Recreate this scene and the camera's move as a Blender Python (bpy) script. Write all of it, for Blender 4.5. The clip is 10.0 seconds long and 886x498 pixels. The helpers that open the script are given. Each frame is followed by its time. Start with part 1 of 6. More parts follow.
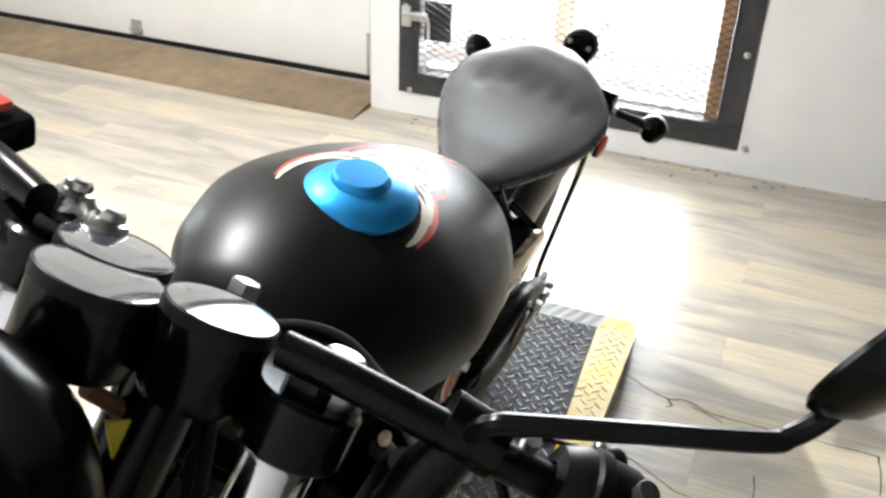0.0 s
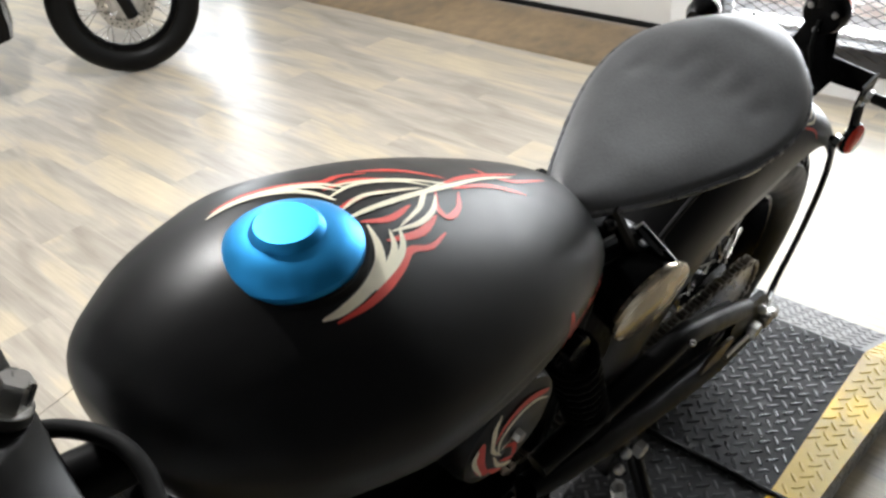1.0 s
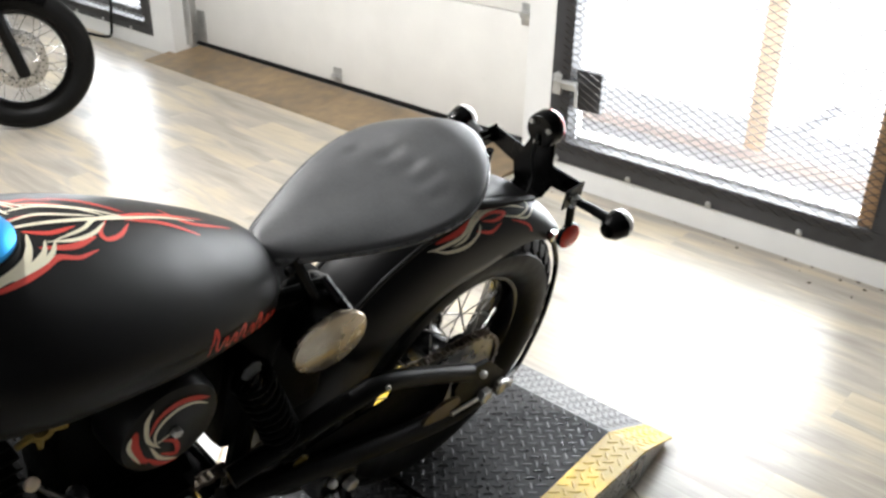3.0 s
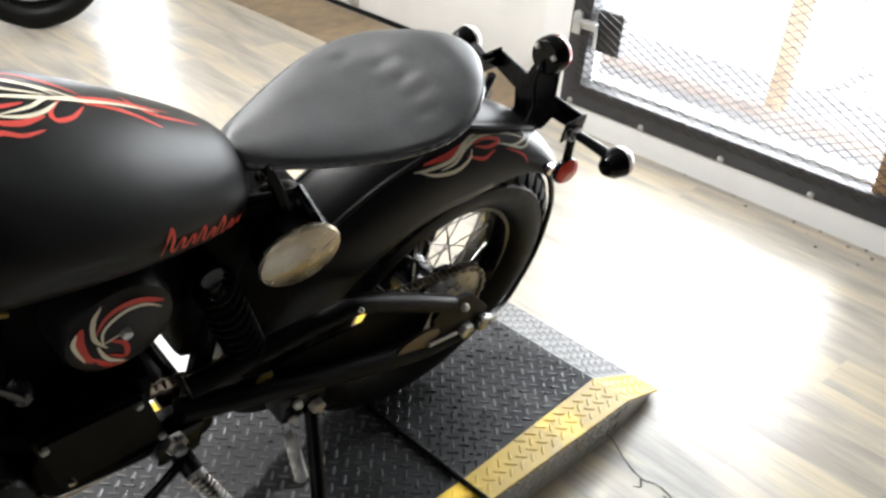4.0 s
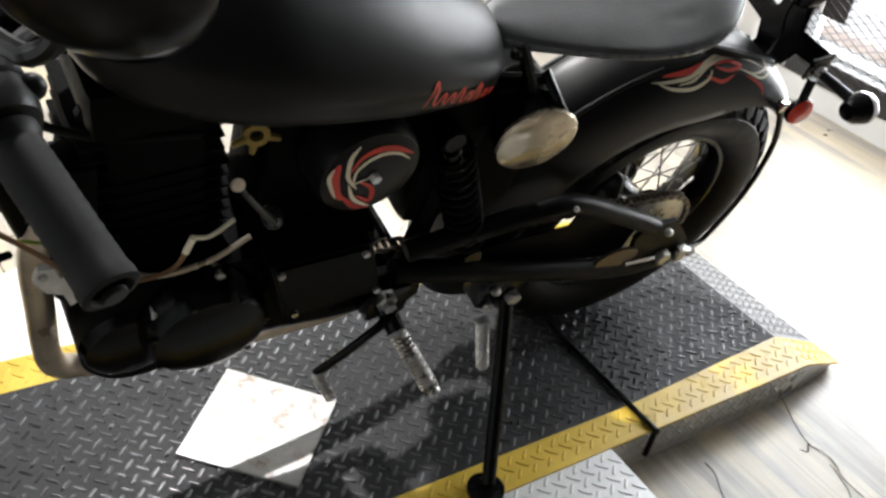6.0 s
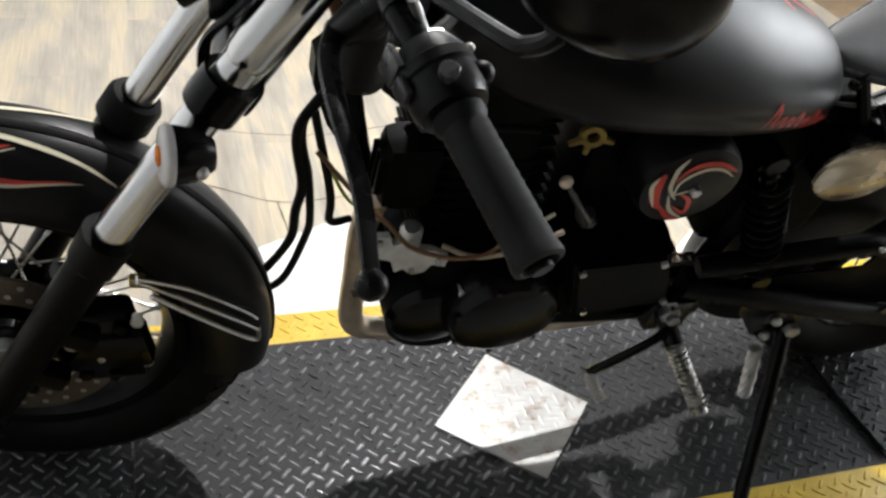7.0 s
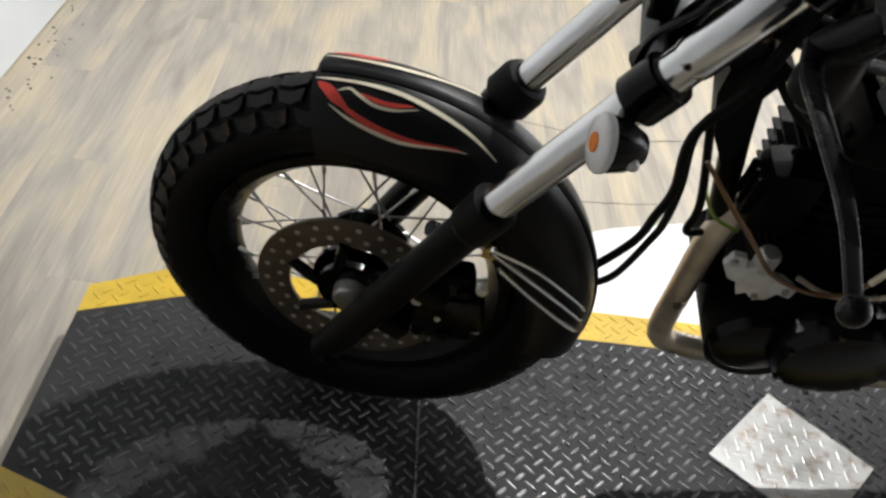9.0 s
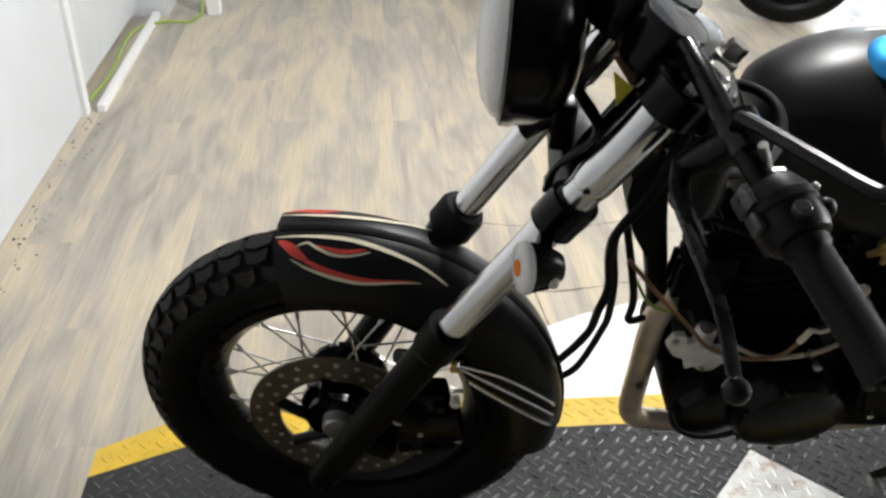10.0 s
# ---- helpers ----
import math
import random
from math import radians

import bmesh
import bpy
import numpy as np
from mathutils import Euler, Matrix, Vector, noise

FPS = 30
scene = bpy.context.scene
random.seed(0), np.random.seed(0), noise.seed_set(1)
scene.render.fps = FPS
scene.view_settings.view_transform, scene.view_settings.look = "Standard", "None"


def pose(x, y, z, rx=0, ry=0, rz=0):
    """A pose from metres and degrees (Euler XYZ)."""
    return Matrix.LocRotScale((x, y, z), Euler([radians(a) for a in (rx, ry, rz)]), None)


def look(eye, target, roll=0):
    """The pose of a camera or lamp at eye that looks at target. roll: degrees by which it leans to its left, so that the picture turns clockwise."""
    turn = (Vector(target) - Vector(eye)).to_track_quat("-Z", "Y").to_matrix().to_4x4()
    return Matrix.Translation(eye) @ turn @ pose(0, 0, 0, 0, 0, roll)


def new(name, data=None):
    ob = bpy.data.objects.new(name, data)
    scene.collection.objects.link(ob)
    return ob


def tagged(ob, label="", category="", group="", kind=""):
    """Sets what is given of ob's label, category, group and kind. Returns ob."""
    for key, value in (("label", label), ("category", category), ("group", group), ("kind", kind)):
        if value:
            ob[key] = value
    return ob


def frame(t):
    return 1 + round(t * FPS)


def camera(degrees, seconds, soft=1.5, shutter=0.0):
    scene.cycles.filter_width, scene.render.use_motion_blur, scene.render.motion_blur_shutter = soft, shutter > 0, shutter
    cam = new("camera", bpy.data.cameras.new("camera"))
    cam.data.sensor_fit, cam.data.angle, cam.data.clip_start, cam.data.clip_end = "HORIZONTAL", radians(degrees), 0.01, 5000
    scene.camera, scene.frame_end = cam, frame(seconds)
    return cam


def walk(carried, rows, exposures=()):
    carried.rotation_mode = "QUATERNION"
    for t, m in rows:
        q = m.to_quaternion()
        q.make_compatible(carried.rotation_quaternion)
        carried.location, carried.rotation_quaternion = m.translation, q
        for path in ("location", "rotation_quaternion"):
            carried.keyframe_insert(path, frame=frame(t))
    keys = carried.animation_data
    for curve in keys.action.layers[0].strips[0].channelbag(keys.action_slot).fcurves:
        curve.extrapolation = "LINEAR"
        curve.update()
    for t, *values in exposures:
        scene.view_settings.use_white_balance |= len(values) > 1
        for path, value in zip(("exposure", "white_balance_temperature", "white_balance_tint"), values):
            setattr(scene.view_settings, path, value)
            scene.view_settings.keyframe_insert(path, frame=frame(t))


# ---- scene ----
cam = camera(52.5, 10.0, soft=2.7)
PATH = [
    (0, (0.12, 0.472, 1.266), (-1.5, -0.156, 0.276), 2.3),
    (0.3, (0.029, 0.49, 1.259), (-1.479, -0.31, 0.217), -2.9),
    (0.5, (-0.036, 0.527, 1.259), (-1.454, -0.446, 0.239), -4.3),
    (1, (-0.225, 0.624, 1.246), (-1.359, -0.623, 0.17), -7.1),
    (1.3, (-0.273, 0.707, 1.207), (-1.419, -0.605, 0.224), -7.7),
    (1.5, (-0.276, 0.75, 1.217), (-1.428, -0.508, 0.173), -3.8),
    (2, (-0.187, 0.908, 1.271), (-1.471, -0.294, 0.32), -2.9),
    (2.5, (-0.215, 0.972, 1.298), (-1.552, -0.222, 0.41), -1.1),
    (4, (-0.324, 0.979, 1.234), (-1.602, -0.183, 0.227), 5.4),
    (4.5, (-0.315, 0.974, 1.21), (-1.574, -0.163, 0.152), 6.6),
    (5, (-0.303, 0.981, 1.188), (-1.548, -0.147, 0.101), 8.0),
    (6.5, (-0.138, 0.962, 1.16), (-0.936, -0.463, 0.006), 9.4),
    (7, (-0.071, 0.951, 1.16), (-0.675, -0.552, -0.014), 8.9),
    (7.5, (-0.014, 0.936, 1.154), (-0.45, -0.588, -0.066), 9.0),
    (8, (0.04, 0.925, 1.147), (-0.27, -0.623, -0.08), 10.5),
    (8.5, (0.074, 0.928, 1.141), (-0.152, -0.621, -0.104), 10.6),
    (9, (0.1, 0.943, 1.141), (-0.057, -0.625, -0.09), 10.4),
    (9.5, (0.112, 0.978, 1.164), (0.02, -0.627, -0.026), 6.5),
    (9.8, (0.085, 0.999, 1.211), (-0.052, -0.656, 0.145), 3.3),
    (10, (0.067, 1.013, 1.241), (-0.095, -0.675, 0.181), 1.1),
]
walk(cam, [(t, look(eye, target, roll)) for t, eye, target, roll in PATH], [(0, 0.10), (0.5, -0.24), (1, -0.34), (1.5, -0.16), (2.5, -0.14), (5, 0.05), (6.5, -0.13), (8, -0.34), (9.5, -0.46), (10, -0.40)])

# ---- light ----
world = bpy.data.worlds.new("world")
scene.world = world
world.use_nodes = True
wn = world.node_tree
sky = wn.nodes.new("ShaderNodeTexSky")
sky.sky_type, sky.sun_disc, sky.sun_elevation, sky.sun_rotation = "NISHITA", False, radians(68), radians(90)
wn.links.new(sky.outputs[0], wn.nodes["Background"].inputs[0])
wn.nodes["Background"].inputs[1].default_value = 0.12

sun = bpy.data.lights.new("sun", "SUN")
sun.energy, sun.angle, sun.color = 5.0, radians(0.5), (1.0, 0.98, 0.95)
new("sun", sun).matrix_world = look((3.74, 0, 9.27), (0, 0, 0))


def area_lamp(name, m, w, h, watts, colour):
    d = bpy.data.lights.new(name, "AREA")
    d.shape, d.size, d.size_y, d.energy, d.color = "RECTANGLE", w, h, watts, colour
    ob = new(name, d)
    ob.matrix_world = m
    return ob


FLOOR = -0.10
WALL_X = -3.105
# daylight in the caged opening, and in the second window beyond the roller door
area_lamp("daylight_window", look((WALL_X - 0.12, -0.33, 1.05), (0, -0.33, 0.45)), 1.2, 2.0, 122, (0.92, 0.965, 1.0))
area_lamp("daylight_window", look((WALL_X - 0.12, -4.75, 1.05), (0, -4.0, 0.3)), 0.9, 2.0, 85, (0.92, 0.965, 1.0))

# ---- materials ----
def material(name, colour, rough=0.5, metal=0.0, grain=0.0, scale=40.0, bump=0.0, wear=0.0, coat=0.0, random_tint=0.0, spec=0.5):
    """Principled material with two scales of variation: coarse stains and fine grain, and a fine bump."""
    m = bpy.data.materials.new(name)
    m.use_nodes = True
    t = m.node_tree
    n, l = t.nodes, t.links
    b = n["Principled BSDF"]
    b.inputs["Roughness"].default_value, b.inputs["Metallic"].default_value = rough, metal
    b.inputs["Coat Weight"].default_value = coat
    b.inputs["Specular IOR Level"].default_value = spec
    co = n.new("ShaderNodeTexCoord")
    fine = n.new("ShaderNodeTexNoise")
    fine.inputs["Scale"].default_value, fine.inputs["Detail"].default_value = scale, 6
    coarse = n.new("ShaderNodeTexNoise")
    coarse.inputs["Scale"].default_value, coarse.inputs["Detail"].default_value = scale * 0.12, 4
    l.new(co.outputs["Object"], fine.inputs["Vector"])
    l.new(co.outputs["Object"], coarse.inputs["Vector"])
    both = n.new("ShaderNodeMath")
    both.operation = "ADD"
    l.new(fine.outputs["Fac"], both.inputs[0])
    l.new(coarse.outputs["Fac"], both.inputs[1])
    span = n.new("ShaderNodeMapRange")
    span.inputs["From Min"].default_value, span.inputs["From Max"].default_value = 0.6, 1.4
    span.inputs["To Min"].default_value, span.inputs["To Max"].default_value = 1 - grain, 1 + grain
    l.new(both.outputs[0], span.inputs["Value"])
    mul = n.new("ShaderNodeMix")
    mul.data_type, mul.blend_type = "RGBA", "MULTIPLY"
    mul.inputs["Factor"].default_value = 1.0
    mul.inputs[6].default_value = (*colour, 1)
    l.new(span.outputs["Result"], mul.inputs[7])
    col = mul.outputs[2]
    if random_tint:
        info = n.new("ShaderNodeObjectInfo")
        hsv = n.new("ShaderNodeHueSaturation")
        tint = n.new("ShaderNodeMapRange")
        tint.inputs["To Min"].default_value, tint.inputs["To Max"].default_value = 1 - random_tint, 1 + random_tint
        l.new(info.outputs["Random"], tint.inputs["Value"])
        l.new(tint.outputs["Result"], hsv.inputs["Value"])
        l.new(col, hsv.inputs["Color"])
        col = hsv.outputs["Color"]
    l.new(col, b.inputs["Base Color"])
    rr = n.new("ShaderNodeMapRange")
    rr.inputs["From Min"].default_value, rr.inputs["From Max"].default_value = 0.7, 1.3
    rr.inputs["To Min"].default_value, rr.inputs["To Max"].default_value = max(0.02, rough - wear), min(1.0, rough + wear)
    l.new(both.outputs[0], rr.inputs["Value"])
    l.new(rr.outputs["Result"], b.inputs["Roughness"])
    if bump:
        bp = n.new("ShaderNodeBump")
        bp.inputs["Strength"].default_value, bp.inputs["Distance"].default_value = bump, 0.002
        l.new(fine.outputs["Fac"], bp.inputs["Height"])
        l.new(bp.outputs["Normal"], b.inputs["Normal"])
    return m


def glow(name, colour, strength):
    m = bpy.data.materials.new(name)
    m.use_nodes = True
    b = m.node_tree.nodes["Principled BSDF"]
    b.inputs["Base Color"].default_value = (*colour, 1)
    b.inputs["Emission Color"].default_value, b.inputs["Emission Strength"].default_value = (*colour, 1), strength
    return m


def plank_vinyl():
    """Wood-print vinyl: long streaks along y, a tint of its own for each plank, scuffs."""
    m = bpy.data.materials.new("vinyl_plank")
    m.use_nodes = True
    n, l = m.node_tree.nodes, m.node_tree.links
    b = n["Principled BSDF"]
    co, info = n.new("ShaderNodeTexCoord"), n.new("ShaderNodeObjectInfo")
    add = n.new("ShaderNodeVectorMath")
    add.operation = "ADD"
    off = n.new("ShaderNodeVectorMath")
    off.operation = "SCALE"
    off.inputs[0].default_value = (7.0, 31.0, 3.0)
    l.new(info.outputs["Random"], off.inputs["Scale"])
    l.new(co.outputs["Object"], add.inputs[0])
    l.new(off.outputs[0], add.inputs[1])
    mp = n.new("ShaderNodeMapping")
    mp.inputs["Scale"].default_value = (10.0, 2.3, 1.0)
    l.new(add.outputs[0], mp.inputs["Vector"])
    big = n.new("ShaderNodeTexNoise")
    big.inputs["Scale"].default_value, big.inputs["Detail"].default_value, big.inputs["Distortion"].default_value = 1.0, 3.5, 0.8
    l.new(mp.outputs[0], big.inputs["Vector"])
    mp2 = n.new("ShaderNodeMapping")
    mp2.inputs["Scale"].default_value = (160.0, 7.0, 1.0)
    l.new(add.outputs[0], mp2.inputs["Vector"])
    fine = n.new("ShaderNodeTexNoise")
    fine.inputs["Scale"].default_value, fine.inputs["Detail"].default_value = 1.0, 4
    l.new(mp2.outputs[0], fine.inputs["Vector"])
    ramp = n.new("ShaderNodeValToRGB")
    e = ramp.color_ramp.elements
    e[0].position, e[0].color = 0.28, (0.28, 0.248, 0.202, 1)
    e[1].position, e[1].color = 0.74, (0.53, 0.457, 0.328, 1)
    e.new(0.42).color = (0.345, 0.312, 0.266, 1)
    e.new(0.50).color = (0.40, 0.360, 0.299, 1)
    e.new(0.57).color = (0.46, 0.402, 0.303, 1)
    l.new(big.outputs["Fac"], ramp.inputs["Fac"])
    mix = n.new("ShaderNodeMix")
    mix.data_type, mix.blend_type = "RGBA", "MULTIPLY"
    mix.inputs["Factor"].default_value = 0.45
    l.new(ramp.outputs["Color"], mix.inputs[6])
    fr = n.new("ShaderNodeMapRange")
    fr.inputs["From Min"].default_value, fr.inputs["From Max"].default_value = 0.3, 0.7
    fr.inputs["To Min"].default_value, fr.inputs["To Max"].default_value = 0.70, 1.2
    l.new(fine.outputs["Fac"], fr.inputs["Value"])
    l.new(fr.outputs["Result"], mix.inputs[7])
    hsv = n.new("ShaderNodeHueSaturation")
    tint = n.new("ShaderNodeMapRange")
    tint.inputs["To Min"].default_value, tint.inputs["To Max"].default_value = 0.95, 1.05
    l.new(info.outputs["Random"], tint.inputs["Value"])
    l.new(tint.outputs["Result"], hsv.inputs["Value"])
    l.new(mix.outputs[2], hsv.inputs["Color"])
    l.new(hsv.outputs["Color"], b.inputs["Base Color"])
    scuff = n.new("ShaderNodeTexNoise")
    scuff.inputs["Scale"].default_value, scuff.inputs["Detail"].default_value = 3.0, 8
    l.new(co.outputs["Object"], scuff.inputs["Vector"])
    rg = n.new("ShaderNodeMapRange")
    rg.inputs["To Min"].default_value, rg.inputs["To Max"].default_value = 0.22, 0.42
    l.new(scuff.outputs["Fac"], rg.inputs["Value"])
    l.new(rg.outputs["Result"], b.inputs["Roughness"])
    bp = n.new("ShaderNodeBump")
    bp.inputs["Strength"].default_value, bp.inputs["Distance"].default_value = 0.12, 0.001
    l.new(fine.outputs["Fac"], bp.inputs["Height"])
    l.new(bp.outputs["Normal"], b.inputs["Normal"])
    return m


def spotted(m, colour, scale, lo, hi, most):
    """Patches of another colour over a material: dried mud, rust, stains."""
    n, l = m.node_tree.nodes, m.node_tree.links
    b = n["Principled BSDF"]
    old = b.inputs["Base Color"].links[0].from_socket
    co = n.new("ShaderNodeTexCoord")
    spots = n.new("ShaderNodeTexNoise")
    spots.inputs["Scale"].default_value, spots.inputs["Detail"].default_value, spots.inputs["Roughness"].default_value = scale, 7, 0.7
    l.new(co.outputs["Object"], spots.inputs["Vector"])
    ramp = n.new("ShaderNodeMapRange")
    ramp.inputs["From Min"].default_value, ramp.inputs["From Max"].default_value = lo, hi
    ramp.inputs["To Min"].default_value, ramp.inputs["To Max"].default_value = 0.0, most
    l.new(spots.outputs["Fac"], ramp.inputs["Value"])
    mix = n.new("ShaderNodeMix")
    mix.data_type = "RGBA"
    mix.inputs[7].default_value = (*colour, 1)
    l.new(ramp.outputs["Result"], mix.inputs["Factor"])
    l.new(old, mix.inputs[6])
    l.new(mix.outputs[2], b.inputs["Base Color"])
    return m


def dusty_rubber(name, colour):
    """Black rubber with patches of dried brown mud."""
    return spotted(material(name, colour, 0.62, grain=0.4, scale=40, bump=0.2, wear=0.1, spec=0.2), (0.13, 0.082, 0.038), 13.0, 0.55, 0.68, 0.8)


M_PAINT = material("matte_black_paint", (0.0050, 0.0050, 0.0052), 0.38, grain=0.2, scale=25, wear=0.05, spec=0.23)
M_SEAT = material("black_leather", (0.070, 0.071, 0.074), 0.40, grain=0.2, scale=260, bump=0.14, wear=0.06, spec=0.6)
M_RUBBER = material("rubber", (0.005, 0.005, 0.005), 0.62, grain=0.4, scale=60, bump=0.2, wear=0.1, spec=0.14)
M_GRIP = material("worn_grip_rubber", (0.006, 0.006, 0.0062), 0.55, grain=0.35, scale=60, bump=0.2, wear=0.1, spec=0.16)
M_BLACK = material("black_enamel", (0.0018, 0.0018, 0.0018), 0.22, grain=0.3, scale=30, wear=0.07, spec=0.17)
M_GLOSS = material("gloss_black_enamel", (0.0022, 0.0022, 0.0022), 0.30, grain=0.2, scale=30, wear=0.05, spec=0.17)
M_CRINKLE = material("black_crinkle_enamel", (0.0018, 0.0018, 0.0018), 0.50, grain=0.3, scale=220, bump=0.25, wear=0.1, spec=0.045)
M_PLASTIC = material("black_plastic", (0.005, 0.005, 0.0053), 0.40, grain=0.2, scale=90, bump=0.15, wear=0.1, spec=0.16)
M_CHROME = material("chrome", (0.66, 0.66, 0.66), 0.16, 1.0, grain=0.05, scale=40, wear=0.06)
M_STEEL = material("steel", (0.48, 0.47, 0.45), 0.34, 1.0, grain=0.3, scale=40, wear=0.14)
M_ALU = material("cast_aluminium", (0.55, 0.54, 0.52), 0.45, 1.0, grain=0.25, scale=60, bump=0.2, wear=0.12)
M_PERCH = material("worn_grey_alloy", (0.07, 0.07, 0.072), 0.30, 0.6, grain=0.35, scale=50, wear=0.12)
M_LEVER = material("worn_lever_enamel", (0.005, 0.005, 0.0052), 0.28, 0.0, grain=0.3, scale=50, wear=0.1, spec=0.2)
M_CAST = material("pale_cast_alloy", (0.66, 0.65, 0.62), 0.45, 0.2, grain=0.3, scale=60, bump=0.25, wear=0.12)
M_CASTBOLT = material("pale_plated_bolt", (0.70, 0.69, 0.65), 0.38, 0.5, grain=0.2, scale=60, wear=0.12)
M_BRASSD = material("tarnished_brass", (0.26, 0.19, 0.06), 0.45, 0.9, grain=0.4, scale=80, wear=0.15)
# piping greyer than the leather, the window's highlight put into its colour
M_PIPING = material("highlight_grey_piping", (0.10, 0.10, 0.105), 0.28, grain=0.2, scale=90, wear=0.06)
M_SATIN = material("satin_black_enamel", (0.0020, 0.0020, 0.0020), 0.40, grain=0.35, scale=40, bump=0.1, wear=0.1, spec=0.075)
M_RUSTY = spotted(material("blued_header_pipe", (0.62, 0.53, 0.42), 0.42, 0.7, grain=0.5, scale=22, wear=0.2), (0.30, 0.14, 0.04), 16.0, 0.62, 0.74, 0.7)
M_DISC = material("worn_disc_steel", (0.15, 0.125, 0.10), 0.42, 0.9, grain=0.4, scale=60, wear=0.15)
M_BLUE = material("blue_anodised_aluminium", (0.025, 0.33, 0.74), 0.42, 0.80, grain=0.08, scale=50, wear=0.05)
M_RED = material("red_paint", (0.66, 0.050, 0.032), 0.45, grain=0.15, scale=60)
M_CREAM = material("cream_paint", (0.78, 0.72, 0.54), 0.45, grain=0.15, scale=60)
M_REDDARK = material("dark_red_paint", (0.34, 0.012, 0.014), 0.4, grain=0.3, scale=30)
M_YELLOW = spotted(material("yellow_paint", (0.60, 0.40, 0.035), 0.42, grain=0.28, scale=16, wear=0.14), (0.10, 0.085, 0.06), 22.0, 0.62, 0.72, 0.75)
M_DECK = spotted(material("dark_tread_plate", (0.035, 0.035, 0.0365), 0.55, grain=0.35, scale=12, wear=0.12, spec=0.15), (0.062, 0.054, 0.044), 9.0, 0.60, 0.78, 0.4)
M_LUG = material("worn_tread_lug", (0.095, 0.095, 0.098), 0.30, 0.8, grain=0.4, scale=20, wear=0.12)
M_BRIGHT = material("bright_tread_plate", (0.62, 0.62, 0.61), 0.33, 0.9, grain=0.2, scale=14, wear=0.14)
M_RAMP = material("worn_tail_plate", (0.17, 0.17, 0.17), 0.58, 0.5, grain=0.3, scale=14, wear=0.14)
M_PANEL = material("dull_white_sheet", (0.74, 0.74, 0.73), 0.45, 0.15, grain=0.10, scale=10, wear=0.12)
M_WHITE = material("white_wall_paint", (0.74, 0.74, 0.73), 0.55, grain=0.05, scale=8, bump=0.08, wear=0.08)
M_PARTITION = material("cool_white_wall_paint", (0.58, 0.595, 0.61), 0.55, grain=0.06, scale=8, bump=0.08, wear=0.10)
M_DOORW = spotted(material("white_door_enamel", (0.76, 0.75, 0.72), 0.45, grain=0.06, scale=6, wear=0.08), (0.52, 0.50, 0.46), 7.0, 0.64, 0.80, 0.5)
M_GREYW = material("grey_recess_back", (0.55, 0.56, 0.57), 0.55, grain=0.08, scale=8, bump=0.05)
M_FRAME = material("dark_steel_frame", (0.045, 0.045, 0.048), 0.5, 0.4, grain=0.4, scale=18, wear=0.12)
M_WIRE = material("weathered_mesh_steel", (0.042, 0.036, 0.031), 0.55, 0.3, grain=0.4, scale=40)
M_PLY = material("stained_plywood", (0.205, 0.145, 0.083), 0.5, grain=0.6, scale=14, bump=0.15, wear=0.12)
M_WOOD = material("raw_timber", (0.34, 0.20, 0.10), 0.6, grain=0.4, scale=14, bump=0.2)
# post and rail orange lightened; the outdoor glare is put into the colour
M_ORANGE = material("orange_primer_steel", (0.95, 0.72, 0.52), 0.6, grain=0.25, scale=12)
M_KERB = material("glare_paled_rail", (0.94, 0.82, 0.76), 0.6, grain=0.15, scale=12)
M_GALV = material("galvanised_steel", (0.52, 0.52, 0.51), 0.42, 0.85, grain=0.25, scale=30, wear=0.12)
M_LENSR = material("red_lens", (0.60, 0.03, 0.015), 0.15, grain=0.1, scale=200, bump=0.3)
M_LENSA = material("amber_lens", (0.80, 0.22, 0.03), 0.2, grain=0.1, scale=200)
M_LENSC = material("milky_lens", (0.72, 0.70, 0.68), 0.16, grain=0.08, scale=150, bump=0.2)
M_BRASS = material("brass", (0.62, 0.42, 0.12), 0.35, 1.0, grain=0.3, scale=40, wear=0.15)
M_MIRROR = material("mirror_glass", (0.85, 0.86, 0.88), 0.03, 1.0)
M_GREEN = material("green_wire", (0.28, 0.42, 0.05), 0.5)
M_ORWIRE = material("orange_brown_wire", (0.17, 0.085, 0.035), 0.5)
M_YTAG = material("yellow_tag", (0.75, 0.62, 0.04), 0.5, grain=0.1)
M_TYRE = material("tyre_rubber", (0.0034, 0.0033, 0.0032), 0.50, grain=0.4, scale=40, bump=0.2, wear=0.1, spec=0.12)
M_TREAD = dusty_rubber("tread_rubber", (0.014, 0.0136, 0.0132))
M_PLANK = plank_vinyl()
M_SUBFLOOR = material("dark_joint", (0.10, 0.08, 0.06), 0.8, grain=0.2)
# ceiling tone lowered to weaken the fill it bounces down
M_CEIL = material("fill_cutting_ceiling_board", (0.17, 0.17, 0.17), 0.8, grain=0.06, scale=60, bump=0.1)
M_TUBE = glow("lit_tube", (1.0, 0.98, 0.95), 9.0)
# dark only to keep bounced light off the bike's near side
M_DARKW = material("bounce_cutting_wall", (0.05, 0.05, 0.052), 0.7, grain=0.1, scale=8)
M_OUT = glow("bright_outdoors", (1.0, 1.0, 1.0), 4.0)

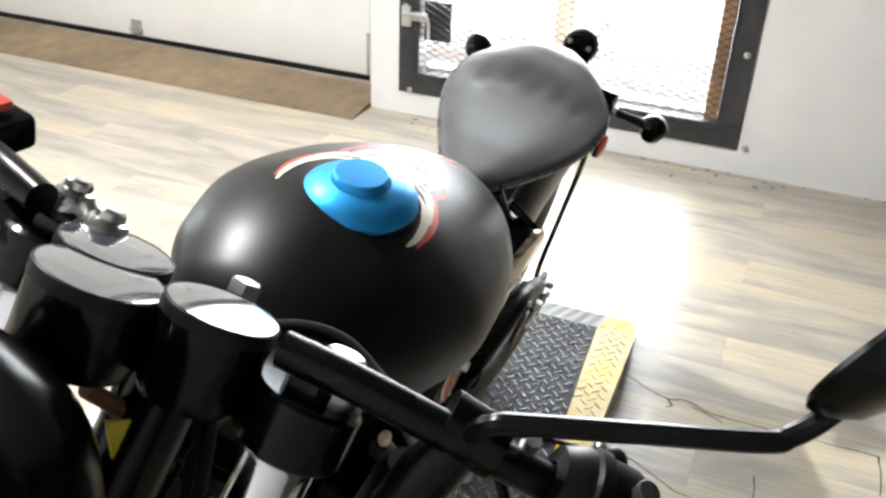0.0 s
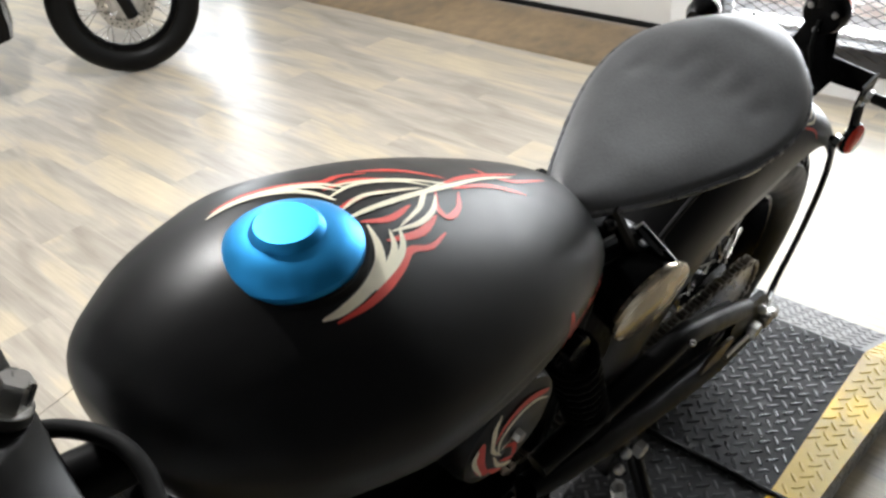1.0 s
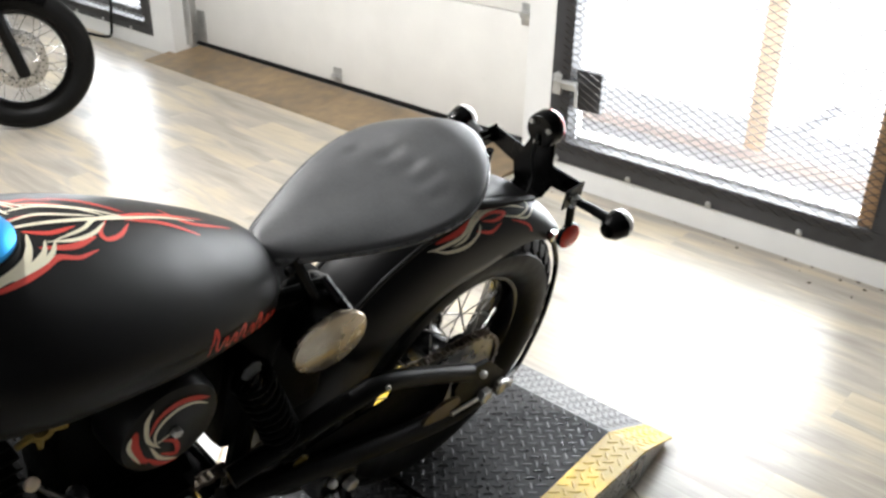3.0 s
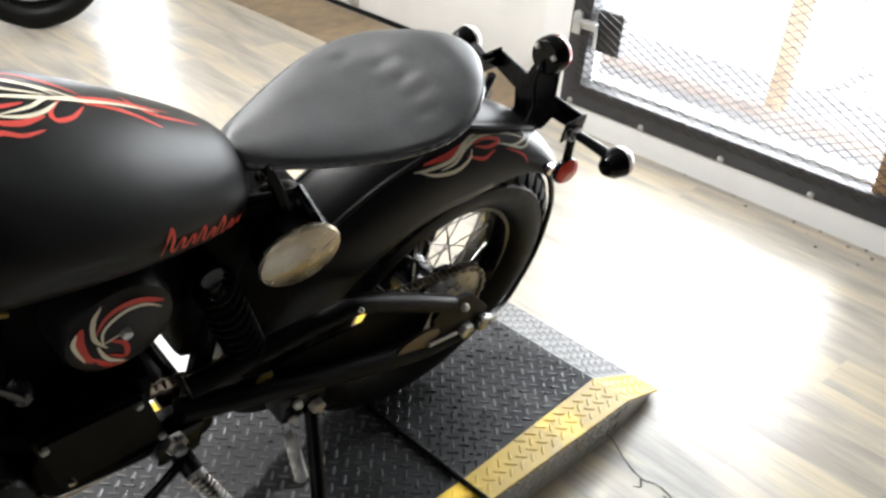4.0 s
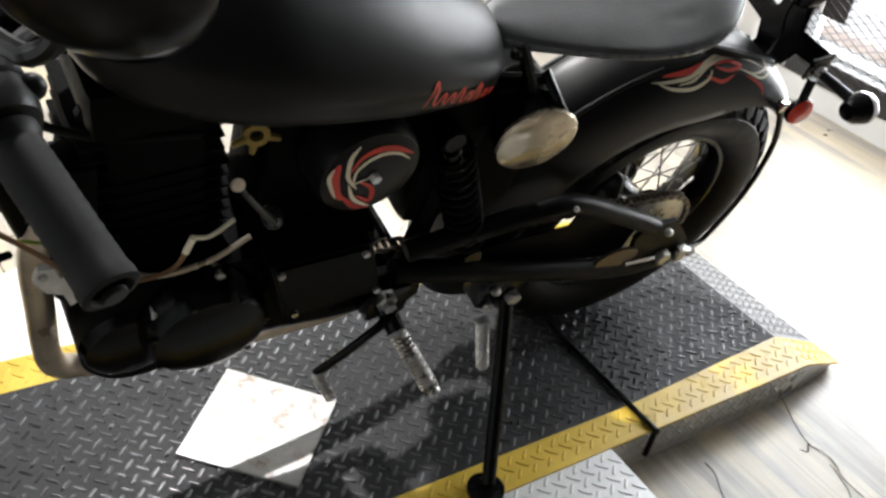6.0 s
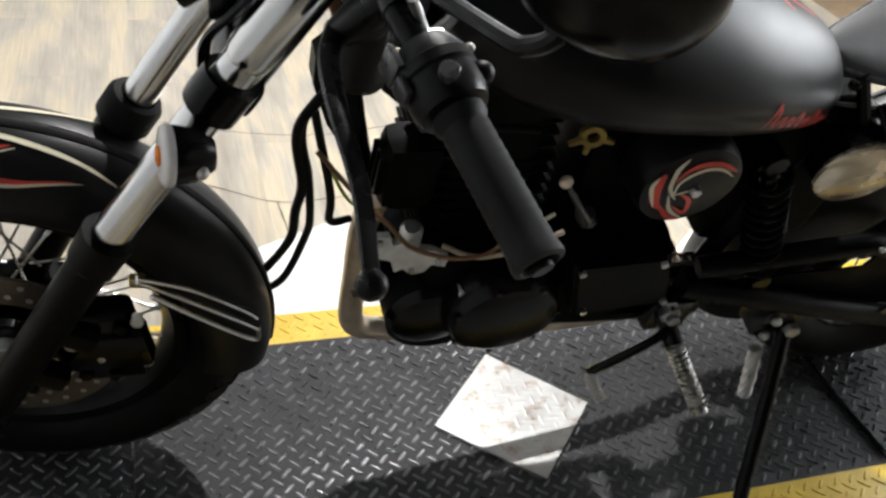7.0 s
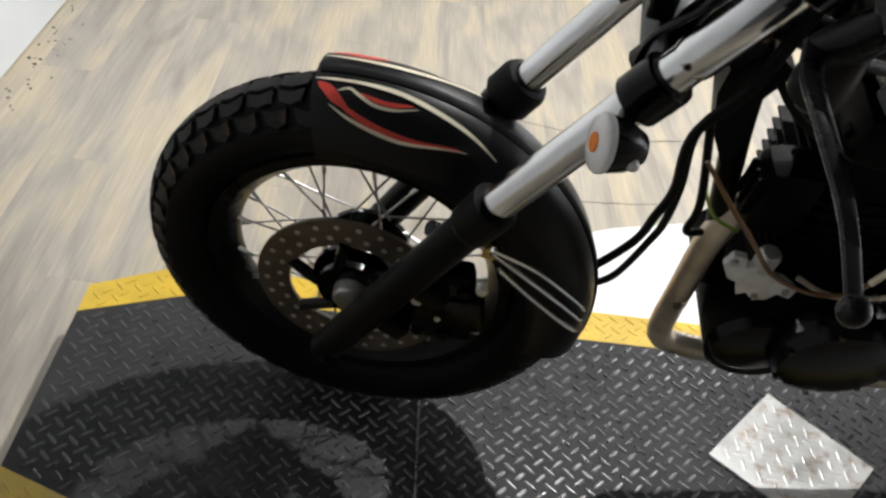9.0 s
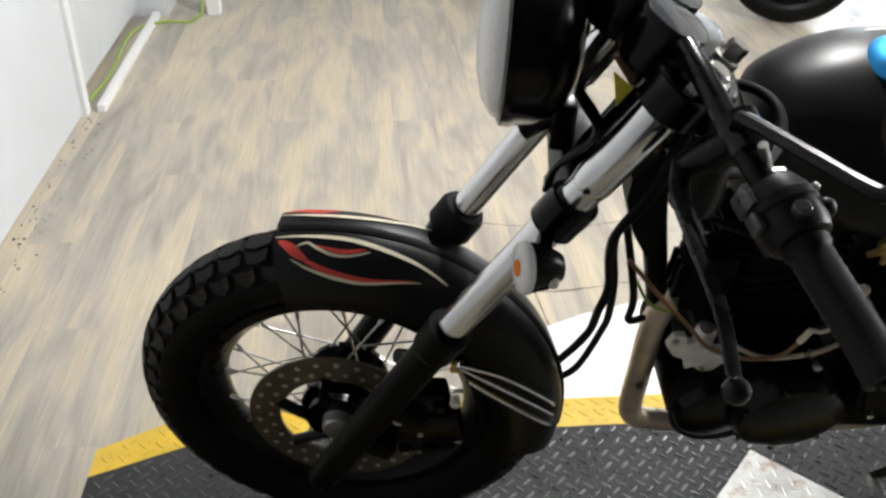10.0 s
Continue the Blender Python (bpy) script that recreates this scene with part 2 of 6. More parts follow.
# ---- mesh helpers ----
def finish(name, bm, mat, parent=None, label="", smooth=35.0):
    """Links a bmesh as one mesh object, smooth-shaded with sharp edges past the given angle."""
    bmesh.ops.recalc_face_normals(bm, faces=bm.faces[:])
    me = bpy.data.meshes.new(name)
    bm.to_mesh(me)
    bm.free()
    if smooth:
        me.shade_smooth()
        me.set_sharp_from_angle(angle=radians(smooth))
    for one in (mat if isinstance(mat, (list, tuple)) else [mat]):
        me.materials.append(one)
    ob = new(name, me)
    ob.parent = parent
    if label:
        tagged(ob, label=label)
    return ob


def part(name, bm, mat, parent, label="", smooth=35.0):
    return finish(name, bm, mat, parent, label, smooth)


def share(name, me, parent, m):
    """One more object on a mesh that is there already."""
    ob = new(name, me)
    ob.parent = parent
    ob.matrix_local = m
    return ob


def thing(name, label, category, m=None, group="", kind=""):
    ob = new(name)
    ob.empty_display_size = 0.1
    if m is not None:
        ob.matrix_world = m
    return tagged(ob, label, category, group, kind)


def B():
    return bmesh.new()


def box(bm, lo, hi, bevel=0.0, m=None):
    lo, hi = Vector(lo), Vector(hi)
    mm = Matrix.Translation((lo + hi) / 2) @ Matrix.Diagonal((*(hi - lo), 1))
    r = bmesh.ops.create_cube(bm, size=1.0, matrix=(m @ mm) if m is not None else mm)
    if bevel:
        edges = list({e for v in r["verts"] for e in v.link_edges})
        bmesh.ops.bevel(bm, geom=edges, offset=bevel, segments=2, affect="EDGES", profile=0.6)
    return bm


def ring_frames(pts):
    pts = [Vector(p) for p in pts]
    tang = []
    for i in range(len(pts)):
        a, b = pts[max(i - 1, 0)], pts[min(i + 1, len(pts) - 1)]
        tang.append((b - a).normalized())
    up = Vector((0, 0, 1)) if abs(tang[0].z) < 0.9 else Vector((1, 0, 0))
    n = tang[0].cross(up).normalized()
    out = []
    for p, t in zip(pts, tang):
        n = (n - t * n.dot(t)).normalized()
        out.append((p, n, t.cross(n)))
    return out


def tube(bm, pts, r, seg=12, cap=True, flat=1.0):
    """A pipe along points; r a number or one radius a point; flat squeezes the second axis."""
    fr = ring_frames(pts)
    rs = r if isinstance(r, (list, tuple)) else [r] * len(fr)
    rings = []
    for (p, n, b), rad in zip(fr, rs):
        rings.append([bm.verts.new(p + n * (rad * math.cos(a)) + b * (rad * flat * math.sin(a))) for a in [2 * math.pi * k / seg for k in range(seg)]])
    for a, b in zip(rings, rings[1:]):
        for k in range(seg):
            bm.faces.new((a[k], a[(k + 1) % seg], b[(k + 1) % seg], b[k]))
    if cap:
        bm.faces.new(rings[0])
        bm.faces.new(rings[-1])
    return bm


def curve(ctrl, n=6):
    """Catmull-Rom points through the controls."""
    c = [Vector(p) for p in ctrl]
    c = [c[0] * 2 - c[1]] + c + [c[-1] * 2 - c[-2]]
    out = []
    for i in range(1, len(c) - 2):
        p0, p1, p2, p3 = c[i - 1:i + 3]
        for k in range(n):
            t = k / n
            out.append(0.5 * ((2 * p1) + (p2 - p0) * t + (2 * p0 - 5 * p1 + 4 * p2 - p3) * t * t + (3 * p1 - p0 - 3 * p2 + p3) * t ** 3))
    out.append(c[-2])
    return out


def axis_matrix(p, d):
    """A frame at p whose z axis points along d."""
    return Matrix.Translation(p) @ Vector(d).to_track_quat("Z", "Y").to_matrix().to_4x4()


def lathe(bm, profile, m, seg=32, close=False):
    """Turns (radius, height) pairs about the z axis of m. close: the profile is a ring."""
    rings = []
    for r, h in profile:
        if r < 1e-6:
            rings.append([bm.verts.new(m @ Vector((0, 0, h)))])
        else:
            rings.append([bm.verts.new(m @ Vector((r * math.cos(2 * math.pi * k / seg), r * math.sin(2 * math.pi * k / seg), h))) for k in range(seg)])
    pairs = list(zip(rings, rings[1:])) + ([(rings[-1], rings[0])] if close else [])
    for a, b in pairs:
        for k in range(seg):
            q = [a[k % len(a)], a[(k + 1) % len(a)], b[(k + 1) % len(b)], b[k % len(b)]]
            q = [v for i, v in enumerate(q) if v not in q[:i]]
            if len(q) > 2:
                bm.faces.new(q)
    return bm


def cyl(bm, p, q, r, r2=None, seg=20, bev=0.0):
    p, q = Vector(p), Vector(q)
    h = (q - p).length
    r2 = r if r2 is None else r2
    bev = bev or min(r, h) * 0.08
    return lathe(bm, [(0, 0), (r - bev, 0), (r, bev), (r2, h - bev), (r2 - bev, h), (0, h)], axis_matrix(p, q - p), seg)


def ball(bm, p, r, seg=16, squash=(1, 1, 1)):
    bmesh.ops.create_uvsphere(bm, u_segments=seg, v_segments=max(8, seg // 2), radius=r, matrix=Matrix.Translation(p) @ Matrix.Diagonal((*squash, 1)))
    return bm


def hexbolt(bm, p, d, r, h):
    m = axis_matrix(p, d)
    lathe(bm, [(0, 0), (r, 0), (r, h * 0.85), (r * 0.85, h), (0, h)], m, 6)
    return bm


def loft(bm, rings, cap=True):
    vs = [[bm.verts.new(p) for p in r] for r in rings]
    n = len(vs[0])
    for a, b in zip(vs, vs[1:]):
        for k in range(n):
            bm.faces.new((a[k], a[(k + 1) % n], b[(k + 1) % n], b[k]))
    if cap:
        bm.faces.new(vs[0])
        bm.faces.new(vs[-1])
    return bm


def prism(bm, outline, z0, z1, bevel=0.0):
    """An upright slab over a flat outline of (x, y)."""
    lo = [bm.verts.new((x, y, z0)) for x, y in outline]
    hi = [bm.verts.new((x, y, z1)) for x, y in outline]
    n = len(outline)
    top = bm.faces.new(hi)
    bm.faces.new(lo[::-1])
    for k in range(n):
        bm.faces.new((lo[k], lo[(k + 1) % n], hi[(k + 1) % n], hi[k]))
    if bevel:
        bmesh.ops.bevel(bm, geom=list(top.edges), offset=bevel, segments=2, affect="EDGES")
    return bm


def slab(name, lo, hi, mat, label="", category="", bevel=0.0, parent=None, kind="structure"):
    ob = finish(name, box(B(), lo, hi, bevel), mat, parent, smooth=0)
    return tagged(ob, label, category, kind=kind)


# ---- the room ----
ROOM_N, ROOM_S, ROOM_E, CEIL = -5.6, 3.2, 1.09, 2.75
floor = slab("floor", (-3.6, ROOM_N, FLOOR - 0.12), (1.24, ROOM_S, FLOOR - 0.006), M_SUBFLOOR, "wood-look vinyl plank floor with lifted cracked seams", "floor")
ceiling = slab("ceiling", (-3.6, ROOM_N, CEIL), (1.24, ROOM_S, CEIL + 0.1), M_CEIL, "plain unseen workshop ceiling, greyed to cut the fill", "ceiling")

# west wall: caged opening, roller door, second window
WIN = (-1.0, 0.355, -0.005, 2.05)      # y0, y1, z0, z1 of the caged opening's steel frame
DOOR = (-3.70, -1.13)                   # y0, y1 of the roller door
WIN2 = (-5.2, -3.915, -0.01, 2.05)
wx0, wx1 = WALL_X - 0.20, WALL_X
wallw = B()
box(wallw, (wx0, WIN[1] - 0.02, FLOOR), (wx1, ROOM_S, CEIL))
box(wallw, (wx0, WIN[0] + 0.02, FLOOR), (wx1, WIN[1] - 0.02, WIN[2] + 0.02))
box(wallw, (wx0, WIN[0] + 0.02, WIN[3] - 0.02), (wx1, WIN[1] - 0.02, CEIL))
box(wallw, (wx0, DOOR[1], FLOOR), (wx1, WIN[0] + 0.02, CEIL))
box(wallw, (wx0, DOOR[0], 2.25), (wx1, DOOR[1], CEIL))
box(wallw, (wx0, WIN2[1] - 0.02, FLOOR), (wx1, DOOR[0], CEIL))
box(wallw, (wx0, WIN2[0] + 0.02, FLOOR), (wx1, WIN2[1] - 0.02, WIN2[2] + 0.02))
box(wallw, (wx0, WIN2[0] + 0.02, WIN2[3] - 0.02), (wx1, WIN2[1] - 0.02, CEIL))
box(wallw, (wx0, ROOM_N, FLOOR), (wx1, WIN2[0] + 0.02, CEIL))
wall_west = tagged(finish("wall_west", wallw, M_WHITE, smooth=0), "white painted workshop wall with scuffs near the floor", "wall", kind="structure")
slab("wall_north", (-3.6, ROOM_N - 0.15, FLOOR), (1.24, ROOM_N, CEIL), M_WHITE, "plain white painted wall", "wall")
# unseen south wall closes the room; its dark tone cuts reflections
slab("wall_south", (-3.6, ROOM_S, FLOOR), (1.24, ROOM_S + 0.15, CEIL), M_DARKW, "plain unseen wall, darkened to cut bounced light", "wall")

# east side: white partition, a recess with a grey door and a pale threshold, a post
REC0, REC1 = -2.13, -3.22
weast = B()
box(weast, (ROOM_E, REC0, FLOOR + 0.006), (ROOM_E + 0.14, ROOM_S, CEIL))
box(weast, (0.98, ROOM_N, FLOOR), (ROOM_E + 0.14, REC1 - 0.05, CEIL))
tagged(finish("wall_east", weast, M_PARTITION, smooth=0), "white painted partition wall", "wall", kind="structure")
slab("wall_recess", (1.125, REC1 - 0.05, FLOOR + 0.035), (1.22, REC0, CEIL), M_GREYW, "grey back of a shallow recess", "wall")
slab("trim", (1.015, REC1 - 0.04, FLOOR), (1.045, REC0 - 0.005, FLOOR + 0.03), M_WHITE, "white painted threshold strip", "trim", 0.004)
slab("trim", (ROOM_E - 0.02, REC0 - 0.02, FLOOR), (ROOM_E + 0.16, REC0 + 0.03, CEIL), M_WHITE, "white painted corner trim", "trim", 0.004)
slab("trim", (0.74, REC1 - 0.13, FLOOR), (0.80, REC1 - 0.05, CEIL), M_WHITE, "white painted post", "trim", 0.004)
cord = B()
tube(cord, curve([(1.085, -2.2, FLOOR + 0.02), (1.075, -2.5, FLOOR + 0.015), (1.08, -2.95, FLOOR + 0.03), (0.98, -3.15, FLOOR + 0.012), (0.84, -3.17, FLOOR + 0.02), (0.80, -3.20, FLOOR + 0.2), (0.805, -3.22, 1.2)], 8), 0.006, 8)
tagged(finish("power_cord", cord, M_GREEN), "thin yellow-green power cord lying along the recess", "cord")


# caged openings: steel frame, bolts, expanded mesh, pane, latch
def expanded_mesh(bm, x, y0, y1, z0, z1, w=0.056, h=0.027, t=0.0021):
    """Long diamonds of flat strand, the long way across."""
    rows = int((z1 - z0) / (h / 2)) + 1
    cols = int((y1 - y0) / w) + 1
    for i in range(rows):
        za, zb = z0 + i * h / 2, z0 + (i + 1) * h / 2
        for j in range(cols + 1):
            ya = y0 + (j + (0.5 if i % 2 else 0.0)) * w - w / 2
            for p, q in (((ya, za), (ya + w / 2, zb)), ((ya + w, za), (ya + w / 2, zb))):
                if min(p[0], q[0]) < y0 or max(p[0], q[0]) > y1 or zb > z1:
                    continue
                d = Vector((0, q[0] - p[0], q[1] - p[1])).normalized()
                n = Vector((0, -d.z, d.y)) * t / 2
                a, b = Vector((x, *p)), Vector((x, *q))
                k = Vector((0.004, 0, 0))
                v = [bm.verts.new(c) for c in (a - n, b - n, b + n, a + n, a - n + k, b - n + k, b + n + k, a + n + k)]
                for f in ((0, 1, 2, 3), (4, 7, 6, 5), (0, 4, 5, 1), (3, 2, 6, 7)):
                    bm.faces.new([v[c] for c in f])
    return bm


def caged_window(name, y0, y1, z0, z1, bar, label):
    w = thing(name, label, "window", pose(WALL_X, 0, 0), kind="structure")
    fr = B()
    box(fr, (-0.06, y0, z0), (0.008, y1, z0 + bar), 0.003)
    box(fr, (-0.06, y0, z1 - bar), (0.008, y1, z1), 0.003)
    box(fr, (-0.06, y0, z0 + bar), (0.008, y0 + bar, z1 - bar), 0.003)
    box(fr, (-0.06, y1 - bar, z0 + bar), (0.008, y1, z1 - bar), 0.003)
    part("window_frame", fr, M_FRAME, w, "dark steel frame with round bolt heads", smooth=0)
    me = None
    spots = [(y0 + 0.05 + k * 0.333, z0 + 0.012) for k in range(int((y1 - y0) / 0.333) + 1)]
    spots += [(y1 - 0.03, z0 + 0.35 + 0.36 * k) for k in range(5)] + [(y0 + 0.03, z0 + 0.35 + 0.36 * k) for k in range(5)]
    for y, z in spots:
        if me is None:
            b = B()
            lathe(b, [(0.0125, 0), (0.011, 0.004), (0.006, 0.0065), (0, 0.007)], axis_matrix((0, 0, 0), (1, 0, 0)), 14)
            o = part("bolt", b, M_GALV, w)
            o.matrix_local = pose(0.008, y, z)
            me = o.data
        else:
            share("bolt", me, w, pose(0.008, y, z))
    part("wire_mesh", expanded_mesh(B(), 0.0095, y0 + bar * 0.55, y1 - bar * 0.55, z0 + bar * 0.55, z1 - bar * 0.55), M_WIRE, w, "weathered expanded steel mesh", smooth=0)
    sill = part("window_sill", box(B(), (-0.145, y0 + bar, z0 + 0.02), (-0.062, y1 - bar, z0 + bar + 0.012), 0.004), M_WHITE, w, smooth=0)
    return w


win1 = caged_window("window_1", *WIN, 0.088, "tall opening caged with a dark steel frame and expanded mesh")
win2 = caged_window("window_2", *WIN2, 0.07, "far window caged with a dark steel frame and mesh")
b = B()
y0, y1, z0, z1 = WIN2[0] + 0.10, WIN2[1] - 0.10, WIN2[2] + 0.10, WIN2[3] - 0.10
for lo, hi in (((y0, z0), (y1, z0 + 0.035)), ((y0, z1 - 0.035), (y1, z1)), ((y0, z0 + 0.035), (y0 + 0.035, z1 - 0.035)), ((y1 - 0.035, z0 + 0.035), (y1, z1 - 0.035)), ((-4.47, z0 + 0.035), (-4.445, z1 - 0.035))):
    box(b, (-0.045, *lo), (-0.015, *hi), 0.002)
part("inner_frame", b, M_FRAME, win2, "dark steel inner frame and bar", smooth=0)
b = tube(B(), curve([(0.03, -4.30, 0.95), (0.035, -4.303, 0.5), (0.04, -4.299, 0.15), (0.045, -4.316, 0.03), (0.05, -4.33, -0.06), (0.06, -4.40, FLOOR + 0.012), (0.10, -4.62, FLOOR + 0.012)], 7), 0.009, 10)
for v in b.verts:
    v.co.x += WALL_X
tagged(finish("hanging_cable", b, M_RUBBER), "black cable hanging in front of the far window", "cable")
b = B()
box(b, (-0.05, -0.905, 0.215), (-0.022, -0.79, 0.37), 0.003)
part("latch_plate", b, M_FRAME, win1, smooth=0)
b = B()
box(b, (-0.014, -0.985, 0.27), (0.022, -0.945, 0.35), 0.003)
box(b, (0.0, -0.945, 0.295), (0.02, -0.88, 0.33), 0.003)
tube(b, curve([(0.03, -0.975, 0.325), (0.035, -0.90, 0.325), (0.035, -0.868, 0.315), (0.035, -0.862, 0.24)], 5), 0.0065, 10)
part("latch", b, M_GALV, win1, "galvanised slide latch with a bent handle")
b = B()
box(b, (-0.058, 0.215, 0.07), (-0.015, 0.262, 1.9), 0.003)
part("timber_stop", b, M_WOOD, win1, "raw timber strip behind the frame", smooth=0)

# outdoors: an orange post, a kerb rail paled for glare, and the glare beyond
slab("post_outside", (-4.30, -0.665, FLOOR - 0.13), (-4.24, -0.585, 2.6), M_ORANGE, "orange primed steel post outdoors", "post", 0.004)
slab("kerb_outside", (-4.30, -3.2, FLOOR - 0.13), (-4.23, 1.6, FLOOR - 0.075), M_KERB, "low rail along the yard, its orange paled as by glare", "rail", 0.006)
slab("ground_outside", (-16, -14, FLOOR - 0.25), (WALL_X - 0.2, 10, FLOOR - 0.13), material("pale_concrete", (0.93, 0.925, 0.915), 0.8, grain=0.08, scale=10), "sunlit pale concrete yard", "ground")
slab("backdrop", (-15.2, -18, FLOOR - 0.1), (-15, 14, 9), M_OUT, "glaring white daylight outdoors", "backdrop")

# roller door
DX = WALL_X - 0.165
door = thing("door_1", "closed white sectional garage door with galvanised hinges", "garage door", pose(DX, 0, 0), kind="structure")
zs = [FLOOR + 0.07, 0.503, 1.0, 1.5, 2.0, 2.36]
for a, b_ in zip(zs, zs[1:]):
    bm = box(B(), (-0.04, DOOR[0] - 0.05, a + 0.002), (0.0, DOOR[1] + 0.05, b_ - 0.002), 0.006)
    part("door_section", bm, M_DOORW, door, smooth=30)
part("bottom_seal", tube(B(), [(0.004, DOOR[0] - 0.04, FLOOR + 0.062), (0.004, DOOR[1] + 0.04, FLOOR + 0.062)], 0.012, 10), M_RUBBER, door, "black rubber bottom seal")


def hinge_mesh():
    b = B()
    box(b, (0, -0.03, -0.045), (0.006, 0.03, 0.045), 0.002)
    tube(b, [(0.012, -0.034, 0), (0.012, 0.034, 0)], 0.009, 10)
    box(b, (0.004, -0.02, -0.012), (0.03, 0.02, 0.012), 0.002)
    return b


hin = None
for y, z in [(-2.45, FLOOR + 0.105), (-2.45, 0.503), (-2.45, 1.0), (-3.55, 0.503), (-1.26, 0.503), (-1.26, 1.0), (-3.55, 1.0)]:
    if hin is None:
        o = part("hinge", hinge_mesh(), M_GALV, door, smooth=30)
        o.matrix_local, hin = pose(0.0, y, z), o.data
    else:
        share("hinge", hin, door, pose(0.0, y, z))
for y, s in ((DOOR[0], 1), (DOOR[1], -1)):
    b = B()
    box(b, (0.0, min(y, y + s * 0.10), FLOOR + 0.075), (0.005, max(y, y + s * 0.10), FLOOR + 0.26), 0.002)
    tube(b, [(0.03, y + s * 0.05, FLOOR + 0.12), (0.03, y - s * 0.03, FLOOR + 0.12)], 0.006, 8)
    cyl(b, (0.03, y - s * 0.01, FLOOR + 0.12), (0.03, y - s * 0.035, FLOOR + 0.12), 0.022)
    part("corner_bracket", b, M_GALV, door, "galvanised corner bracket with roller", smooth=30)
for y, s in ((DOOR[0], 1), (DOOR[1], -1)):
    b = B()
    box(b, (-0.03, min(y, y + s * 0.012), FLOOR + 0.06), (0.08, max(y, y + s * 0.012), 2.2))
    box(b, (0.06, min(y, y + s * 0.05), FLOOR + 0.06), (0.072, max(y, y + s * 0.05), 2.2))
    part("track", b, M_GALV, door, smooth=0)
ramp = thing("ramp", "low stained plywood ramp at the garage door", "ramp", pose(0, 0, FLOOR))
for ya, yb in ((DOOR[0] - 0.06, -2.351), (-2.349, DOOR[1])):
    b = B()
    v = [b.verts.new(p) for p in ((-2.93, ya, 0), (-3.34, ya, 0), (-3.34, ya, 0.052), (-2.95, ya, 0.006), (-2.93, yb, 0), (-3.34, yb, 0), (-3.34, yb, 0.052), (-2.95, yb, 0.006))]
    for q in ((0, 1, 2, 3), (4, 7, 6, 5), (0, 3, 7, 4), (3, 2, 6, 7), (1, 5, 6, 2), (0, 4, 5, 1)):
        b.faces.new([v[k] for k in q])
    part("board", b, M_PLY, ramp, smooth=0)

# a batten ceiling light added out of view as weak fill
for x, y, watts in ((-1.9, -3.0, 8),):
    lamp = thing("ceiling_light", "added unseen white batten light with a lit diffuser", "ceiling light", pose(x, y, CEIL), "ceiling lights")
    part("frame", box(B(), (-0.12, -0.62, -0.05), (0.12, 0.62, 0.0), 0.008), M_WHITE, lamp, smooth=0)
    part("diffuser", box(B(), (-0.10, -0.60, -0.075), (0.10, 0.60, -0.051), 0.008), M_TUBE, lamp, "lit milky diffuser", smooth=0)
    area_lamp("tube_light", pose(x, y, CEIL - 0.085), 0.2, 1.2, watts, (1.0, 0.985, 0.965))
# a recessed downlight beyond the lift, which casts the sharp shadows on the deck
DOWN = (-0.95, -1.45)
lamp = thing("downlight", "small round recessed ceiling downlight with a lit lens", "ceiling light", pose(*DOWN, CEIL))
b = B()
for r0, r1, h0, h1 in ((0.045, 0.075, -0.012, 0.0),):
    v = [(r0, h1), (r0, h0 + 0.004), (r0 + 0.004, h0), (r1 - 0.006, h0), (r1, h0 + 0.005), (r1, h1)]
    rings = [[b.verts.new((r * math.cos(2 * math.pi * k / 32), r * math.sin(2 * math.pi * k / 32), h)) for k in range(32)] for r, h in v]
    for p, q in zip(rings, rings[1:]):
        for k in range(32):
            b.faces.new((p[k], p[(k + 1) % 32], q[(k + 1) % 32], q[k]))
part("trim_ring", b, M_WHITE, lamp)
part("lens", cyl(B(), (0, 0, -0.004), (0, 0, 0.0), 0.045, seg=32), M_TUBE, lamp, "lit milky lens")
beam = area_lamp("downlight_beam", pose(*DOWN, CEIL - 0.014), 0.07, 0.07, 150, (1.0, 0.99, 0.98))
beam.data.shape = "DISK"

V3 = Vector

# ---- the lift ----
lift = thing("motorcycle_lift", "low steel motorcycle lift with dark tread-plate deck and yellow edges", "lift", pose(0, 0, 0))
Y0, Y1 = -0.368, 0.262          # far and near edge
YI0, YI1 = -0.286, 0.192        # inner edges of the yellow bands
XR, XT, XF = -1.756, -1.935, 0.597
YH, YT = 0.166, 0.238           # the near band's inner edge at the hinge, the tail's near edge
# body below the deck
b = prism(B(), [(XR, Y0 + 0.012), (0.44, Y0 + 0.012), (XF - 0.006, -0.275), (XF - 0.006, 0.184), (0.44, Y1 - 0.012), (XR, Y1 - 0.012)], FLOOR, -0.005)
part("base", b, M_BRIGHT, lift, "bright steel sides of the lift", smooth=0)
for name, x0, x1 in (("rear_deck", XR, -1.303), ("main_deck", -1.297, -0.0115), ("front_deck", -0.0085, 0.0)):
    if name == "front_deck":
        out = [(x0, YI0), (0.418, YI0), (XF, -0.213), (XF, 0.122), (0.418, YI1), (x0, YI1)]
    else:
        out = [(x0, YI0), (x1, YI0), (x1, YI1), (x0, YH if name == "rear_deck" else YI1)]
    part(name, prism(B(), out, -0.005, 0.0), M_DECK, lift, smooth=0)
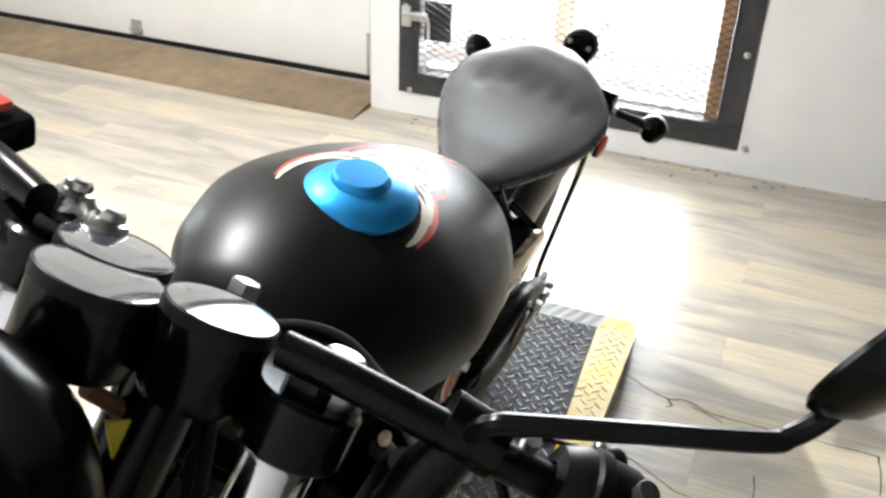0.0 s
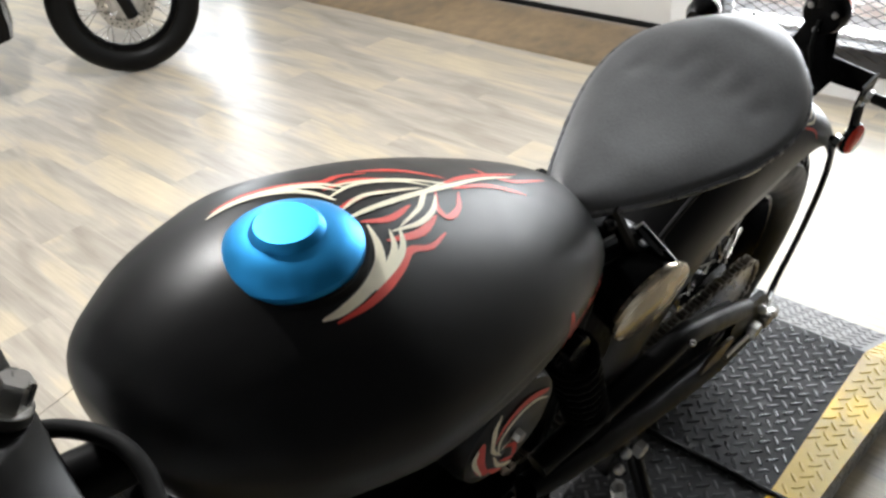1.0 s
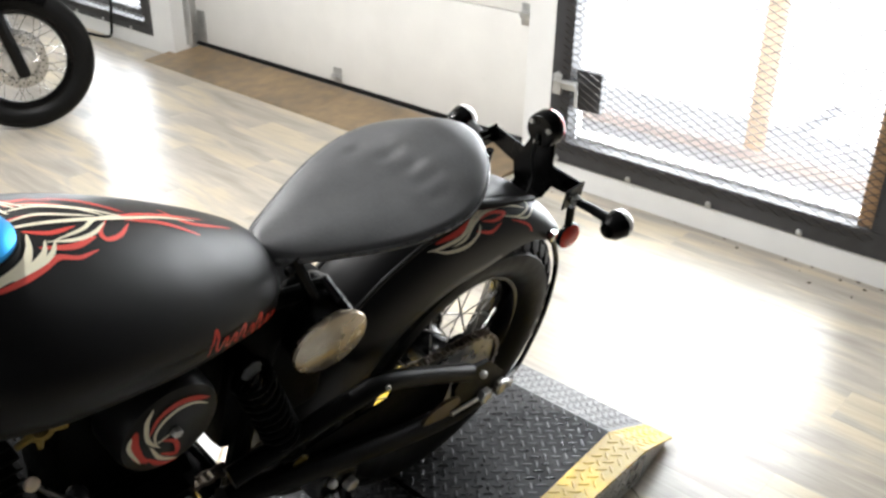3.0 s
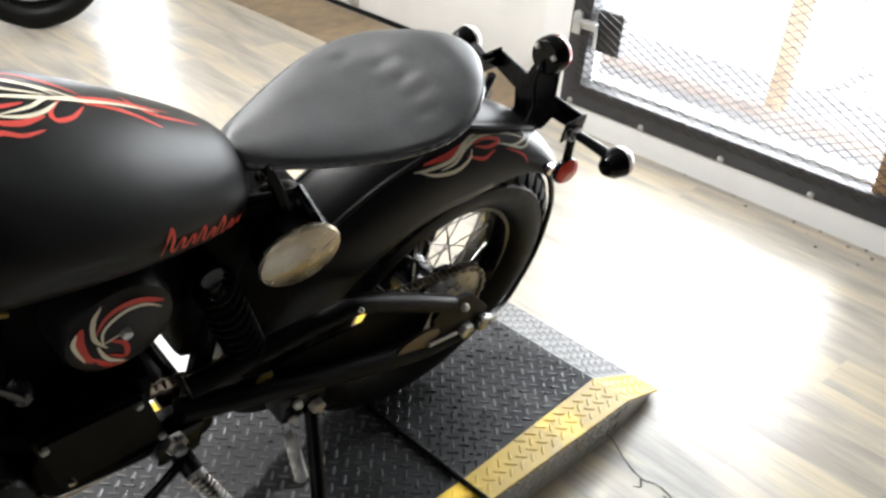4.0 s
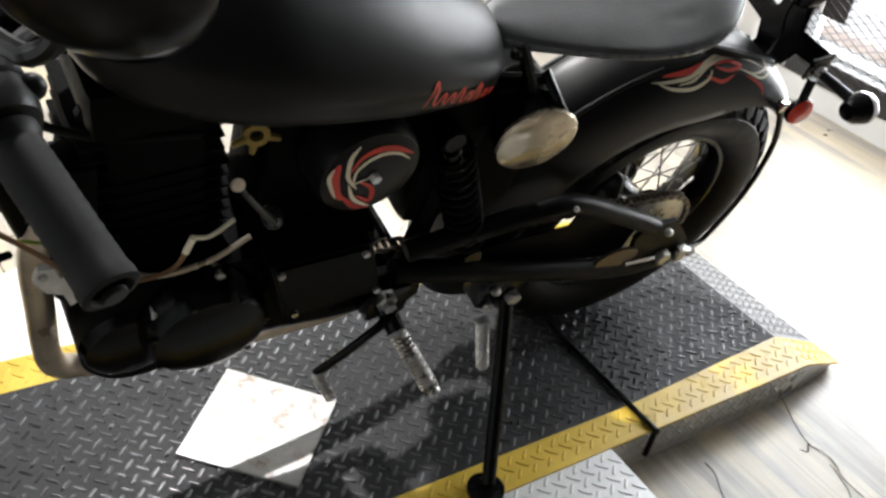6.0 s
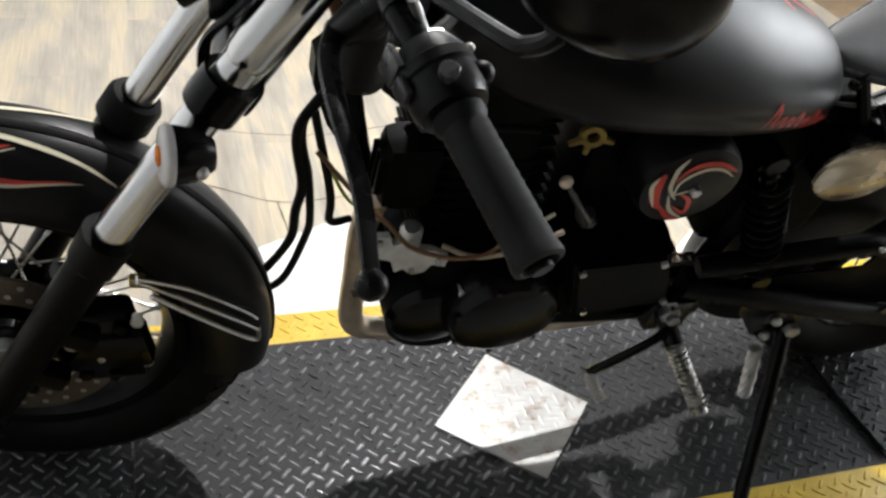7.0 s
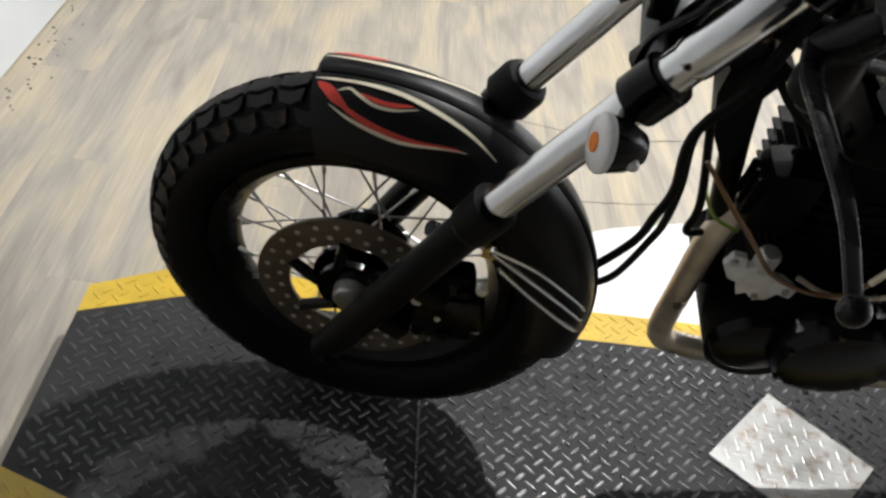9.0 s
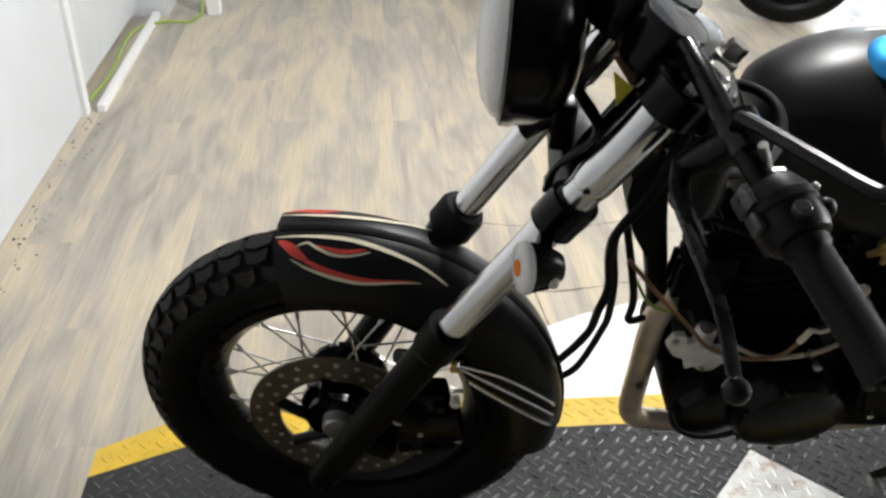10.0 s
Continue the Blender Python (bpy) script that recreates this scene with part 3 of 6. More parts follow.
for side, yo, yi in (("far", Y0, YI0), ("near", Y1, YI1)):
    s = 1 if side == "near" else -1
    c1 = 0.192 if side == "near" else -0.283
    c0 = 0.122 if side == "near" else -0.213
    for x0, x1 in ((XR, -1.303), (-1.297, -0.0115), (-0.0085, 0.44)):
        out = [(x0, YH if (side, x0) == ("near", XR) else yi), (x1, yi), (x1, yo), (x0, yo)]
        if x1 == 0.44:
            out = [(x0, yi), (0.418, yi), (XF, c0), (XF, c1), (0.44, yo), (x0, yo)]
        part("yellow_edge", prism(B(), out, -0.005, 0.0005), M_YELLOW, lift, "chipped yellow safety edge", smooth=0)
for y0, y1 in ((-0.16, -0.10), (-0.088, 0.03), (0.036, 0.185)):
    part("joint_strip", box(B(), (-0.0118, y0, -0.004), (-0.0084, y1, 0.0012), 0.0004), M_STEEL, lift, "bright worn edge in the deck joint", smooth=0)
# tail ramp
b = B()
v = [b.verts.new(p) for p in ((XR, YI0, 0), (XT, YI0, -0.078), (XT, YH, -0.078), (XR, YH, 0), (XR, YI0, FLOOR), (XT, YI0, FLOOR), (XT, YH, FLOOR), (XR, YH, FLOOR))]
for q in ((0, 1, 2, 3), (1, 5, 6, 2), (0, 4, 5, 1), (3, 2, 6, 7)):
    b.faces.new([v[k] for k in q])
part("tail_ramp", b, M_RAMP, lift, "worn bright tread-plate tail ramp", smooth=0)
for yo, yt, yi in ((Y0, Y0, YI0), (Y1, YT, YH)):
    b = B()
    v = [b.verts.new(p) for p in ((XR, yi, 0.0006), (XT, yi, -0.0774), (XT, yt, -0.0774), (XR, yo, 0.0006), (XR, yi, -0.005), (XT, yi, -0.083), (XT, yt, -0.083), (XR, yo, -0.005))]
    for q in ((0, 1, 2, 3), (1, 5, 6, 2), (0, 4, 5, 1), (3, 2, 6, 7), (0, 3, 7, 4), (4, 7, 6, 5)):
        b.faces.new([v[k] for k in q])
    part("yellow_edge", b, M_YELLOW, lift, "chipped yellow safety edge", smooth=0)
    b = B()
    y_in, y_out, y_end = yi, yo - math.copysign(0.012, yo), yt - math.copysign(0.012, yo)
    v = [b.verts.new(p) for p in ((XR, y_in, -0.005), (XT + 0.006, y_in, -0.083), (XT + 0.006, y_end, -0.083), (XR, y_out, -0.005), (XR, y_in, FLOOR), (XT + 0.006, y_in, FLOOR), (XT + 0.006, y_end, FLOOR), (XR, y_out, FLOOR))]
    for q in ((0, 1, 2, 3), (1, 5, 6, 2), (0, 4, 5, 1), (3, 2, 6, 7), (0, 3, 7, 4), (4, 7, 6, 5)):
        b.faces.new([v[k] for k in q])
    part("ramp_side", b, M_BRIGHT, lift, "bright steel ramp side", smooth=0)


# raised lugs of the tread plate, in two crossing directions
def lug(bm, c, u, w, n, length=0.0275, width=0.0074, height=0.0016):
    u, w, n, c = Vector(u), Vector(w), Vector(n), Vector(c)
    out = [(-0.5, 0), (-0.3, -0.42), (0.3, -0.42), (0.5, 0), (0.3, 0.42), (-0.3, 0.42)]
    lo = [bm.verts.new(c + u * (a * length) + w * (k * width)) for a, k in out]
    hi = [bm.verts.new(c + u * (a * length * 0.78) + w * (k * width * 0.45) + n * height) for a, k in out]
    bm.faces.new(hi)
    for k in range(6):
        bm.faces.new((lo[k], lo[(k + 1) % 6], hi[(k + 1) % 6], hi[k]))


STEP = 0.032


def inside(x, y, out):
    r = False
    for (xa, ya), (xb, yb) in zip(out, out[1:] + out[:1]):
        if (ya > y) != (yb > y) and x < (xb - xa) * (y - ya) / (yb - ya) + xa:
            r = not r
    return r


def lugs(out, origin=(0, 0, 0), ex=(1, 0, 0), ey=(0, 1, 0), height=0.0021):
    """Lugs over an outline in the plane of ex and ey: two crossing sets, each in the gaps of the other."""
    bm = B()
    ex, ey, o = Vector(ex), Vector(ey), Vector(origin)
    n = ex.cross(ey).normalized()
    d1, d2 = (ex + ey).normalized(), (ex - ey).normalized()
    xs, ys = [p[0] for p in out], [p[1] for p in out]
    for i in range(2 * math.floor(min(xs) / STEP), 2 * math.ceil(max(xs) / STEP) + 1):
        for j in range(2 * math.floor(min(ys) / STEP), 2 * math.ceil(max(ys) / STEP) + 1):
            if i % 2 != j % 2:
                continue
            x, y = i * STEP / 2, j * STEP / 2
            if all(inside(x + a, y + c, out) for a, c in ((0.008, 0.008), (-0.008, -0.008), (0.008, -0.008), (-0.008, 0.008))):
                u, w = (d1, d2) if i % 2 else (d2, d1)
                lug(bm, o + ex * x + ey * y, u, w, n, height=height)
    return bm


def lug_part(name, bm, mat, parent):
    return tagged(part(name, bm, mat, parent, smooth=0), kind="stuff")


DECK_OUT = [(XR, YI0), (0.418, YI0), (XF, -0.213), (XF, 0.122), (0.418, YI1), (-1.30, YI1), (XR, YH)]
lug_part("deck_relief", lugs(DECK_OUT), M_LUG, lift)
lug_part("edge_relief", lugs([(XR, YH), (-1.30, YI1), (0.418, YI1), (XF, 0.122), (XF, 0.192), (0.44, Y1), (XR, Y1)]), M_YELLOW, lift)
lug_part("edge_relief", lugs([(XR, Y0), (0.44, Y0), (XF, -0.283), (XF, -0.213), (0.418, YI0), (XR, YI0)]), M_YELLOW, lift)
slope = Vector((XT - XR, 0, -0.078)).normalized()
run = math.hypot(XT - XR, 0.078)
lug_part("ramp_relief", lugs([(YI0, 0), (YH, 0), (YH, run), (YI0, run)], (XR, 0, 0), (0, 1, 0), slope), M_RAMP, lift)
lug_part("edge_relief", lugs([(YH, 0), (Y1, 0), (YT, run), (YH, run)], (XR, 0, 0), (0, 1, 0), slope), M_YELLOW, lift)
lug_part("side_relief", lugs([(-0.44, FLOOR), (1.76, FLOOR), (1.76, -0.008), (-0.44, -0.008)], (0, Y1 - 0.012, 0), (-1, 0, 0), (0, 0, 1)), M_BRIGHT, lift)
# hinge rod across the deck
b = B()
tube(b, curve([(-1.30, YI0, 0.006), (-1.30, 0.10, 0.006), (-1.30, Y1 - 0.004, 0.006), (-1.302, Y1 + 0.004, 0.0), (-1.307, Y1 - 0.002, -0.07)], 5), 0.0058, 10)
part("hinge_rod", b, M_BLACK, lift, "black steel rod across the deck")
# side extensions
for s, y in ((-1, Y0), (1, Y1)):
    out = [(-0.17, y), (-0.20, y + s * 0.16), (-0.28, y + s * 0.225), (-0.43, y + s * 0.293), (-0.62, y + s * 0.352), (-0.90, y + s * 0.385), (-1.197, y + s * 0.39), (-1.197, y)]
    ext = part("side_extension", prism(B(), out, -0.008, -0.002), M_PANEL, lift, "dull white sheet-metal side extension", smooth=0)
    if s > 0:
        lug_part("extension_relief", lugs(out, (0, 0, -0.002)), M_PANEL, ext)
    for x in (-0.5, -1.1):
        part("support_leg", box(B(), (x - 0.015, y + s * 0.2 - 0.015, FLOOR), (x + 0.015, y + s * 0.2 + 0.015, -0.008)), M_FRAME, ext, smooth=0)

# loose plate on the deck
M_PLATE = spotted(material("smeared_aluminium_sheet", (0.33, 0.33, 0.32), 0.44, 0.7, grain=0.35, scale=24, bump=0.12, wear=0.16), (0.17, 0.12, 0.085), 30.0, 0.53, 0.66, 0.85)
PC, PD = V3((-0.651, -0.041, 0.002)), V3((-0.147, 0.152, 0)).normalized()
b = prism(B(), [(-0.651, -0.193), (-0.798, -0.041), (-0.655, 0.110), (-0.503, -0.036)], 0.002, 0.0055, 0.0008)
plate = tagged(finish("metal_plate", b, M_PLATE, smooth=0), "loose square of smeared bright aluminium tread plate on the deck", "metal plate")
PE = V3((PD.y, -PD.x, 0))
lug_part("plate_relief", lugs([(-0.103, -0.103), (0.103, -0.103), (0.103, 0.103), (-0.103, 0.103)], PC + V3((0, 0, 0.0035)), PE, PD, 0.0004), M_PLATE, plate)

# ---- the motorcycle ----
LEAN_DEG = 16.5
bike = thing("motorcycle", "matte black custom motorcycle on its side stand with red-cream pinstripes", "motorcycle", pose(0, -0.13, 0, -LEAN_DEG))
V = Vector


def add(name, bm, mat, parent=None, label="", smooth=35.0):
    return part(name, bm, mat, parent or bike, label, smooth)


# tank: sections from front to rear: x, top, bottom, half width, height of the widest line
TANK = [(-0.356, 0.895, 0.868, 0.030, 0.884), (-0.361, 0.907, 0.850, 0.052, 0.884), (-0.376, 0.922, 0.826, 0.078, 0.880), (-0.400, 0.935, 0.806, 0.098, 0.876),
        (-0.440, 0.949, 0.793, 0.124, 0.868), (-0.490, 0.958, 0.787, 0.142, 0.860), (-0.540, 0.956, 0.783, 0.153, 0.855), (-0.620, 0.937, 0.772, 0.150, 0.840), (-0.700, 0.909, 0.757, 0.138, 0.822),
        (-0.780, 0.874, 0.742, 0.116, 0.800), (-0.840, 0.843, 0.734, 0.093, 0.784), (-0.872, 0.822, 0.733, 0.070, 0.776), (-0.886, 0.804, 0.742, 0.044, 0.772)]
CROWN = 1.75


def tank_at(x):
    """Section at x by smooth cubic pieces through the rows."""
    xs = [r[0] for r in TANK]
    x = min(max(x, xs[-1]), xs[0])
    i = 0
    while i < len(xs) - 2 and x < xs[i + 1]:
        i += 1
    h = xs[i + 1] - xs[i]
    s = (x - xs[i]) / h
    out = []
    for k in range(1, 5):
        def slope(j):
            a, c = max(j - 1, 0), min(j + 1, len(xs) - 1)
            return (TANK[c][k] - TANK[a][k]) / (xs[c] - xs[a])
        a, c = TANK[i][k], TANK[i + 1][k]
        out.append((1 + 2 * s) * (1 - s) ** 2 * a + s * (1 - s) ** 2 * h * slope(i) + s * s * (3 - 2 * s) * c + s * s * (s - 1) * h * slope(i + 1))
    return out


def tank_top(x, y, lift=0.0008):
    """A point on the tank's upper shell."""
    t, lo, w, m = tank_at(x)
    k = min(abs(y) / (w + 1e-6), 0.999)
    return V((x, y, m + (t - m) * (1 - k ** CROWN) ** (1 / CROWN) + lift))


def tank_side(x, z, lift=0.0012):
    """A point on the tank's left side below or above its widest line."""
    t, lo, w, m = tank_at(x)
    if z >= m:
        k = min((z - m) / (t - m), 0.999)
        y = w * (1 - k ** CROWN) ** (1 / CROWN)
    else:
        k = min((m - z) / (m - lo), 0.999)
        y = w * (1 - k ** 3.2) ** (1 / 3.2)
    return V((x, y + lift, z))


def tank_ring(x, n=80):
    t, lo, w, m = tank_at(x)
    ring = []
    for k in range(n):
        a = 2 * math.pi * k / n
        c, s = math.cos(a), math.sin(a)
        e = CROWN if s >= 0 else 3.2
        r = (abs(c) ** e + abs(s) ** e) ** (-1 / e)
        crease = -0.0035 * math.exp(-((s + 0.18) / 0.10) ** 2) * min(max((-x - 0.55) / 0.1, 0), 1) * (1 if abs(c) > 0.3 else 0)
        ring.append(V((x, c * r * w + crease * (1 if c > 0 else -1), m + s * r * ((t - m) if s >= 0 else (m - lo)))))
    return ring


xs = [-0.356, -0.3575, -0.361, -0.367, -0.376, -0.387] + [-0.393, *[-0.40 - 0.01 * k for k in range(45)]] + [-0.855, -0.866, -0.876, -0.883, -0.886]
add("fuel_tank", loft(B(), [tank_ring(x) for x in xs]), M_PAINT, label="matte black fuel tank", smooth=60)

# fuel cap, tilted with the tank
capm = axis_matrix((-0.515, 0.004, 0.953), (0.06, -0.13, 1))
b = lathe(B(), [(0.0, 0.0235), (0.023, 0.023), (0.0255, 0.021), (0.0275, 0.0165), (0.030, 0.0155), (0.040, 0.0125), (0.050, 0.005), (0.0535, 0.0), (0.0535, -0.007), (0.0, -0.007)], capm, 56)
cap = add("fuel_cap", b, M_BLUE, label="blue anodised fuel cap", smooth=28)
add("cap_seal", lathe(B(), [(0.0, -0.018), (0.0555, -0.018), (0.0565, -0.006), (0.050, -0.004), (0.0, -0.004)], capm, 48), M_RUBBER)


# pinstripes: tapering ribbons laid on a surface
def ribbon(bm, pts, widths, put, metric=(1.0, 1.0)):
    """pts in the surface's own two coordinates; put() gives the place in space, metric the metres of one unit of each coordinate."""
    n = len(pts)
    left, right = [], []
    for i, (p, w) in enumerate(zip(pts, widths)):
        a, c = pts[max(i - 1, 0)], pts[min(i + 1, n - 1)]
        d = V(((c[0] - a[0]) * metric[0], (c[1] - a[1]) * metric[1]))
        d = d.normalized() if d.length > 0 else V((1, 0))
        nx, ny = -d.y * w / 2 / metric[0], d.x * w / 2 / metric[1]
        left.append(bm.verts.new(put(p[0] + nx, p[1] + ny)))
        right.append(bm.verts.new(put(p[0] - nx, p[1] - ny)))
    for i in range(n - 1):
        bm.faces.new((left[i], left[i + 1], right[i + 1], right[i]))


def stripe(name, ctrl, w, put, mat, parent, n=8, mirror=False, metric=(1.0, 1.0)):
    """A brush stroke through the controls, thin at both ends; w in metres."""
    pts = [(p.x, p.y) for p in curve([(*c, 0) for c in ctrl], n)]
    ws = [w * (0.15 + 0.85 * math.sin(math.pi * min(max(i / (len(pts) - 1), 0.0), 1.0)) ** 0.7) for i in range(len(pts))]
    for s in ((1, -1) if mirror else (1,)):
        bm = B()
        ribbon(bm, [(a, s * c) for a, c in pts], ws, put, metric)
        part(name, bm, mat, parent, smooth=80)


tank_ob = cap.parent.children[0]
# two swept horns round the cap, crossing into a tail of flames behind it
HORNS = [([(-0.492, 0.066), (-0.510, 0.068), (-0.535, 0.064), (-0.558, 0.052), (-0.570, 0.037), (-0.577, 0.018)], 0.0085),
         ([(-0.517, 0.067), (-0.540, 0.065), (-0.562, 0.057), (-0.580, 0.045), (-0.590, 0.029)], 0.0065),
         ([(-0.540, 0.068), (-0.570, 0.057), (-0.588, 0.046), (-0.600, 0.030)], 0.0055)]
CREAM = [([(-0.556, 0.008), (-0.590, 0.004), (-0.640, 0.002), (-0.696, 0.000), (-0.739, -0.003), (-0.785, -0.001)], 0.006),
         ([(-0.570, -0.004), (-0.600, -0.013), (-0.630, -0.009), (-0.660, -0.004)], 0.005),
         ([(-0.590, 0.031), (-0.620, 0.032), (-0.644, 0.024), (-0.665, 0.008)], 0.005),
         ([(-0.600, 0.030), (-0.634, 0.018), (-0.658, 0.002), (-0.690, -0.006)], 0.0045),
         ([(-0.575, -0.024), (-0.610, -0.032), (-0.648, -0.022), (-0.672, -0.004)], 0.005),
         ([(-0.590, -0.040), (-0.620, -0.034), (-0.660, -0.020), (-0.700, 0.004)], 0.0045)]
RED_HORNS = [([(-0.500, 0.0725), (-0.526, 0.0735), (-0.550, 0.069), (-0.573, 0.060), (-0.592, 0.051), (-0.612, 0.054), (-0.636, 0.047)], 0.007),
             ([(-0.580, 0.037), (-0.613, 0.040), (-0.644, 0.029)], 0.0075)]
REDS = [([(-0.669, 0.004), (-0.652, 0.022), (-0.653, 0.034), (-0.672, 0.028), (-0.692, 0.010)], 0.006),
        ([(-0.630, -0.056), (-0.666, -0.042), (-0.700, -0.012)], 0.006),
        ([(-0.750, -0.026), (-0.760, -0.006), (-0.781, 0.006), (-0.834, 0.006)], 0.006),
        ([(-0.690, 0.004), (-0.735, 0.008), (-0.775, 0.026)], 0.006),
        ([(-0.680, -0.004), (-0.730, -0.010), (-0.800, -0.006)], 0.006),
        ([(-0.566, -0.006), (-0.593, -0.012), (-0.622, -0.014)], 0.005),
        ([(-0.574, 0.013), (-0.600, 0.019), (-0.630, 0.012)], 0.006)]
for ctrl, w in HORNS + CREAM:
    stripe("pinstripe", ctrl, w, lambda x, y: tank_top(x, y, 0.0010), M_CREAM, tank_ob, mirror=(ctrl, w) in HORNS)
for ctrl, w in RED_HORNS + REDS:
    stripe("pinstripe", ctrl, w, lambda x, y: tank_top(x, y, 0.0006), M_RED, tank_ob, mirror=(ctrl, w) in RED_HORNS)
# hand-lettered script that cannot be read: plain strokes of its size, falling towards the rear
for k, h in enumerate((0.030, 0.015, 0.015, 0.022, 0.015, 0.026, 0.015, 0.014)):
    x0, z0 = -0.718 - 0.0165 * k, 0.800 - 0.0058 * k
    stripe("lettering_stroke", [(x0 + 0.004, z0 - 0.002), (x0 - 0.003, z0 + h * 0.5), (x0 - 0.010, z0 + h * 0.95), (x0 - 0.013, z0 + h * 0.6), (x0 - 0.011, z0 + 0.001), (x0 - 0.019, z0 - 0.003)], 0.0048, lambda x, z: tank_side(x, z, 0.0016), M_RED, tank_ob, 6)

# seat: teardrop saddle, rounded at the rear; share of the length and half width
SEAT_PLAN = [(0.0, 0.004), (0.02, 0.022), (0.05, 0.032), (0.10, 0.044), (0.20, 0.064), (0.32, 0.086), (0.455, 0.106), (0.55, 0.1145), (0.65, 0.118), (0.745, 0.112), (0.82, 0.098), (0.8825, 0.080), (0.945, 0.055), (0.98, 0.032), (1.0, 0.003)]


def seat_half(u):
    for i in range(len(SEAT_PLAN) - 1):
        (a, p), (c, q) = SEAT_PLAN[i:i + 2]
        if u <= c:
            p0 = SEAT_PLAN[max(i - 1, 0)]
            q0 = SEAT_PLAN[min(i + 2, len(SEAT_PLAN) - 1)]
            h = c - a
            k = (u - a) / h
            sp, sq = (q - p0[1]) / (c - p0[0]), (q0[1] - p) / (q0[0] - a)
            return (1 + 2 * k) * (1 - k) ** 2 * p + k * (1 - k) ** 2 * h * sp + k * k * (3 - 2 * k) * q + k * k * (k - 1) * h * sq
    return SEAT_PLAN[-1][1]


def seat_point(u, v, top):
    """u 0 at the tip to 1 at the rear; v -1 to 1 across."""
    half = seat_half(u)
    x = -0.872 - 0.400 * u
    z = 0.806 + 0.058 * u ** 1.55 + 0.008 * u ** 6
    y = 0.012 + v * half
    if top:
        full = min(half / 0.07, 1.0)
        z += (0.005 + 0.008 * full) * (1 - abs(v) ** 3) - 0.002 * math.exp(-((u - 0.47) / 0.22) ** 2) * (1 - v * v) + 0.004 * abs(v) ** 2 * u
        rise = min(max((u - 0.60) / 0.20, 0.0), 1.0)
        z += 0.010 * rise * rise * (3 - 2 * rise) * (1 - abs(v) ** 3) * min((1 - u) / 0.12, 1.0)
        for cu, cv in ((0.58, -0.66), (0.66, -0.28), (0.68, 0.06), (0.67, 0.36), (0.65, 0.64)):
            z -= 0.0034 * math.exp(-(((u - cu) / 0.034) ** 2 + ((v - cv) / 0.070) ** 2))
        for cu, cv in ((0.57, -0.44), (0.62, -0.10), (0.63, 0.22)):
            z += 0.0007 * math.exp(-(((u - cu) / 0.06) ** 2 + ((v - cv) / 0.12) ** 2))
    return V((x, y, z))


def seat_shell():
    bm = B()
    nu, nv = 44, 34
    us = [min(max((1 - math.cos(math.pi * i / nu)) / 2, 0.004), 0.992) for i in range(nu + 1)]
    rings = []
    for u in us:
        top = [seat_point(u, -1 + 2 * j / nv, True) for j in range(nv + 1)]
        c = V((top[0].x, 0, sum(p.z for p in top) / len(top)))
        low = []
        for j in range(nv, -1, -1):
            p = seat_point(u, -1 + 2 * j / nv, False)
            e = abs(-1 + 2 * j / nv)
            low.append(V((p.x, 0.012 + (p.y - 0.012) * 0.97, p.z - 0.016 - 0.014 * (1 - e ** 4))))
        mid_r = [V((top[-1].x, top[-1].y + 0.005, top[-1].z - 0.008))]
        mid_l = [V((top[0].x, top[0].y - 0.005, top[0].z - 0.008))]
        rings.append(top + mid_r + low + mid_l)
    return loft(bm, rings)


seat = add("seat", seat_shell(), M_SEAT, label="black leather solo saddle", smooth=50)
b = B()
edge = [seat_point(u, s * 1.0, True) + V((0, s * 0.004, -0.008)) for s, us in ((1, [k / 24 for k in range(25)]), (-1, [1 - k / 24 for k in range(25)])) for u in us]
tube(b, edge, 0.0035, 8)
part("piping", b, M_PIPING, seat)

# wheels
def tyre_mesh(R, a, rim, seg=144, tread=True):
    """Tyre carcass about the y axis at the origin, lower under the tread blocks."""
    bm = B()
    n = 40
    prof = []
    for k in range(n + 1):
        ang = (-1 + 2 * k / n) * 2.72
        y = a * 1.02 * math.sin(ang)
        r = (R - a) + a * math.cos(ang)
        if tread and abs(ang) < 1.30:
            r -= 0.0075 * math.cos(ang)
            y -= 0.0075 * math.sin(ang)
        if r < rim:
            r = rim
            y = math.copysign(a * 0.62, ang)
        prof.append((r, y))
    rings = []
    for i in range(seg):
        th = 2 * math.pi * i / seg
        rings.append([bm.verts.new((r * math.cos(th), y, r * math.sin(th))) for r, y in prof])
    for i in range(seg):
        p, q = rings[i], rings[(i + 1) % seg]
        for k in range(n):
            bm.faces.new((p[k], p[k + 1], q[k + 1], q[k]))
    return bm


# tread blocks of one pitch: corners as (share of the pitch, angle across the tyre)
BLOCKS = {"centre": [(0.05, 0.19), (0.5, 0.30), (0.95, 0.19), (0.95, -0.30), (0.5, -0.19), (0.05, -0.30)],
          "middle": [(0.06, 0.29), (0.5, 0.41), (0.94, 0.29), (0.87, 0.66), (0.5, 0.76), (0.13, 0.66)],
          "shoulder": [(0.58, 0.80), (1.0, 0.88), (1.42, 0.80), (1.36, 1.16), (1.0, 1.34), (0.64, 1.16)]}


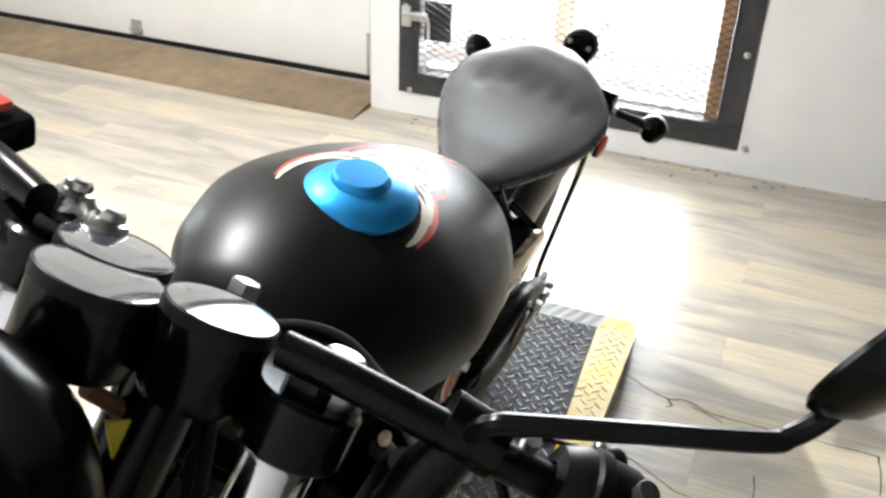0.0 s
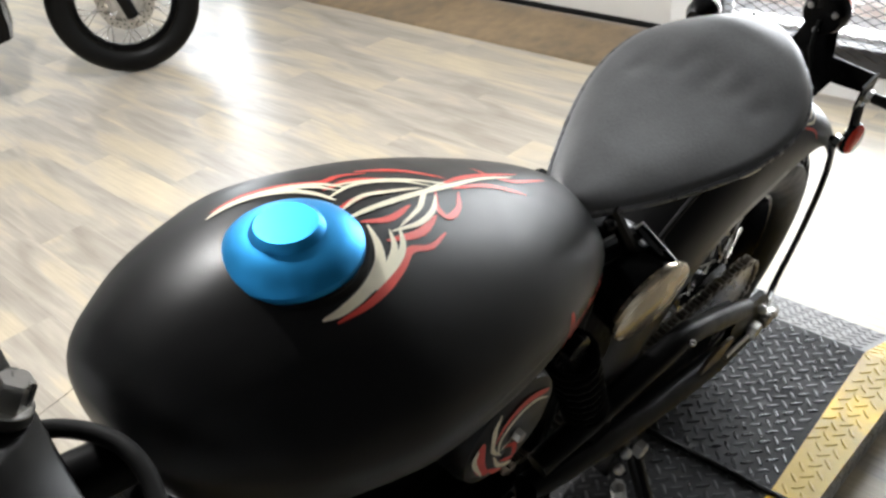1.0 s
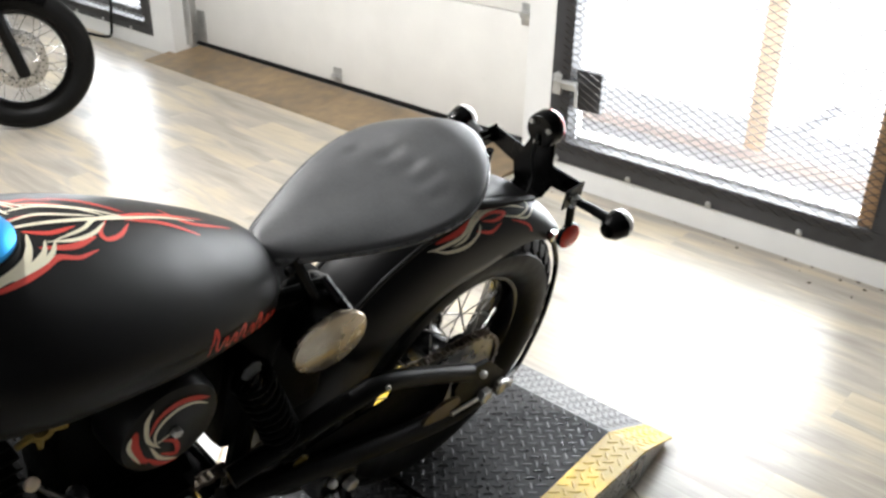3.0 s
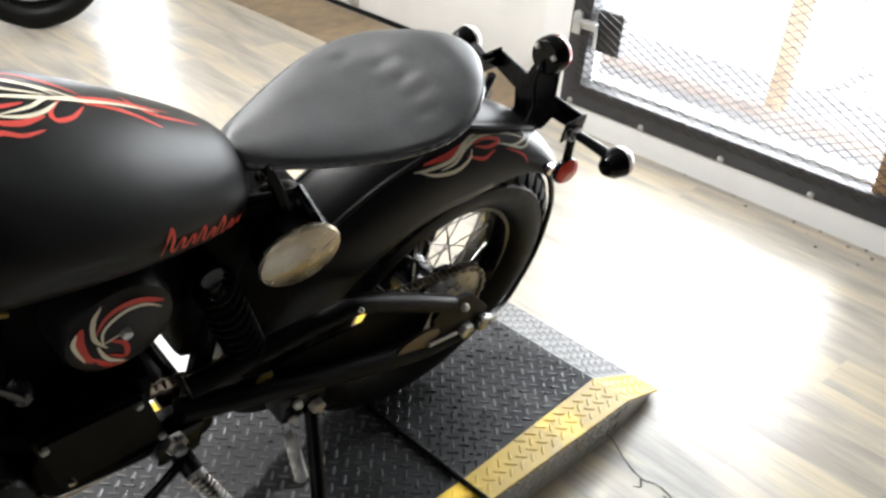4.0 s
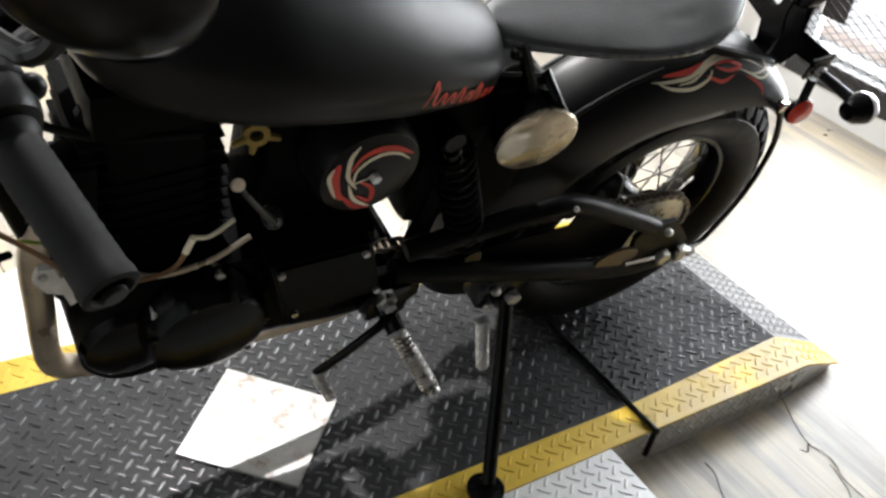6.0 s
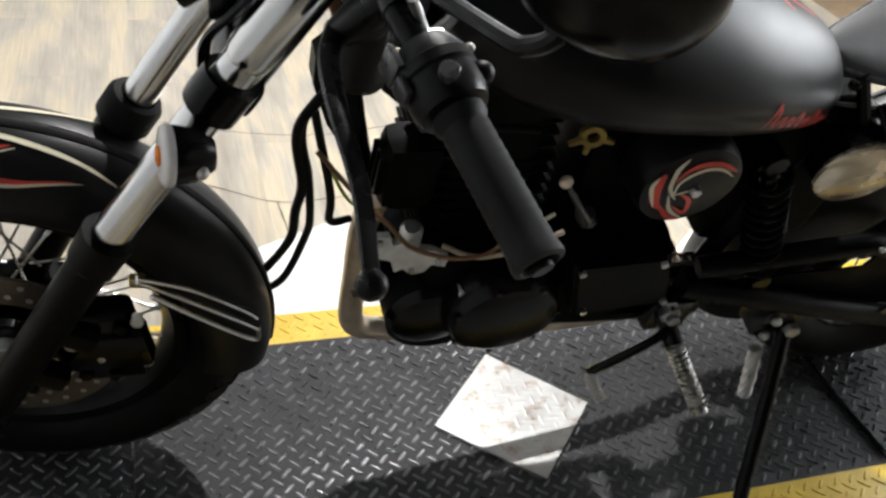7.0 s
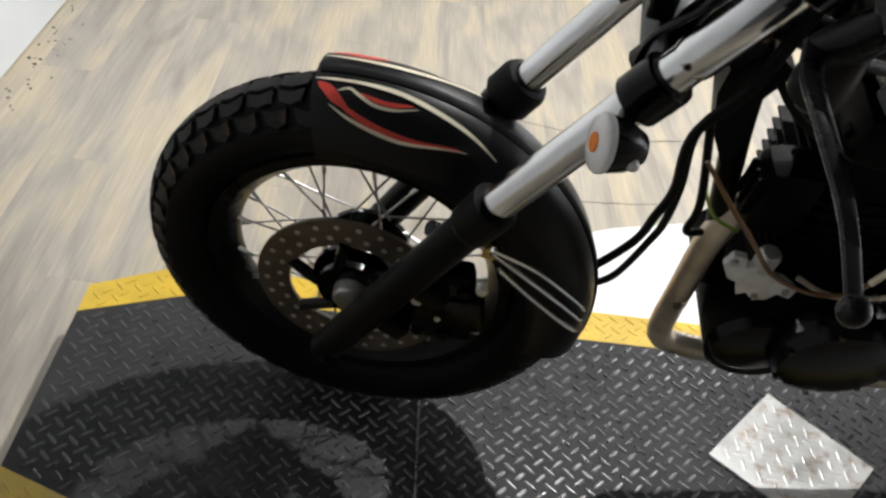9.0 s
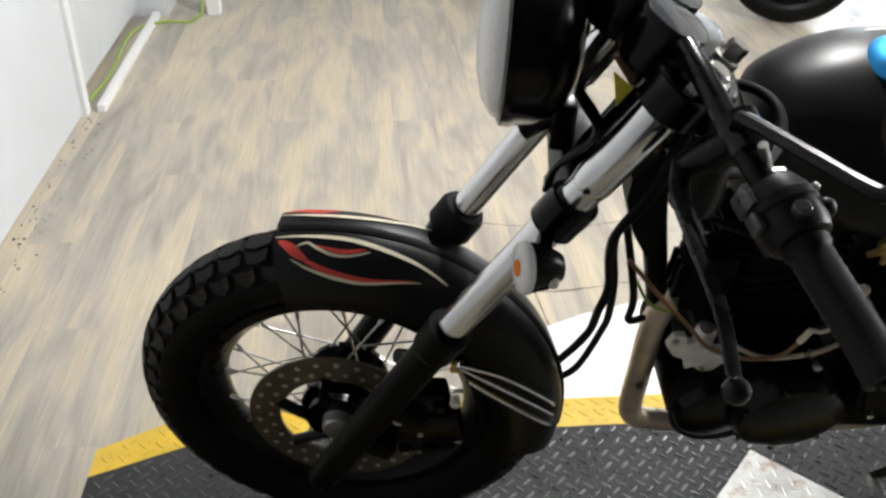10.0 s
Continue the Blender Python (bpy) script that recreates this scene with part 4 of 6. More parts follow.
def block_mesh(corners, R, a, pitch, flip):
    def spot(s, ang, sink):
        ang, th = ang * flip, (s + (0.5 if flip < 0 else 0.0)) * pitch
        r = (R - a) + (a - sink) * math.cos(ang)
        return V((r * math.cos(th), (a * 1.02 - sink) * math.sin(ang), r * math.sin(th)))
    bm = B()
    cs, ca = sum(c[0] for c in corners) / len(corners), sum(c[1] for c in corners) / len(corners)
    top = [bm.verts.new(spot(cs + (s - cs) * 0.90, ca + (g - ca) * 0.90, 0.0)) for s, g in corners]
    low = [bm.verts.new(spot(s, g, 0.0085)) for s, g in corners]
    mid = bm.verts.new(spot(cs, ca, -0.0003))
    for k in range(len(corners)):
        m = (k + 1) % len(corners)
        bm.faces.new((top[k], top[m], mid))
        bm.faces.new((low[k], low[m], top[m], top[k]))
    return bm


def tread_blocks(tyre, R, a, count):
    pitch = 2 * math.pi / count
    for name, corners in BLOCKS.items():
        for flip in ((1,) if name == "centre" else (1, -1)):
            me = None
            for k in range(count):
                m = Matrix.Rotation(-pitch * k, 4, "Y")
                if me is None:
                    o = part("tread_block", block_mesh(corners, R, a, pitch, flip), M_TREAD, tyre, smooth=25)
                    me = o.data
                else:
                    share("tread_block", me, tyre, m)


def spoke_mesh(hub, rim, yh, lean, lateral):
    b = B()
    a0, a1 = -lean, 0.0
    p = (hub * math.cos(a0), yh, hub * math.sin(a0))
    q = (rim * math.cos(a1), lateral, rim * math.sin(a1))
    tube(b, [p, q], 0.0018, 6)
    d = (V(p) - V(q)).normalized()
    tube(b, [V(q), V(q) + d * 0.018], 0.0032, 6)
    return b


def wheel(name, parent, m, R, a, rim, hub_r, hub_w, mats, spokes=36, tread=True, label=""):
    rimm, tyrem, spokem, hubm = mats
    prof = [(rim + 0.010, a * 0.66), (rim + 0.012, a * 0.60), (rim - 0.004, a * 0.50), (rim - 0.016, a * 0.20), (rim - 0.018, 0.0), (rim - 0.016, -a * 0.20), (rim - 0.004, -a * 0.50),
            (rim + 0.012, -a * 0.60), (rim + 0.010, -a * 0.66), (rim - 0.006, -a * 0.63), (rim - 0.012, -a * 0.5), (rim - 0.024, -a * 0.2), (rim - 0.026, 0), (rim - 0.024, a * 0.2), (rim - 0.012, a * 0.5), (rim - 0.006, a * 0.63)]
    ym = axis_matrix((0, 0, 0), (0, 1, 0))
    w = part(name, lathe(B(), prof, ym, 72, True), rimm, parent, label)
    w.matrix_local = m
    tyre = part("tyre", tyre_mesh(R, a, rim, tread=tread), tyrem, w if parent is not bike else bike, "black rubber tyre with dusty sidewalls", smooth=40)
    if parent is bike:
        tyre.matrix_local = m
        tread_blocks(tyre, R, a, 44)
    h = lathe(B(), [(0, hub_w + 0.012), (0.020, hub_w + 0.012), (0.022, hub_w), (hub_r, hub_w), (hub_r, hub_w - 0.008), (hub_r * 0.62, hub_w - 0.02), (hub_r * 0.55, 0), (hub_r * 0.62, -hub_w + 0.02), (hub_r, -hub_w + 0.008), (hub_r, -hub_w), (0.022, -hub_w), (0.020, -hub_w - 0.012), (0, -hub_w - 0.012)], ym, 32)
    part("hub", h, hubm, w)
    meshes = {}
    for k in range(spokes):
        side = 1 if k % 2 else -1
        lean = 0.75 if (k // 2) % 2 else -0.75
        key = (side, lean)
        rot = Matrix.Rotation(-2 * math.pi * k / spokes, 4, "Y")
        if key not in meshes:
            o = part("spoke", spoke_mesh(hub_r * 0.9, rim - 0.02, side * (hub_w - 0.004), lean, side * 0.008), spokem, w, smooth=60)
            o.matrix_local = rot
            meshes[key] = o.data
        else:
            share("spoke", meshes[key], w, rot)
    return w


FR, FA, RR, RA = 0.314, 0.050, 0.322, 0.066
ZF = 0.3114
ZR = (RR - RA) + RA / math.cos(radians(LEAN_DEG))
RAKE = radians(29.0)
UP = V((-math.sin(RAKE), 0, math.cos(RAKE)))       # along the fork
FWD = V((math.cos(RAKE), 0, math.sin(RAKE)))
SEAL = V((-0.0415, 0, 0.64))
AX = V((0.124, 0, ZF))
WT = Matrix.Translation(AX + V((-0.009, -0.025, 0.009))) @ Matrix.Rotation(radians(2.2), 4, "X") @ Matrix.Rotation(radians(-1.0), 4, "Z")
STEER = Matrix.Translation(SEAL - FWD * 0.045) @ Matrix.Rotation(radians(-9.0), 4, UP) @ Matrix.Translation(-(SEAL - FWD * 0.045))
UNSTEER = STEER.inverted()


def H(x, y, z, s=1):
    """A place of the turned fork, given as it stands, in the fork's own straight axes; s mirrors it."""
    q = UNSTEER @ V((x, y, z))
    return V((q.x, s * q.y, q.z))


# the steered parts hang under the fork's lower yoke, turned with it
def at_z(z):
    return SEAL + UP * ((z - SEAL.z) / UP.z)


yoke_c = at_z(0.836)
OFF = {1: 0.116, -1: -0.086}      # the two legs' places across
b = B()
for s in (-1, 1):
    cyl(b, yoke_c + V((0, OFF[s], 0)) - UP * 0.022, yoke_c + V((0, OFF[s], 0)) + UP * 0.022, 0.0275)
box(b, (-0.024, OFF[-1], -0.018), (0.018, OFF[1], 0.018), 0.008, Matrix.Translation(yoke_c - FWD * 0.012) @ Matrix.Rotation(-RAKE, 4, "Y"))
fork = add("fork", b, M_BLACK, label="telescopic fork turned slightly to one side")
fork.matrix_local = STEER


def onfork(name, bm, mat, label="", smooth=35.0):
    o = part(name, bm, mat, bike, label, smooth)
    o.matrix_local = STEER
    return o


for s in (-1, 1):
    o = V((0, OFF[s], 0))
    low = AX + o * 0.98 + FWD * -0.004
    top = SEAL + o
    d = (top - low).normalized()
    b = B()
    lathe(b, [(0, -0.035), (0.018, -0.035), (0.0215, -0.028), (0.0235, 0.02), (0.0235, (top - low).length - 0.05), (0.0275, (top - low).length - 0.045), (0.0285, (top - low).length - 0.004), (0.029, (top - low).length), (0, (top - low).length)], axis_matrix(low, d), 24)
    if s > 0:
        hexbolt(b, low + V((0.0, 0.020, -0.022)), (0, 1, 0), 0.012, 0.010)
        for k in (0.10, 0.19):
            box(b, (-0.055, -0.012, -0.014), (0.0, 0.014, 0.014), 0.004, Matrix.Translation(low + d * k) @ Matrix.Rotation(-RAKE, 4, "Y"))
    onfork("lower_leg", b, M_SATIN)
    onfork("fork_tube", cyl(B(), SEAL + o, at_z(0.99) + o, 0.0198, seg=28), M_CHROME, "bright chrome fork tube")
    onfork("fork_cover", lathe(B(), [(0.0200, 0.0), (0.0212, 0.003), (0.0222, 0.010), (0.0222, 0.106), (0.0200, 0.110)], axis_matrix(at_z(0.874) + o, UP), 28), M_CHROME, "polished upper fork cover")
    b = B()
    lathe(b, [(0.021, 0), (0.034, 0.0), (0.0335, 0.006), (0.0335, 0.030), (0.029, 0.038), (0.021, 0.040)], axis_matrix(SEAL + o - UP * 0.020, UP), 24)
    if s < 0:
        onfork("dust_boot", b, M_RUBBER)
    else:
        b.free()
b = B()
for s in (-1, 1):
    cyl(b, at_z(0.972) + V((0, OFF[s], 0)), at_z(1.004) + V((0, OFF[s], 0)), 0.033)
    hexbolt(b, at_z(1.004) + V((0, OFF[s], 0)), UP, 0.019, 0.012)
box(b, (-0.082, -0.095, -0.013), (0.026, 0.095, 0.010), 0.006, Matrix.Translation(at_z(0.985) - FWD * 0.012) @ Matrix.Rotation(-RAKE, 4, "Y"))
onfork("top_yoke", b, M_BLACK)
b = cyl(B(), H(-0.300, 0.014, 0.962), H(-0.304, 0.014, 0.970), 0.015)
hexbolt(b, H(-0.304, 0.014, 0.969), UP, 0.0118, 0.019)
onfork("steering_nut", b, M_STEEL, "bright hexagonal steering nut")

fw = wheel("front_wheel", bike, STEER @ WT, FR, FA, 0.209, 0.062, 0.040, (M_GLOSS, M_TYRE, M_STEEL, M_BLACK), label="spoked front wheel with a black rim")
# disc with drilled holes, spider and caliper
def drilled_disc(ri, ro, y, th, holes, parent, name="brake_disc", mat=None, hole=None):
    bm = B()
    lathe(bm, [(ri, y - th / 2), (ro, y - th / 2), (ro, y + th / 2), (ri, y + th / 2)], axis_matrix((0, 0, 0), (0, 1, 0)), 64, True)
    d = part(name, bm, mat or M_DISC, parent, "worn drilled brake disc")
    # holes are plugs; pale metal stands in for light showing through them
    hb = B()
    for k in range(holes):
        for q, r in enumerate((ri + (ro - ri) * 0.3, ri + (ro - ri) * 0.72)):
            t = 2 * math.pi * (k + 0.5 * q) / holes
            cyl(hb, (r * math.cos(t), y - th / 2 - 0.0006, r * math.sin(t)), (r * math.cos(t), y + th / 2 + 0.0006, r * math.sin(t)), 0.0042, seg=10)
    tagged(part("drilling", hb, hole or M_GALV, parent), kind="stuff")
    return d


drilled_disc(0.090, 0.136, 0.060, 0.005, 26, fw)
ym = axis_matrix((0, 0, 0), (0, 1, 0))
part("disc_carrier", lathe(B(), [(0, 0.052), (0.050, 0.052), (0.050, 0.064), (0, 0.064)], ym, 28), M_BLACK, fw)
for k in range(6):
    t = 2 * math.pi * k / 6
    part("carrier_arm", tube(B(), [(0.045 * math.cos(t), 0.060, 0.045 * math.sin(t)), (0.094 * math.cos(t + 0.35), 0.062, 0.094 * math.sin(t + 0.35))], 0.0085, 8), M_BLACK, fw)
b = B()
cyl(b, (0, 0.05, 0), (0, 0.082, 0.0), 0.027, 0.023)
part("axle_spacer", b, M_ALU, fw, "bright axle spacer")
b = B()
cm = Matrix.Translation(AX + V((-0.138, 0.072, 0.078))) @ Matrix.Rotation(radians(10), 4, "Y")
box(b, (-0.040, -0.030, -0.062), (0.040, 0.016, 0.062), 0.012, cm)
box(b, (-0.054, -0.010, -0.03), (0.054, 0.024, 0.036), 0.010, cm)
for p in ((0.03, 0.05), (-0.03, 0.05), (0.0, -0.045), (0.035, -0.04), (-0.045, 0.0)):
    hexbolt(b, cm @ V((p[0], 0.016, p[1])), (0, 1, 0), 0.009, 0.008)
onfork("brake_caliper", b, M_BLACK)
for x, z, r in ((0.136, 0.328, 0.010), (0.090, 0.365, 0.0052), (0.061, 0.382, 0.0068), (0.035, 0.430, 0.0085), (0.015, 0.445, 0.006), (-0.049, 0.374, 0.0078), (-0.042, 0.468, 0.0075), (0.004, 0.392, 0.0045)):
    onfork("caliper_bolt", hexbolt(cyl(B(), H(x, 0.090, z), H(x, 0.100, z), r * 0.8), H(x, 0.098, z), (0, 1, 0), r, 0.007), M_CASTBOLT)

# front mudguard over the tyre
def guard_section(f, half, drop, box_):
    """Across the guard, f from -1 to 1: sideways place and drop below the crown; box_ 2 is round, more is squarer."""
    ang = max(min(f, 1), -1) * 1.5
    sy, cz = abs(math.sin(ang)) ** (2 / box_), abs(math.cos(ang)) ** (2 / box_)
    k = math.cos(1.5) ** (2 / box_)
    return math.copysign(half * sy / math.sin(1.5) ** (2 / box_), f), drop * (1 - cz) / (1 - k)


def guard(R, half, a0, a1, drop, n=40, m=21, thick=0.0022, box_=2.0):
    """A channel-section guard about the y axis, from angle a0 to a1 (degrees, 0 ahead, 90 up)."""
    bm = B()
    rings = []
    for i in range(n + 1):
        t = radians(a0 + (a1 - a0) * i / n)
        outer, inner = [], []
        for k in range(m):
            y, d = guard_section(-1 + 2 * k / (m - 1), half, drop(math.degrees(t)) if callable(drop) else drop, box_)
            outer.append(V(((R - d) * math.cos(t), y, (R - d) * math.sin(t))))
            inner.append(V(((R - d - thick) * math.cos(t), y * 0.975, (R - d - thick) * math.sin(t))))
        rings.append(outer + inner[::-1])
    return loft(bm, rings)


FG = (0.334, 0.070, 0.085, 2.5)
g = guard(FG[0], FG[1], 189, 76, FG[2], box_=FG[3])
for v in g.verts:
    v.co = WT @ v.co
front_guard = onfork("mudguard", g, M_PAINT, "matte black front mudguard with pinstripes", 50)


def guard_top(t, f, R, half, drop, box_, lift=0.001):
    """A point on the guard: t in degrees, f across from -1 to 1."""
    y, d = guard_section(f, half, drop(t) if callable(drop) else drop, box_)
    return V(((R + lift - d) * math.cos(radians(t)), y + math.copysign(lift * 0.6, f), (R + lift - d) * math.sin(radians(t))))


def fgp(u, f):
    return WT @ guard_top(u * 100, f, *FG, 0.0014)


def fgr(u, f):
    return WT @ guard_top(u * 100, f, *FG, 0.0009)


GM = (0.58, 0.11)
for ctrl, w in (([(0.765, 0.17), (0.863, 0.175), (0.94, 0.19), (1.022, 0.25), (1.105, 0.32), (1.180, 0.42)], 0.0065), ([(0.80, 0.47), (0.847, 0.60), (0.917, 0.69), (0.995, 0.69), (1.117, 0.52)], 0.0045),
                ([(0.815, 0.31), (0.84, 0.265), (0.863, 0.33), (0.897, 0.405), (0.94, 0.40), (0.985, 0.31)], 0.0045), ([(0.765, -0.13), (0.85, -0.10), (0.945, -0.11), (1.027, -0.17), (1.097, -0.26), (1.16, -0.34)], 0.0065),
                ([(0.80, -0.34), (0.857, -0.36), (0.915, -0.36), (0.978, -0.28)], 0.0045), ([(0.80, -0.47), (0.847, -0.60), (0.917, -0.69), (0.995, -0.69), (1.117, -0.52)], 0.0045)):
    stripe("pinstripe", ctrl, w, fgp, M_CREAM, front_guard, metric=GM)
for ctrl, w in (([(0.772, 0.22), (0.795, 0.30), (0.815, 0.40), (0.840, 0.49)], 0.014), ([(0.80, 0.36), (0.853, 0.535), (0.922, 0.645), (1.005, 0.655), (1.10, 0.53)], 0.008), ([(0.86, 0.30), (0.92, 0.355), (0.975, 0.29)], 0.006),
                ([(0.772, -0.22), (0.80, -0.27), (0.85, -0.22), (0.90, -0.24)], 0.013), ([(0.80, -0.42), (0.86, -0.54), (0.93, -0.62)], 0.008)):
    stripe("pinstripe", ctrl, w, fgr, M_RED, front_guard, metric=GM)
part("crown_rib", tube(B(), [WT @ guard_top(t, 0.02, *FG, -0.003) for t in range(77, 188, 3)], 0.0085, 10, flat=0.8), M_RUBBER, front_guard, "raised black rib along the crown")
# brackets and hooked straps on the guard
for s in (-1, 1):
    b = tube(B(), [AX + V((-0.15, s * 0.074, 0.215)), AX + V((-0.10, s * 0.10, 0.25))], 0.010, 8)
    hexbolt(b, AX + V((-0.118, s * 0.079, 0.232)), (0, s, 0), 0.008, 0.007)
    onfork("guard_bracket", b, M_BLACK)
    onfork("guard_bolt", ball(B(), AX + V((-0.108, s * 0.092, 0.238)), 0.0075, 10), M_STEEL)
for way in ([(-0.045, 0.522), (-0.107, 0.488), (-0.171, 0.432), (-0.187, 0.412)], [(-0.045, 0.515), (-0.109, 0.459), (-0.180, 0.395), (-0.189, 0.380), (-0.184, 0.360), (-0.116, 0.423), (-0.060, 0.482)]):
    b = tube(B(), curve([H(x, 0.075, z) for x, z in way], 6), 0.0037, 8)
    onfork("tie_wire", b, M_CHROME, "bright looped tie wire along the guard")
b = B()
box(b, (-0.009, 0.0, -0.008), (0.009, 0.012, 0.008), 0.003, Matrix.Translation(H(-0.046, 0.056, 0.498)))
onfork("brass_fitting", b, M_BRASS)

# headlight and gauges
HL = V((-0.078, 0, 0.968))
hd = V((0.985, 0, 0.02))
hm = axis_matrix(HL, hd)
b = lathe(B(), [(0, -0.080), (0.030, -0.079), (0.055, -0.072), (0.076, -0.056), (0.086, -0.034), (0.089, -0.014), (0.0905, -0.012), (0.0905, 0.0), (0.084, 0.003), (0.084, -0.004), (0.0, -0.03)], hm, 48)
hl = onfork("headlight", b, M_BLACK, "black bucket headlight with a clear domed lens", 40)
part("lens", lathe(B(), [(0.084, 0.0), (0.080, 0.010), (0.062, 0.021), (0.034, 0.028), (0, 0.030)], hm, 40), M_LENSC, hl, "pale domed headlight lens", 60)
b = B()
tube(b, [HL + V((-0.07, 0, -0.083)), at_z(0.83) + FWD * 0.045], 0.012, 10)
box(b, (-0.014, -0.03, -0.03), (0.014, 0.03, 0.03), 0.006, Matrix.Translation(HL + V((-0.07, 0, -0.09))))
for s in (-1, 1):
    tube(b, curve([HL + V((-0.07, s * 0.088, 0)), at_z(0.93) + V((0.03, s * 0.10, 0)), at_z(0.88) + V((0.036, s * 0.095, 0)), at_z(0.845) + V((0.022, s * 0.088, 0))], 5), 0.009, 8, flat=0.5)
onfork("headlight_bracket", b, M_BLACK)


def gauge(c, d, r, h, label):
    m = axis_matrix(c, d)
    g_ = onfork("gauge", lathe(B(), [(0, -h), (r * 0.86, -h), (r * 0.97, -h * 0.85), (r, -0.004), (r * 0.99, 0.0), (r * 0.93, 0.002), (r * 0.90, -0.002), (0, -0.002)], m, 36), M_BLACK, label)
    part("bezel", lathe(B(), [(r * 0.90, -0.001), (r * 0.97, 0.003), (r * 1.01, 0.002), (r * 1.015, -0.006), (r * 0.99, -0.006)], m, 36, True), M_PLASTIC, g_)
    part("dial_glass", lathe(B(), [(r * 0.965, 0.0025), (r * 0.6, 0.0035), (0, 0.004)], m, 32), M_GREYDIAL, g_, "pale reflecting dial glass", 60)
    return g_


M_GREYDIAL = material("dial_glass", (0.055, 0.060, 0.070), 0.08, coat=1.0, grain=0.1)
GD = V((-0.42, 0, 0.9))
gauge(H(-0.208, -0.024, 1.032), GD, 0.038, 0.052, "black round gauge with a grey dial")
gauge(H(-0.228, 0.043, 1.034), GD, 0.034, 0.054, "small black round gauge")
gauge(H(-0.250, -0.046, 1.014), GD, 0.036, 0.040, "black round gauge with a grey dial")
for p, r in (((-0.270, -0.070, 1.008), 0.016), ((-0.280, -0.104, 1.008), 0.015), ((-0.245, 0.114, 1.020), 0.021)):
    b = B()
    c = H(*p)
    lathe(b, [(0, -0.024), (r, -0.024), (r * 1.05, -0.018), (r * 1.05, -0.002), (r * 0.8, 0.005), (r * 0.62, 0.006), (r * 0.60, 0.011), (r * 0.5, 0.013), (0, 0.013)], axis_matrix(c, UP), 24)
    onfork("bar_clamp_cap", b, M_STEEL, "worn bright handlebar clamp cap", 30)
b = box(B(), (-0.022, -0.030, -0.014), (0.022, 0.030, 0.012), 0.006, Matrix.Translation(H(-0.304, -0.204, 1.006)))
onfork("brake_reservoir", b, M_BLACK, "black brake fluid reservoir")
for s in (-1, 1):
    onfork("bar_clamp", cyl(B(), H(-0.252, s * 0.107, 0.965), H(-0.248, s * 0.107, 1.006), 0.026), M_BLACK)

# handlebars, grips, controls and mirror; the places are those of the turned fork
for s in (1, -1):
    b = B()
    tube(b, curve([H(-0.225, 0.085, 1.035, s), H(-0.228, 0.13, 1.036, s), H(-0.240, 0.20, 1.026, s), H(-0.262, 0.27, 1.008, s), H(-0.282, 0.345, 0.996, s), H(-0.297, 0.403, 0.988, s)], 6), 0.0112, 14)
    bar = onfork("handlebar", b, M_GLOSS, "black drag handlebar half")
    b = B()
    a, c = H(-0.270, 0.302, 1.005, s), H(-0.300, 0.416, 0.985, s)
    dirn = (c - a).normalized()
    ln = (c - a).length
    lathe(b, [(0.012, -0.002), (0.0195, 0.0), (0.0195, 0.006), (0.0168, 0.010)] + [(0.0168 + (0.0006 if k % 2 else 0), 0.012 + k * 0.004) for k in range(int((ln - 0.03) / 0.004))] + [(0.0175, ln - 0.012), (0.0185, ln - 0.008), (0.0185, ln - 0.001), (0.014, ln), (0.012, ln - 0.004)], axis_matrix(a, dirn), 24)
    part("grip", b, M_GRIP, bar, "worn black rubber grip")
    b = B()
    cyl(b, c, c + dirn * 0.004, 0.008)
    part("bar_end", b, M_PLASTIC, bar)
    b = B()
    lathe(b, [(0.012, -0.058), (0.022, -0.056), (0.0275, -0.044), (0.028, -0.012), (0.025, -0.003), (0.012, 0.0)], axis_matrix(a, dirn), 24)
    m0 = axis_matrix(a - dirn * 0.026, dirn)
    box(b, (-0.012, -0.036, -0.014), (0.012, -0.024, 0.014), 0.003, m0)
    ball(b, m0 @ V((0.026, 0.012, 0.005)), 0.009, 12)
    housing = part("switch_housing", b, M_PLASTIC, bar, "black switch housing with buttons")
    part("toggle", box(B(), (-0.034, -0.006, -0.008), (-0.028, 0.010, 0.008), 0.002, m0), M_PERCH, bar)
    part("toggle", cyl(B(), m0 @ V((-0.010, 0.028, 0.012)), m0 @ V((-0.012, 0.036, 0.012)), 0.007), M_PERCH, bar)
    part("housing_screw", ball(B(), m0 @ V((0.020, 0.022, -0.010)), 0.004, 8), M_STEEL, bar)
    part("mount_plate", box(B(), (-0.032, -0.012, -0.032), (-0.026, 0.014, -0.012), 0.002, m0), M_PERCH, bar)
    part("clamp_ring", lathe(B(), [(0.0278, -0.006), (0.0300, -0.004), (0.0300, 0.004), (0.0278, 0.006)], axis_matrix(a - dirn * 0.034, dirn), 24, True), M_PLASTIC, bar)
    b = B()
    tube(b, [H(-0.245, 0.180, 1.030, s), H(-0.250, 0.215, 1.022, s)], 0.018, 16)
    tube(b, [H(-0.245, 0.195, 1.02, s), H(-0.232, 0.185, 0.992, s), H(-0.216, 0.175, 0.970, s)], [0.015, 0.019, 0.013], 12)
    part("lever_perch", b, M_GLOSS, bar, "worn grey lever perch")
    p0, p1 = H(-0.238, 0.175, 0.990, s), H(-0.234, 0.175, 0.912, s)
    bell = lathe(B(), [(0, 0.0), (0.014, 0.0), (0.019, 0.008), (0.021, 0.026), (0.025, 0.052), (0.023, 0.066), (0.013, 0.072), (0.010, 0.078), (0, 0.078)], axis_matrix(p0, (p1 - p0).normalized()), 24)
    part("pivot_cup", bell, M_GLOSS, bar, "gloss black cup below the lever pivot")
